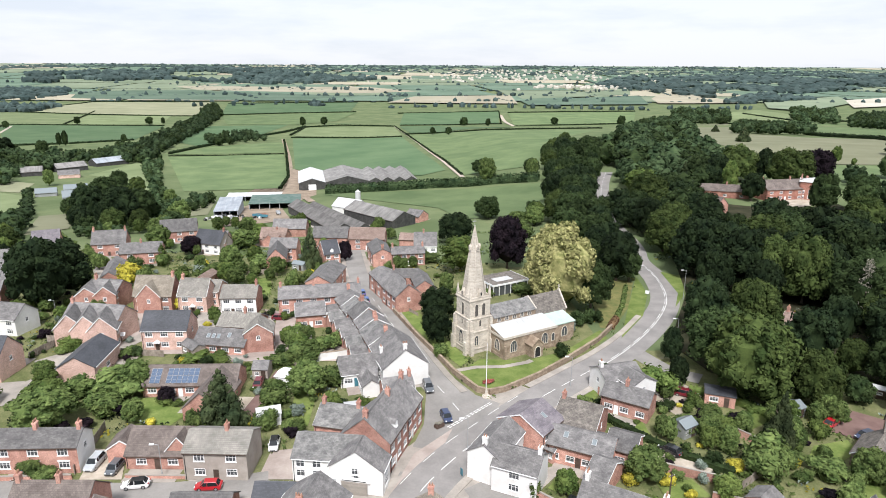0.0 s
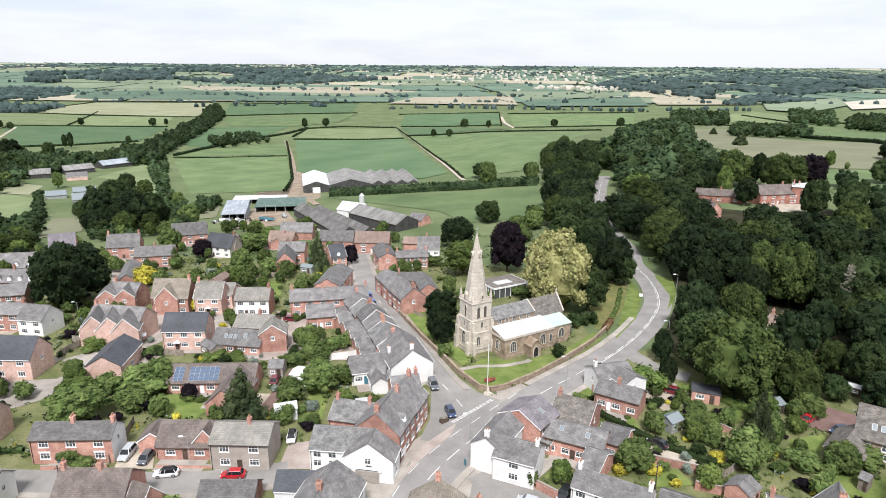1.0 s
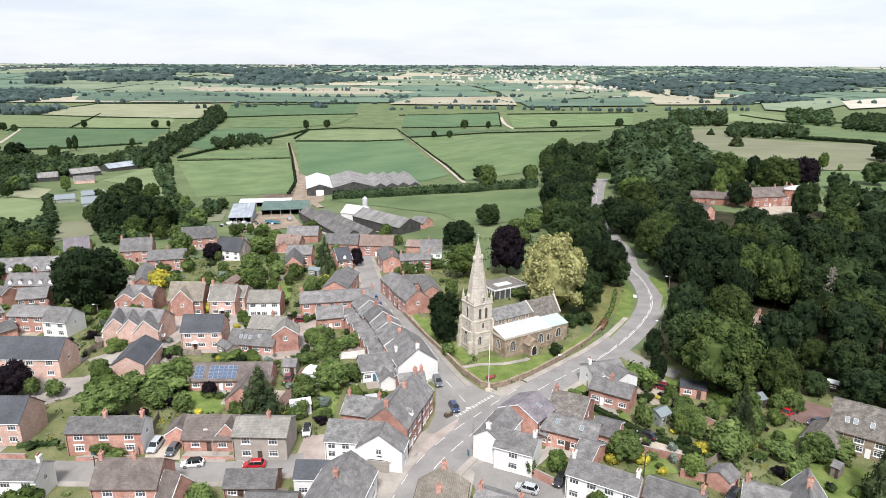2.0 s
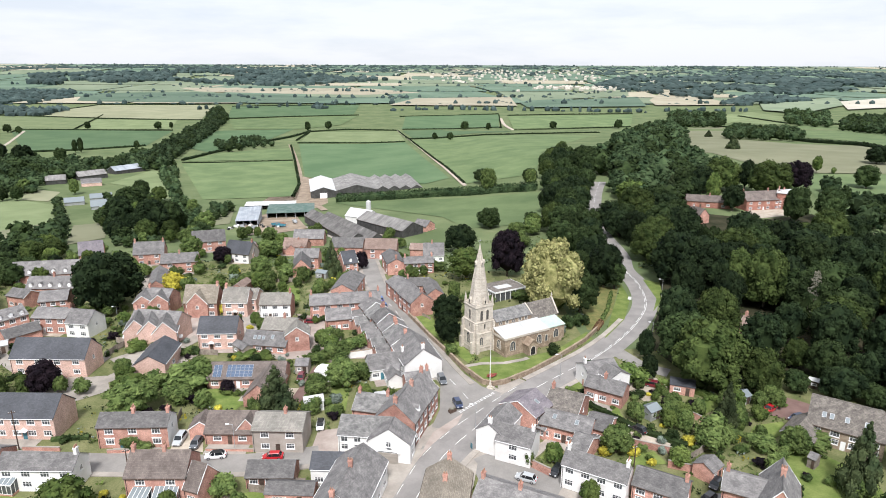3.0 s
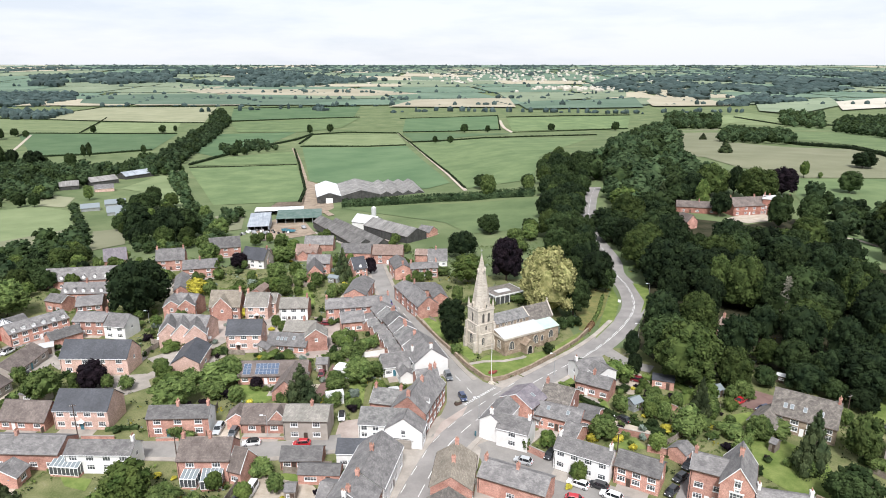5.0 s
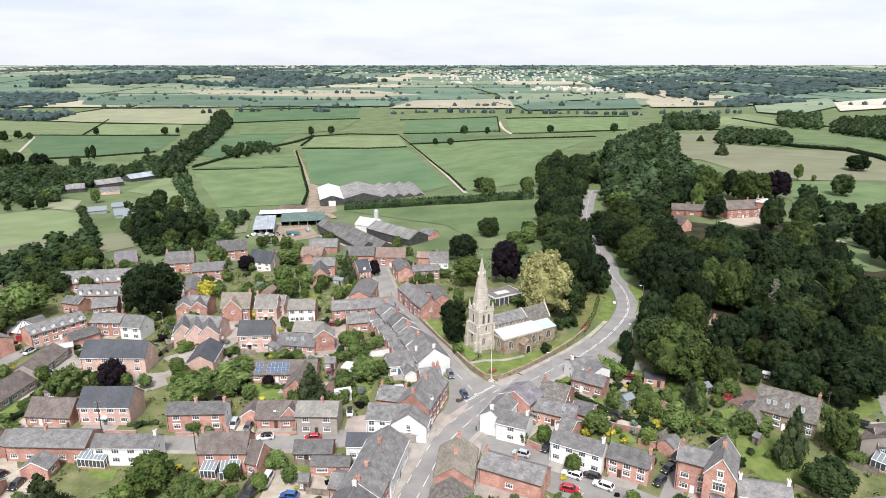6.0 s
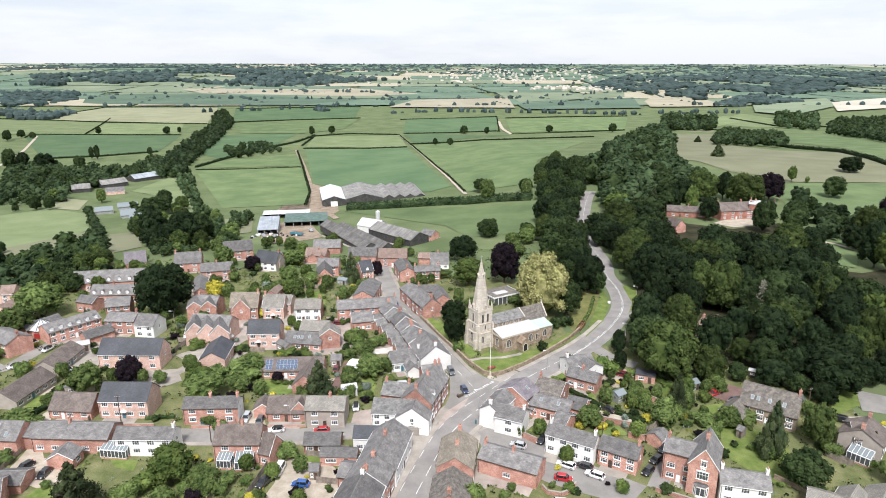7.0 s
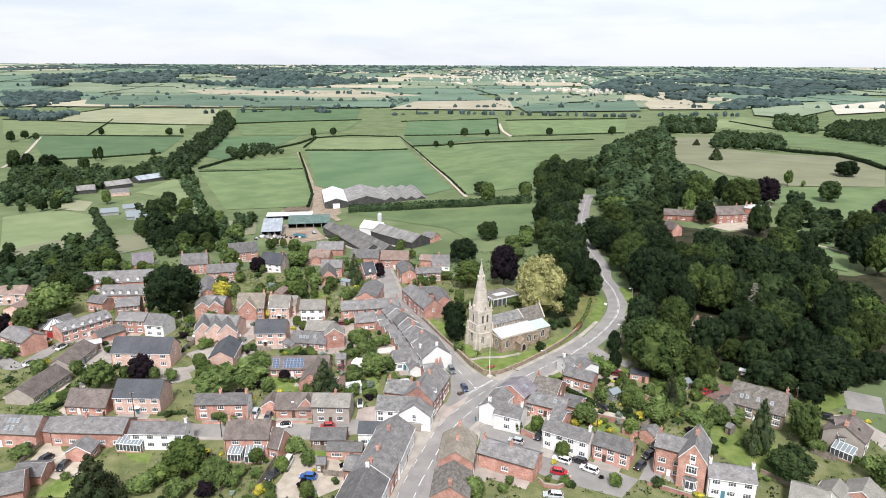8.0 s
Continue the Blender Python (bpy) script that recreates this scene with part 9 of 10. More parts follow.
def fence(pts, high, label):
    """Posts and panels of boards along a line."""
    ob = thing("fence", label, "fence", at(*pts[0]))
    inv = ob.matrix_basis.inverted()
    key = ("fence", high)
    if key not in CACHE:
        s = Shape()
        rim = [(i * 0.075, -0.03 if i % 4 in (1, 2) else 0.0) for i in range(27)]
        verts = [(x, y + d, z) for z in (0.05, high) for d in (0.0, 0.03) for x, y in rim]
        q = len(rim)
        faces = []
        for i in range(q - 1):
            faces += [(i, i + 1, 2 * q + i + 1, 2 * q + i), (q + i + 1, q + i, 3 * q + i, 3 * q + i + 1), (2 * q + i, 2 * q + i + 1, 3 * q + i + 1, 3 * q + i)]
        CACHE[key] = (mesh_of("fence_panel", verts, faces, WOOD), Shape().box(-0.06, -0.06, -0.3, 0.06, 0.06, high + 0.08).mesh("post", PAVING if "concrete" in label else WOOD))
    panel, post = CACHE[key]
    for a, b in zip(pts, pts[1:]):
        a, b = Vector(a), Vector(b)
        n = max(1, round((b - a).length / 2.05))
        ang = math.atan2((b - a).y, (b - a).x)
        for i in range(n):
            p = a + (b - a) * (i / n)
            m = inv @ Matrix.Translation((p.x, p.y, land(*p))) @ Matrix.Rotation(ang, 4, "Z")
            child("post", post, ob, m)
            child("fence_panel", panel, ob, m @ pose(0.05, 0, 0) @ Matrix.Diagonal(((b - a).length / n / 2.05, 1, 1, 1)))
        child("post", post, ob, inv @ Matrix.Translation((b.x, b.y, land(*b))))
    return ob


def street_lamp(x, y, high):
    ob = thing("street_lamp", "slim grey steel street lamp with pale head", "street lamp", at(x, y, 0))
    child("pole", Shape().ring(8, 0, 0, -0.2, 0.11, 1.2, 0.1).ring(8, 0, 0, 1.2, 0.07, high, 0.045).mesh("pole", METAL), ob)
    child("arm", Shape().beam((0, 0, high - 0.03), (-0.9, 0.1, high + 0.08), 0.07).mesh("arm", METAL), ob)
    child("lamp_head", Shape().box(-1.45, -0.06, high + 0.0, -0.75, 0.26, high + 0.16).mesh("lamp_head", LAMPGLASS), ob)


def telegraph_pole(x, y, high):
    ob = thing("telegraph_pole", "brown wooden telegraph pole with short crossbar", "telegraph pole", at(x, y, 20))
    child("pole", Shape().ring(8, 0, 0, -0.3, 0.14, high, 0.09).mesh("pole", DARKWOOD), ob)
    child("crossbar", Shape().box(-0.6, -0.05, high - 0.6, 0.6, 0.05, high - 0.48).mesh("crossbar", DARKWOOD), ob)
    for i in range(4):
        child("insulator", Shape().ring(6, -0.5 + i * 0.33, 0, high - 0.48, 0.04, high - 0.34, 0.03).mesh("insulator", LAMPGLASS), ob)


def shed(x, y, rz, long, deep, high, wall, roof, label):
    """A small single-storey outbuilding with a low pitched roof, door and window."""
    ob = thing("shed", label, "shed", at(x, y, rz))
    hl, hd = long / 2, deep / 2
    flat = "flat" in label or "sheet" in label or "canvas" in label
    rise = 0.25 if flat else deep * 0.28
    s = Shape()
    put = wall_side(s, (-hl, -hd, 0), 0.0, long, high, [(long * 0.15, long * 0.45, 0.9, high - 0.5)] if long > 2 else [])
    wall_side(s, (hl, hd, 0), math.pi, long, high, [])
    wall_side(s, (hl, -hd, 0), math.pi / 2, deep, high, [], rise)
    wall_side(s, (-hl, hd, 0), -math.pi / 2, deep, high, [], rise)
    child("wall", s.mesh("wall", wall), ob)
    if long > 2:
        fr, pane = window_meshes(long * 0.3, high - 1.4)
        w = child("window", fr, ob, put(long * 0.3, 0.9))
        child("pane", pane, w)
    child("door", door_mesh(DARKWOOD if wall is not WHITE else WHITE), ob, put(long * 0.72, 0.0, -0.03) @ Matrix.Diagonal((min(1, long * 0.4), 1, min(1, (high - 0.1) / 2), 1)))
    r = Shape()
    for sg in (-1, 1):
        a = [(-hl - 0.15, sg * (hd + 0.2), high - 0.05), (hl + 0.15, sg * (hd + 0.2), high - 0.05), (hl + 0.15, 0, high + rise + 0.06), (-hl - 0.15, 0, high + rise + 0.06)]
        t = [(p[0], p[1], p[2] + 0.1) for p in a]
        o = (0, 1, 2, 3) if sg < 0 else (1, 0, 3, 2)
        r.face([t[i] for i in o])
        for i, j in ((0, 1), (1, 2), (3, 0)):
            r.face([a[i], a[j], t[j], t[i]] if sg < 0 else [t[i], t[j], a[j], a[i]])
    child("roof", r.mesh("roof", roof), ob)
    return ob


def conservatory(x, y, rz, long, deep):
    ob = thing("conservatory", "white framed glazed conservatory against a house", "conservatory", at(x, y, rz))
    hl, hd = long / 2, deep / 2
    child("plinth", Shape().box(-hl, -hd, -0.2, hl, hd, 0.5).mesh("plinth", BRICK), ob)
    fr = Shape()
    n = max(3, round(long / 0.9))
    for i in range(n + 1):
        px = -hl + long * i / n
        fr.box(px - 0.05, -hd - 0.03, 0.5, px + 0.05, -hd + 0.07, 2.3)
        fr.beam((px, -hd, 2.35), (px, hd, 3.3), 0.08)
    for i in range(4):
        py = -hd + deep * i / 3
        for sg in (-1, 1):
            fr.box(sg * hl - 0.05, py - 0.05, 0.5, sg * hl + 0.05, py + 0.05, 2.3 + 0.9 * i / 3)
    fr.box(-hl - 0.05, -hd - 0.06, 2.28, hl + 0.05, -hd + 0.1, 2.42).box(-hl, hd - 0.1, 3.22, hl, hd, 3.4).box(-hl, -hd - 0.03, 0.46, hl, -hd + 0.07, 0.54)
    child("frame", fr.mesh("frame", WHITE), ob)
    child("roof_pane", Shape().face([(-hl, -hd, 2.38), (hl, -hd, 2.38), (hl, hd, 3.32), (-hl, hd, 3.32)]).face([(hl, -hd, 2.3), (-hl, -hd, 2.3), (-hl, hd, 3.24), (hl, hd, 3.24)]).mesh("roof_pane", ROOFGLASS), ob)
    for i in range(n):
        px = -hl + long * i / n
        child("pane", Shape().box(px + 0.06, -hd + 0.0, 0.55, px + long / n - 0.06, -hd + 0.02, 2.26).mesh("pane", GLASS), ob)
    for sg in (-1, 1):
        child("side_pane", Shape().face([(sg * hl, -hd, 0.5), (sg * hl, hd, 0.5), (sg * hl, hd, 3.2), (sg * hl, -hd, 2.3)]).mesh("side_pane", GLASS), ob)


def wheelie_bin(x, y, rz):
    ob = thing("wheelie_bin", "black plastic wheeled refuse bin against a white wall", "bin", at(x, y, rz, 0.1), group="bins by the shop")
    s = Shape()
    lo, hi = [(-0.24, -0.28), (0.24, -0.28), (0.24, 0.28), (-0.24, 0.28)], [(-0.3, -0.36), (0.3, -0.36), (0.3, 0.36), (-0.3, 0.36)]
    for i in range(4):
        j = (i + 1) % 4
        s.face([(*lo[i], 0.05), (*lo[j], 0.05), (*hi[j], 1.0), (*hi[i], 1.0)])
    child("bin_body", s.mesh("bin_body", BLACK), ob)
    child("lid", Shape().box(-0.32, -0.4, 1.0, 0.32, 0.38, 1.08).mesh("lid", BLACK), ob)


def planter(x, y, rz):
    ob = thing("planter", "dark timber street planter with low greenery", "planter", at(x, y, rz, 0.15))
    child("box", Shape().box(-0.9, -0.45, 0, 0.9, 0.45, 0.6).mesh("box", DARKWOOD), ob)
    v, f = crown_mesh(None, 5, "bush", None, 120, 0.08, 5)
    child("planting", mesh_of("plants", [(p[0] * 1.8, p[1] * 0.9, 0.5 + p[2] * 0.7) for p in v], f, LEAFBARE), ob)


def flower_bed(x, y):
    v, f = crown_mesh(None, 9, "bush", None, 260, 0.06, 9)
    single("flower_bed", mesh_of("flower_bed", [(p[0] * 3.2, p[1] * 1.6, p[2] * 0.7) for p in v], f, FLOWERS), "low bed of dark red flowers by the flagpole", "flower bed", at(x, y, 30, 0.1))


def notice_board(x, y, rz):
    ob = thing("sign_board", "small pavement sign board beside a white house", "sign", at(x, y, rz, 0.1))
    child("panel", Shape().box(-0.3, -0.03, 0.3, 0.3, 0.03, 1.5).mesh("panel", BLUE), ob)
    for sg in (-1, 1):
        child("leg", Shape().box(sg * 0.28 - 0.03, -0.03, 0, sg * 0.28 + 0.03, 0.03, 0.3).mesh("leg", METAL), ob)


def road_sign(x, y, rz):
    ob = thing("road_sign", "white road sign on a post on the verge", "sign", at(x, y, rz))
    child("post", Shape().ring(6, 0, 0, -0.2, 0.05, 1.3, 0.05).mesh("post", METAL), ob)
    child("plate", Shape().box(-0.55, -0.07, 0.5, 0.55, -0.04, 1.5).mesh("plate", WHITE), ob)


def parasol(x, y):
    ob = thing("parasol", "bright blue garden parasol in a courtyard", "parasol", at(x, y))
    child("pole", Shape().ring(6, 0, 0, 0, 0.04, 2.5, 0.03).mesh("pole", WHITE), ob)
    child("canopy", Shape().ring(8, 0, 0, 2.0, 1.5, 2.55, 0.05, True).mesh("canopy", paint("blue_canvas", (0.03, 0.25, 0.5))), ob)


def silo(x, y):
    ob = thing("feed_silo", "small pale metal feed silo above the barn", "silo", at(x, y))
    child("drum", Shape().ring(14, 0, 0, 2, 1.5, 9.0, 1.5, True).mesh("drum", LEAD), ob)
    child("cap", Shape().ring(14, 0, 0, 9.0, 1.55, 10.2, 0.2, True).mesh("cap", LEAD), ob)
    for i in range(4):
        a = i * math.pi / 2 + 0.8
        child("leg", Shape().beam((1.4 * math.cos(a), 1.4 * math.sin(a), -0.5), (1.4 * math.cos(a), 1.4 * math.sin(a), 2.2), 0.2).mesh("leg", METAL), ob)


def turret(x, y):
    ob = thing("turret", "octagonal brick turret with ribbed grey roof", "building", at(x, y))
    child("wall", Shape().ring(8, 0, 0, -0.5, 3.4, 3.2, 3.4).mesh("wall", BRICK), ob)
    child("roof", Shape().ring(8, 0, 0, 3.1, 4.0, 6.4, 0.0, False).mesh("roof", LEAD), ob)
    child("garage_door", Shape().box(-1.2, -3.5, 0, 1.2, -3.2, 2.2).mesh("garage_door", paint("red_door_paint", (0.3, 0.03, 0.03))), ob)
    for i in range(8):
        a = i * math.tau / 8
        child("rib", Shape().beam((4.0 * math.cos(a), 4.0 * math.sin(a), 3.15), (0, 0, 6.45), 0.16).mesh("rib", DARKSLATE), ob)


car("suv", "silver", -66.9, -20.8, -93)
car("hatch", "grey", -63.1, -22.2, -94)
car("hatch", "white", -57.9, -26.7, -173)
car("hatch", "red", -46.5, -27.5, -178)
car("hatch", "white", -38.7, -16.4, -86)
car("hatch", "maroon", -46.6, 5.8, -90)
car("hatch", "maroon", -49.9, 43.8, -3)
car("suv", "grey", -11.7, 3.0, -80)
car("hatch", "black", -13.3, 9.6, -81)
car("hatch", "navy", -8.6, -8.5, -78)
car("hatch", "silver", 2.4, -36.3, 153)
car("estate", "white", 12.2, -44.6, 146)
car("hatch", "red", 10.5, -49.4, -19)
car("estate", "white", 17.9, -48.6, 144)
car("estate", "silver", 7.3, -57.6, 170)
car("hatch", "black", 16.3, -45.3, 147)
car("hatch", "black", 8.6, -34.3, -125)
car("hatch", "black", 30.4, -47.8, -137)
car("hatch", "black", 33.9, -43.6, -143)
car("hatch", "black", 37.3, -39.5, -135)
car("suv", "black", 88.4, -28.3, 147)
car("estate", "maroon", 39.8, -1.6, -28)
car("hatch", "black", 29.1, -20.7, 128)
car("hatch", "red", 61.8, -13.6, -146)
car("hatch", "navy", 65.6, -17.7, -160)
car("hatch", "black", -106.9, -42.4, -95)
car("hatch", "black", -112.7, -39.4, -119)
car("hatch", "white", -145.2, 12.5, -138)
car("hatch", "white", -128.1, 8.9, -134)
car("suv", "black", -56.4, -47.9, -117)
car("van", "white", -54.0, -44.0, -99)
car("hatch", "blue", -48.2, -48.8, 171)
car("hatch", "grey", -105.4, 5.9, -142)
car("hatch", "blue", -29.9, 64.6, 103)
car("hatch", "blue", -28.3, 57.5, 105)
car("hatch", "white", -150.3, 30.5, -116)
car("hatch", "white", -142.2, 25.1, -106)
garden_wall([(-20.1, 48.2), (-13.6, 29.1), (-7.5, 13.7), (-6.1, 9.8), (-1.8, 1.7), (0.5, 0.4), (3.7, 1.5), (11.4, 7.1), (19.0, 14.2), (29.6, 25.3), (35.4, 33.5)], 1.2, 0.45, STONE, "weathered stone churchyard wall")
garden_wall([(22.4, -0.1), (29.5, -7.0)], 1.7, 0.25, BRICK, "old red brick garden wall")
garden_wall([(2.5, -30.6), (7.2, -35.2)], 1.7, 0.25, BRICK, "red brick yard wall")
garden_wall([(5.1, -51.9), (5.9, -54.0), (8.7, -54.9), (11.1, -53.8), (12.8, -51.4)], 1.0, 0.3, BRICK, "curved low brick wall")
garden_wall([(29.8, -54.1), (38.0, -59.2)], 1.0, 0.25, BRICK, "low brick front wall")
garden_wall([(-80.0, -24.3), (-68.9, -24.2)], 0.8, 0.25, BRICK, "low brick wall along the lane")
garden_wall([(-60.6, -24.2), (-50.8, -24.8)], 0.6, 0.3, BRICK, "low brick front wall by the lane")
garden_wall([(41.4, -11.8), (42.9, -15.6), (45.6, -19.3)], 1.4, 0.25, BRICK, "dark brick garden wall")
garden_wall([(-97.4, -22.6), (-89.8, -23.1)], 0.9, 0.25, BRICK, "low brick wall before the cottages")
garden_wall([(21.8, -23.3), (28.1, -26.6), (34.2, -29.5)], 1.5, 0.25, BRICK, "brick wall beside the gravel drive")
garden_wall([(-38.1, 16.6), (-31.5, 18.4), (-24.7, 21.5)], 1.9, 0.3, WHITEWASH, "long white rendered garden wall behind the inn")
fence([(-102.2, 30.5), (-89.5, 29.0)], 1.8, "concrete post and panel fence")
fence([(-48.7, -37.5), (-40.5, -39.2)], 1.7, "weathered timber garden fence")
fence([(38.7, -27.3), (54.3, -14.1)], 1.7, "weathered timber garden fence")
fence([(75.2, -43.1), (77.7, -47.4)], 1.5, "grey timber garden fence")
garden_wall([(30.6, -33.3), (37.1, -36.1)], 1.6, 0.25, BRICK, "old red brick garden wall")
garden_wall([(58.1, -51.1), (62.6, -56.3)], 1.2, 0.3, STONE, "rubble garden wall at the lawn end")
fence([(-100.6, 20.4), (-99.8, 25.0), (-98.2, 29.3)], 1.8, "concrete post and panel fence")
fence([(-101.3, 33.3), (-91.9, 27.0)], 1.8, "concrete post and panel fence")
fence([(-87.9, 32.1), (-86.1, 41.4)], 1.8, "concrete post and panel fence")
fence([(38.9, -29.3), (48.8, -20.7), (54.7, -17.3)], 1.8, "long weathered timber garden fence")
fence([(-70.4, 91.2), (-61.8, 90.3)], 1.8, "new tan timber fence")
fence([(-59.7, -55.2), (-56.5, -38.6)], 1.8, "weathered timber garden fence")
fence([(-67.2, -53.6), (-66.1, -46.5)], 1.6, "weathered timber garden fence")
fence([(-49.5, -34.7), (-38.7, -36.1)], 1.6, "weathered timber garden fence")
fence([(-117.8, -41.0), (-117.2, -32.8)], 1.4, "timber fence beside the drive")
fence([(-69.1, -23.0), (-70.3, -9.7)], 1.7, "timber fence between drive and garden")
fence([(-107.7, -20.2), (-107.6, -11.8)], 1.6, "timber fence between bungalows")
fence([(76.2, -43.1), (79.1, -47.5)], 1.6, "timber garden fence by a lawn")
fence([(-81.4, 22.5), (-71.3, 20.8)], 1.6, "timber fence behind the house")
fence([(-44.9, -47.8), (-39.3, -48.9)], 1.7, "timber fence by the parking yard")
fence([(35.8, -31.3), (42.9, -26.6), (48.3, -20.9)], 1.6, "weathered timber garden fence")
fence([(40.5, -24.5), (48.3, -18.7)], 1.6, "grey timber garden fence")
fence([(-44.0, 17.4), (-35.4, 10.1)], 1.5, "timber fence among shrubs")
fence([(-73.5, -20.1), (-73.9, -15.6)], 1.6, "timber fence by parked cars")
fence([(-13.5, 44.7), (-19.8, 54.4)], 1.0, "low timber churchyard fence")
street_lamp(-5.4, -18.2, 5.8)
street_lamp(17.7, 3.4, 6.6)
street_lamp(62.4, 54.1, 8.7)
street_lamp(-54.7, -24.4, 6.0)
street_lamp(-26.0, -33.6, 5.6)
street_lamp(-110.2, 49.3, 4.5)
street_lamp(49.4, 26.5, 5.2)
telegraph_pole(-98.2, -22.5, 9.1)
telegraph_pole(-73.0, -31.0, 5.4)
telegraph_pole(52.2, 70.6, 8.8)
telegraph_pole(83.1, -23.1, 7.1)
telegraph_pole(23.9, -33.4, 5.2)
conservatory(-66.7, -40.4, -6, 3.3, 3.2)
conservatory(-62.2, -41.0, 4, 4.1, 3.4)
conservatory(81.8, -45.7, -53, 4.8, 2.8)
conservatory(-93.8, -35.5, -9, 6.4, 2.6)
shed(-64.9, 22.0, -45, 5.4, 3, 2.3, WOOD, SLATE, "grey timber garden shed")
shed(-41.0, 28.8, 9, 3.5, 5, 2.4, RENDER, PALETILE, "flat grey garage by the yard")
shed(-46.8, 10.7, -2, 3.2, 4, 2.3, RENDER, SLATE, "small grey garage at the drive head")
shed(-40.3, 6.6, -18, 4.5, 4, 2.4, WHITE, WHITE, "white canvas garden gazebo")
shed(45.5, -3.9, -23, 5.5, 4, 2.4, BRICK, DARKSLATE, "long brick garage with flat roof")
shed(33.8, -14.9, 30, 3.3, 3, 2.2, METAL, ROOFGLASS, "small glass garden greenhouse")
shed(57.1, -9.3, 24, 3.2, 3, 2.0, METAL, ROOFGLASS, "small glass garden greenhouse")
shed(79.2, -3.7, -40, 4.2, 2, 2.0, DARKWOOD, LEAD, "low open shelter with pale sheet roof")
shed(-130.9, 25.6, 28, 3.7, 4, 2.4, RENDER, LEAD, "garage with pale flat roof")
shed(-117.7, -3.8, -8, 7.0, 3, 2.2, RENDER, SLATE, "flat-roofed garage behind the bungalow")
shed(37.0, -36.3, 38, 3.9, 4, 2.6, BRICK, SLATE, "small brick garage beside the drive")
shed(-45.5, -45.4, -2, 2.1, 3, 2.4, WOOD, SLATE, "small timber shed in the yard")
shed(-40.5, -39.8, -5, 8.6, 4, 2.4, BRICK, SLATE, "lean brick store behind the terrace")
shed(-23.6, 5.4, -2, 3.2, 4, 3, WHITE, SLATE, "white rendered outhouse behind the inn")
shed(-26.1, -8.6, 13, 2.2, 3, 3.2, WHITE, LEAD, "small white flat-roofed extension")
shed(59.1, -34.1, -53, 1.4, 2.5, 2.2, WOOD, SLATE, "timber shed at the lawn edge")
shed(-41.3, -8.4, 16, 4.2, 3, 2.4, WHITE, LEAD, "white garden room with pale roof")
shed(-36.8, 41.9, 49, 7.3, 5, 3.0, BRICK, LEAD, "brick annexe with pale sheet roof")
shed(-26.8, 25.0, -39, 6.9, 4, 3.0, BRICK, SLATE, "brick back extension with slate roof")
shed(-79.5, 78.2, 79, 7.9, 4, 3.2, BRICK, TILEROOF, "brick garden outhouse with tiled roof")
shed(-53.6, 96.2, -25, 4.6, 3, 2.2, METAL, ROOFGLASS, "garden greenhouse by the fence")
shed(-61.1, 118.0, -8, 4.8, 4, 2.6, WHITE, WHITE, "white single-storey house extension")
wheelie_bin(-25.30, -28.61, 20)
wheelie_bin(-24.58, -28.77, 20)
wheelie_bin(-23.87, -28.94, 20)
planter(-10.0, -11.3, 35)
flower_bed(0.8, 5.2)
notice_board(-7.0, -26.0, -60)
road_sign(53.4, 58.2, -30)
parasol(-103.0, -38.8)
silo(-45.3, 232.0)
turret(-150.9, 38.8)


# ---- shop front, farm clutter ----
on_shop = white_shop.matrix_basis.inverted() @ pose(-23.45, -29.95, 0, 0, 0, -13)
child("sign_strip", Shape().box(-2.6, -0.09, 2.45, 2.2, -0.02, 2.75).mesh("sign_strip", WHITE), white_shop, on_shop)
child("sign_bar", Shape().box(-2.2, -0.12, 2.54, 1.6, -0.095, 2.66).mesh("sign_bar", BLACK), white_shop, on_shop)
shutter = child("shutter", Shape().box(-2.35, -0.03, 0.1, 1.75, -0.01, 2.35).mesh("shutter", PAVING), white_shop, on_shop)
for i in range(14):
    child("shutter_slat", Shape().box(-2.3, -0.07, 0.15 + i * 0.15, 1.7, -0.03, 0.27 + i * 0.15).mesh("shutter_slat", PAVING), shutter)
fr, pane = window_meshes(1.1, 1.2)
w = child("window", fr, white_shop, on_shop @ pose(-0.1, -0.05, 3.7))
child("pane", pane, w)

yard = random.Random(8)
YX, YY = -103, 211


def hay_bale(x, y, rz):
    ob = thing("hay_bale", "round wrapped hay bale in the farm yard", "hay bale", at(x, y, rz, 0.6), group="bales in the farm yard")
    s = Shape().ring(12, 0, 0, 0, 0.7, 1.2, 0.7)
    child("bale", s.mesh("bale", BLACK if yard.random() < 0.6 else WHITE), ob, pose(0, 0, 0, 90))
    child("strap", Shape().ring(12, 0, 0, 0.5, 0.72, 0.62, 0.72).mesh("strap", LEAD), ob, pose(0, 0, 0, 90))


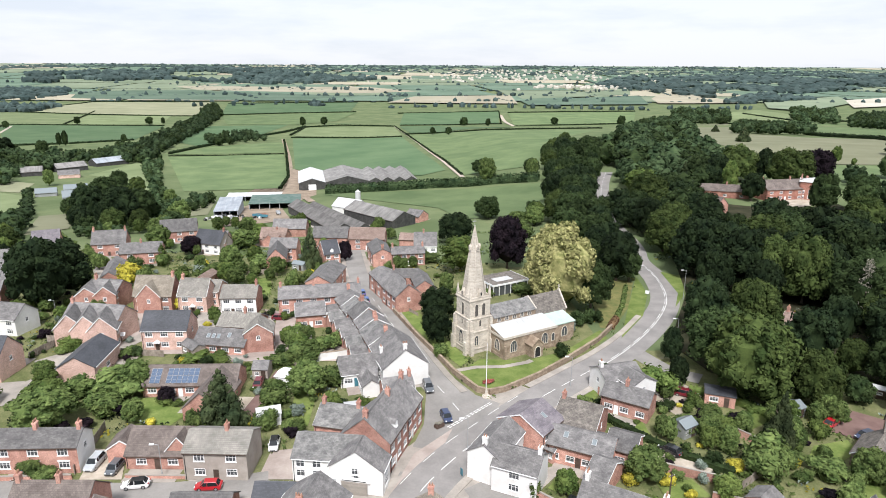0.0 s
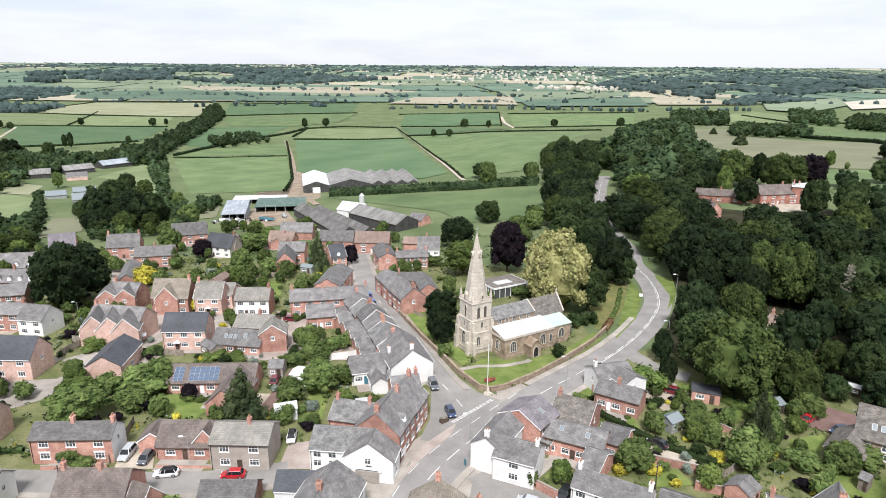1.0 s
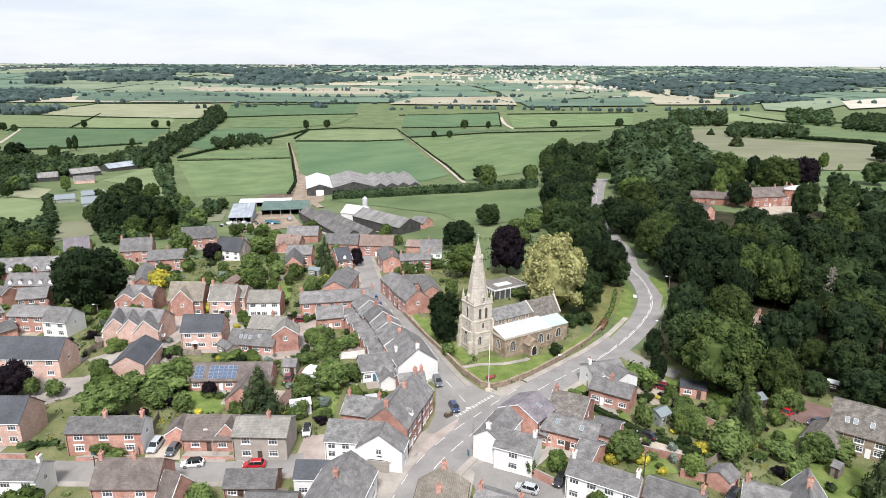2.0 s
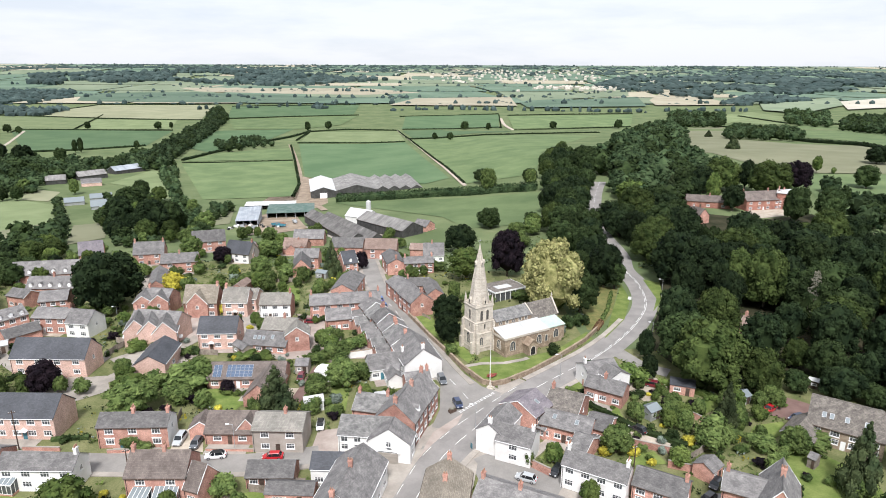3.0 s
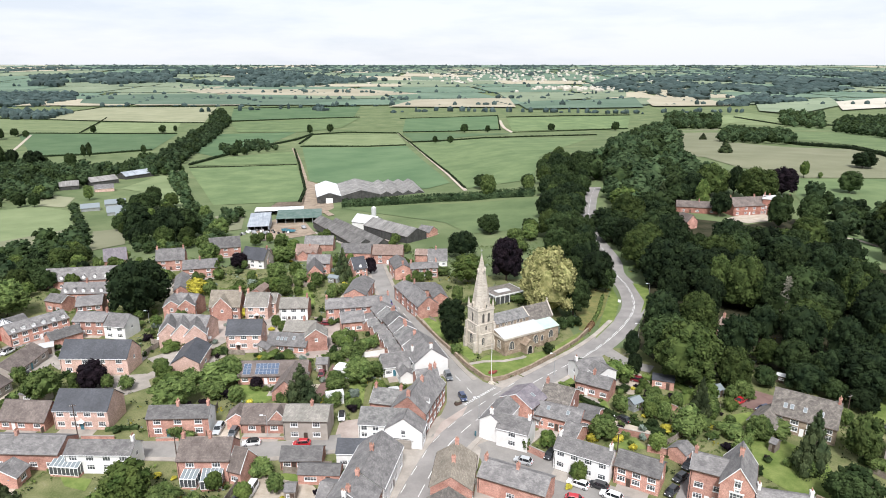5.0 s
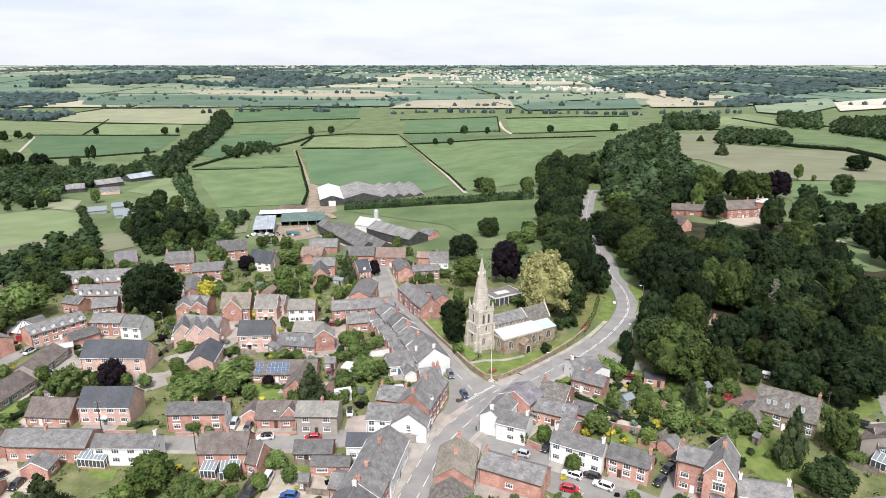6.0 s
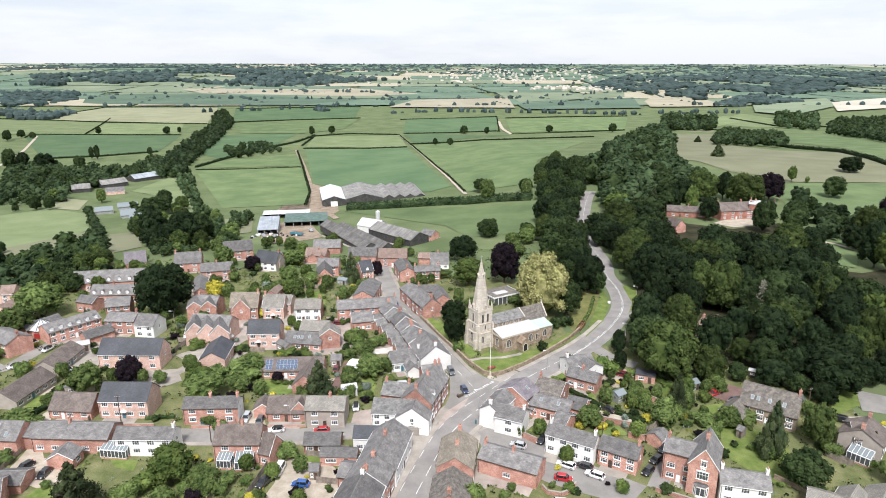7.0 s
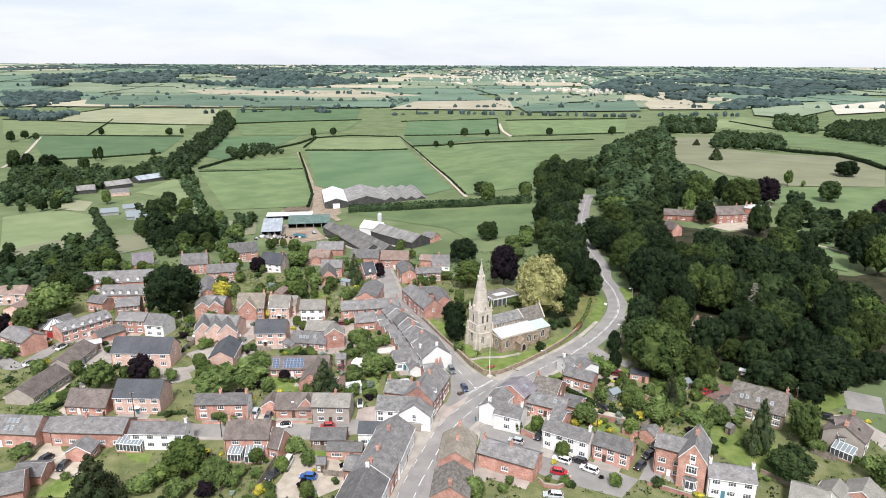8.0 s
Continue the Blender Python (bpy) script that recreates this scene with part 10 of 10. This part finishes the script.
def trailer(x, y, rz, colour):
    ob = thing("farm_trailer", "farm trailer parked in the dusty yard", "trailer", at(x, y, rz, 0.2))
    child("bed", Shape().box(-2.4, -1.1, 0.8, 2.4, 1.1, 1.0).box(-2.4, -1.1, 1.0, 2.4, -1.0, 1.7).box(-2.4, 1.0, 1.0, 2.4, 1.1, 1.7).box(-2.4, -1.0, 1.0, -2.3, 1.0, 1.7).mesh("bed", colour), ob)
    child("drawbar", Shape().beam((2.4, 0, 0.8), (4.0, 0, 0.6), 0.15).mesh("drawbar", METAL), ob)
    for sx in (-0.9, 0.3):
        for sg in (-1, 1):
            w = Shape()
            for i in range(10):
                t0, t1 = i * math.tau / 10, (i + 1) * math.tau / 10
                w.face([(0.42 * math.cos(t0), -0.12, 0.42 * math.sin(t0)), (0.42 * math.cos(t1), -0.12, 0.42 * math.sin(t1)), (0.42 * math.cos(t1), 0.12, 0.42 * math.sin(t1)), (0.42 * math.cos(t0), 0.12, 0.42 * math.sin(t0))])
                w.face([(0.42 * math.cos(t0), sg * 0.12, 0.42 * math.sin(t0)), (0.42 * math.cos(t1), sg * 0.12, 0.42 * math.sin(t1)), (0, sg * 0.12, 0)])
            child("wheel", w.mesh("wheel", BLACK), ob, pose(sx, sg * 0.95, 0.42))


for i in range(26):
    hay_bale(YX + yard.uniform(-18, 10), YY + yard.uniform(-9, 9), yard.uniform(0, 180))
for i in range(7):
    trailer(YX + yard.uniform(-18, 20), YY + yard.uniform(-9, 16), yard.uniform(0, 360), yard.choice((BLUE, METAL, DARKWOOD, TERRACOTTA)))

# ---- garden planting and patios round the houses ----
ROADS = [spline(q, 4.0) for q in (MAIN_ROAD, STREET, LANE, SIDE_LANE)]


GRID, PLOTGRID = {}, {}
for plot in PLOTS:
    i, j = int(plot[0] // 30), int(plot[1] // 30)
    for a in (-1, 0, 1):
        for b in (-1, 0, 1):
            PLOTGRID.setdefault((i + a, j + b), []).append(plot)
for line in ROADS:
    for q in line:
        GRID.setdefault((int(q.x // 10), int(q.y // 10)), []).append(q)


def free(x, y, gap):
    for px, py, a, hl, hw, _ in PLOTGRID.get((int(x // 30), int(y // 30)), ()):
        dx, dy = x - px, y - py
        if abs(dx * math.cos(a) + dy * math.sin(a)) < hl + gap and abs(-dx * math.sin(a) + dy * math.cos(a)) < hw + gap:
            return False
    i, j = int(x // 10), int(y // 10)
    return all((q.x - x) ** 2 + (q.y - y) ** 2 > (5.5 + gap) ** 2 for a in (-1, 0, 1) for b in (-1, 0, 1) for q in GRID.get((i + a, j + b), ()))


beds = random.Random(31)
for px, py, a, hl, hw, wall in PLOTS[:]:
    if hl < 4 or py > 190 or px > 60 or py < -66:
        continue
    for side in (-1, 1):
        if beds.random() < 0.85:
            deep = beds.uniform(1.8, 4.2)
            s0, s1 = -hl * beds.uniform(0.5, 1.0), hl * beds.uniform(0.5, 1.0)
            o = [(s0, side * (hw + 0.1)), (s1, side * (hw + 0.1)), (s1, side * (hw + deep)), (s0, side * (hw + deep))]
            pts = [(px + u * math.cos(a) - v * math.sin(a), py + u * math.sin(a) + v * math.cos(a)) for u, v in o]
            drape("patio", pts, beds.choice((PAVING, PINKPAVING, PAVING, GRAVEL)), 0.096, "paved strip along a house wall", "patio")
THICKET, SCATTERED = {}, []
zones = (((18, -36), (66, -3), 95), ((-75, -58), (-36, -36), 30), ((-92, -12), (-34, 28), 55), ((-130, -6), (-60, 60), 40), ((-60, 70), (-20, 130), 22), ((-125, -60), (-38, 70), 85), ((-60, -20), (-16, 70), 34), ((8, -62), (62, 2), 46), ((-180, -10), (-110, 70), 26), ((60, -65), (105, -8), 16), ((-45, 80), (0, 150), 12), ((-170, 60), (-20, 190), 80), ((-150, 40), (-25, 140), 80))
for (x0, y0), (x1, y1), count in zones:
    made = 0
    for _ in range(count * 12):
        x, y = beds.uniform(x0, x1), beds.uniform(y0, y1)
        size = beds.choice((1.0, 1.3, 1.6, 2.0, 2.6, 3.4) if y1 < 160 else (3.2, 3.8, 4.5, 5.2))
        if made < count and free(x, y, size * 0.5):
            key = beds.choice(("bush", "bush", "bush", "bushlight", "bushlight", "bushdark", "bushdark", "yellow", "greybush", "purplebush") if size < 3 else ("garden", "bright", "bush", "garden"))
            high, wide = size * (beds.uniform(0.8, 1.2) if size < 3 else 1.4), size * beds.uniform(1.0, 1.5)
            if size < 3 and (len(SCATTERED) > 150 or size < 1.2):
                THICKET.setdefault(key, []).append((x, y, high, wide))
            else:
                tree(key, x, y, high, wide)
                SCATTERED.append(key)
            made += 1
for key, spots in THICKET.items():
    v, f = [], []
    for n, (x, y, high, wide) in enumerate(spots):
        shape = TREES[key][2][n % len(TREES[key][2])][1]
        turn, base, z = n * 2.4, len(v), land(x, y)
        ca, sa = math.cos(turn) * wide, math.sin(turn) * wide
        v += [(x + q.co.x * ca - q.co.y * sa, y + q.co.x * sa + q.co.y * ca, z + q.co.z * high) for q in shape.vertices]
        f += [tuple(base + i for i in poly.vertices) for poly in shape.polygons]
    single("shrubbery", mesh_of("shrubbery", v, f, TREES[key][2][0][1].materials[0]), "small garden shrubs and border plants of one colour", "plants", kind="stuff")


# ---- low growth in the gardens ----
def undergrowth(material, label, count, seed, x0, x1, y0, y1):
    """Tussocks, borders and self-sown plants, thick in drifts and thin between, all one mesh."""
    rng = np.random.default_rng(seed)
    v, f, made = [], [], 0
    for _ in range(count * 14):
        if made >= count:
            break
        x, y = rng.uniform(x0, x1), rng.uniform(y0, y1)
        drift = math.sin(x * 0.31 + seed) + math.sin(y * 0.37 + 1.3 * seed) + math.sin((x + y) * 0.16)
        if drift + rng.normal() * 0.5 < 0.7 or not free(x, y, 0.9) or any(a < x < b and c < y < d and inside(poly, x, y) for a, b, c, d, poly in PATCHES):
            continue
        made += 1
        z, size = land(x, y), rng.uniform(0.25, 0.75)
        for k in range(7):
            p = np.array((x, y, z + 0.1)) + rng.normal(size=3) * (size * 0.6, size * 0.6, 0.0) + (0, 0, size * rng.uniform(0.1, 0.9))
            a = rng.normal(size=3)
            a /= np.linalg.norm(a)
            b = np.cross(a, rng.normal(size=3))
            b /= np.linalg.norm(b)
            r = size * rng.uniform(0.25, 0.6)
            n = len(v)
            v += [tuple(p - a * r), tuple(p - b * r * 0.6), tuple(p + a * r), tuple(p + b * r * 0.6)]
            f.append((n, n + 1, n + 2, n + 3))
    single("undergrowth", mesh_of("undergrowth", v, f, material), label, "plants", kind="stuff")


undergrowth(LEAFGARDEN, "green border plants and weeds in the gardens", 3600, 1, -185, 105, -70, 150)
undergrowth(LEAFLIGHT, "bright green border plants in the gardens", 2200, 2, -185, 105, -70, 150)
undergrowth(LEAFDARK, "dark green low plants in the gardens", 2600, 3, -185, 105, -70, 150)
undergrowth(LEAFGREY, "pale grey-green border plants", 500, 4, -150, 100, -70, 130)
undergrowth(LEAFYELLOW, "yellow flowering border plants", 260, 5, -150, 100, -70, 130)
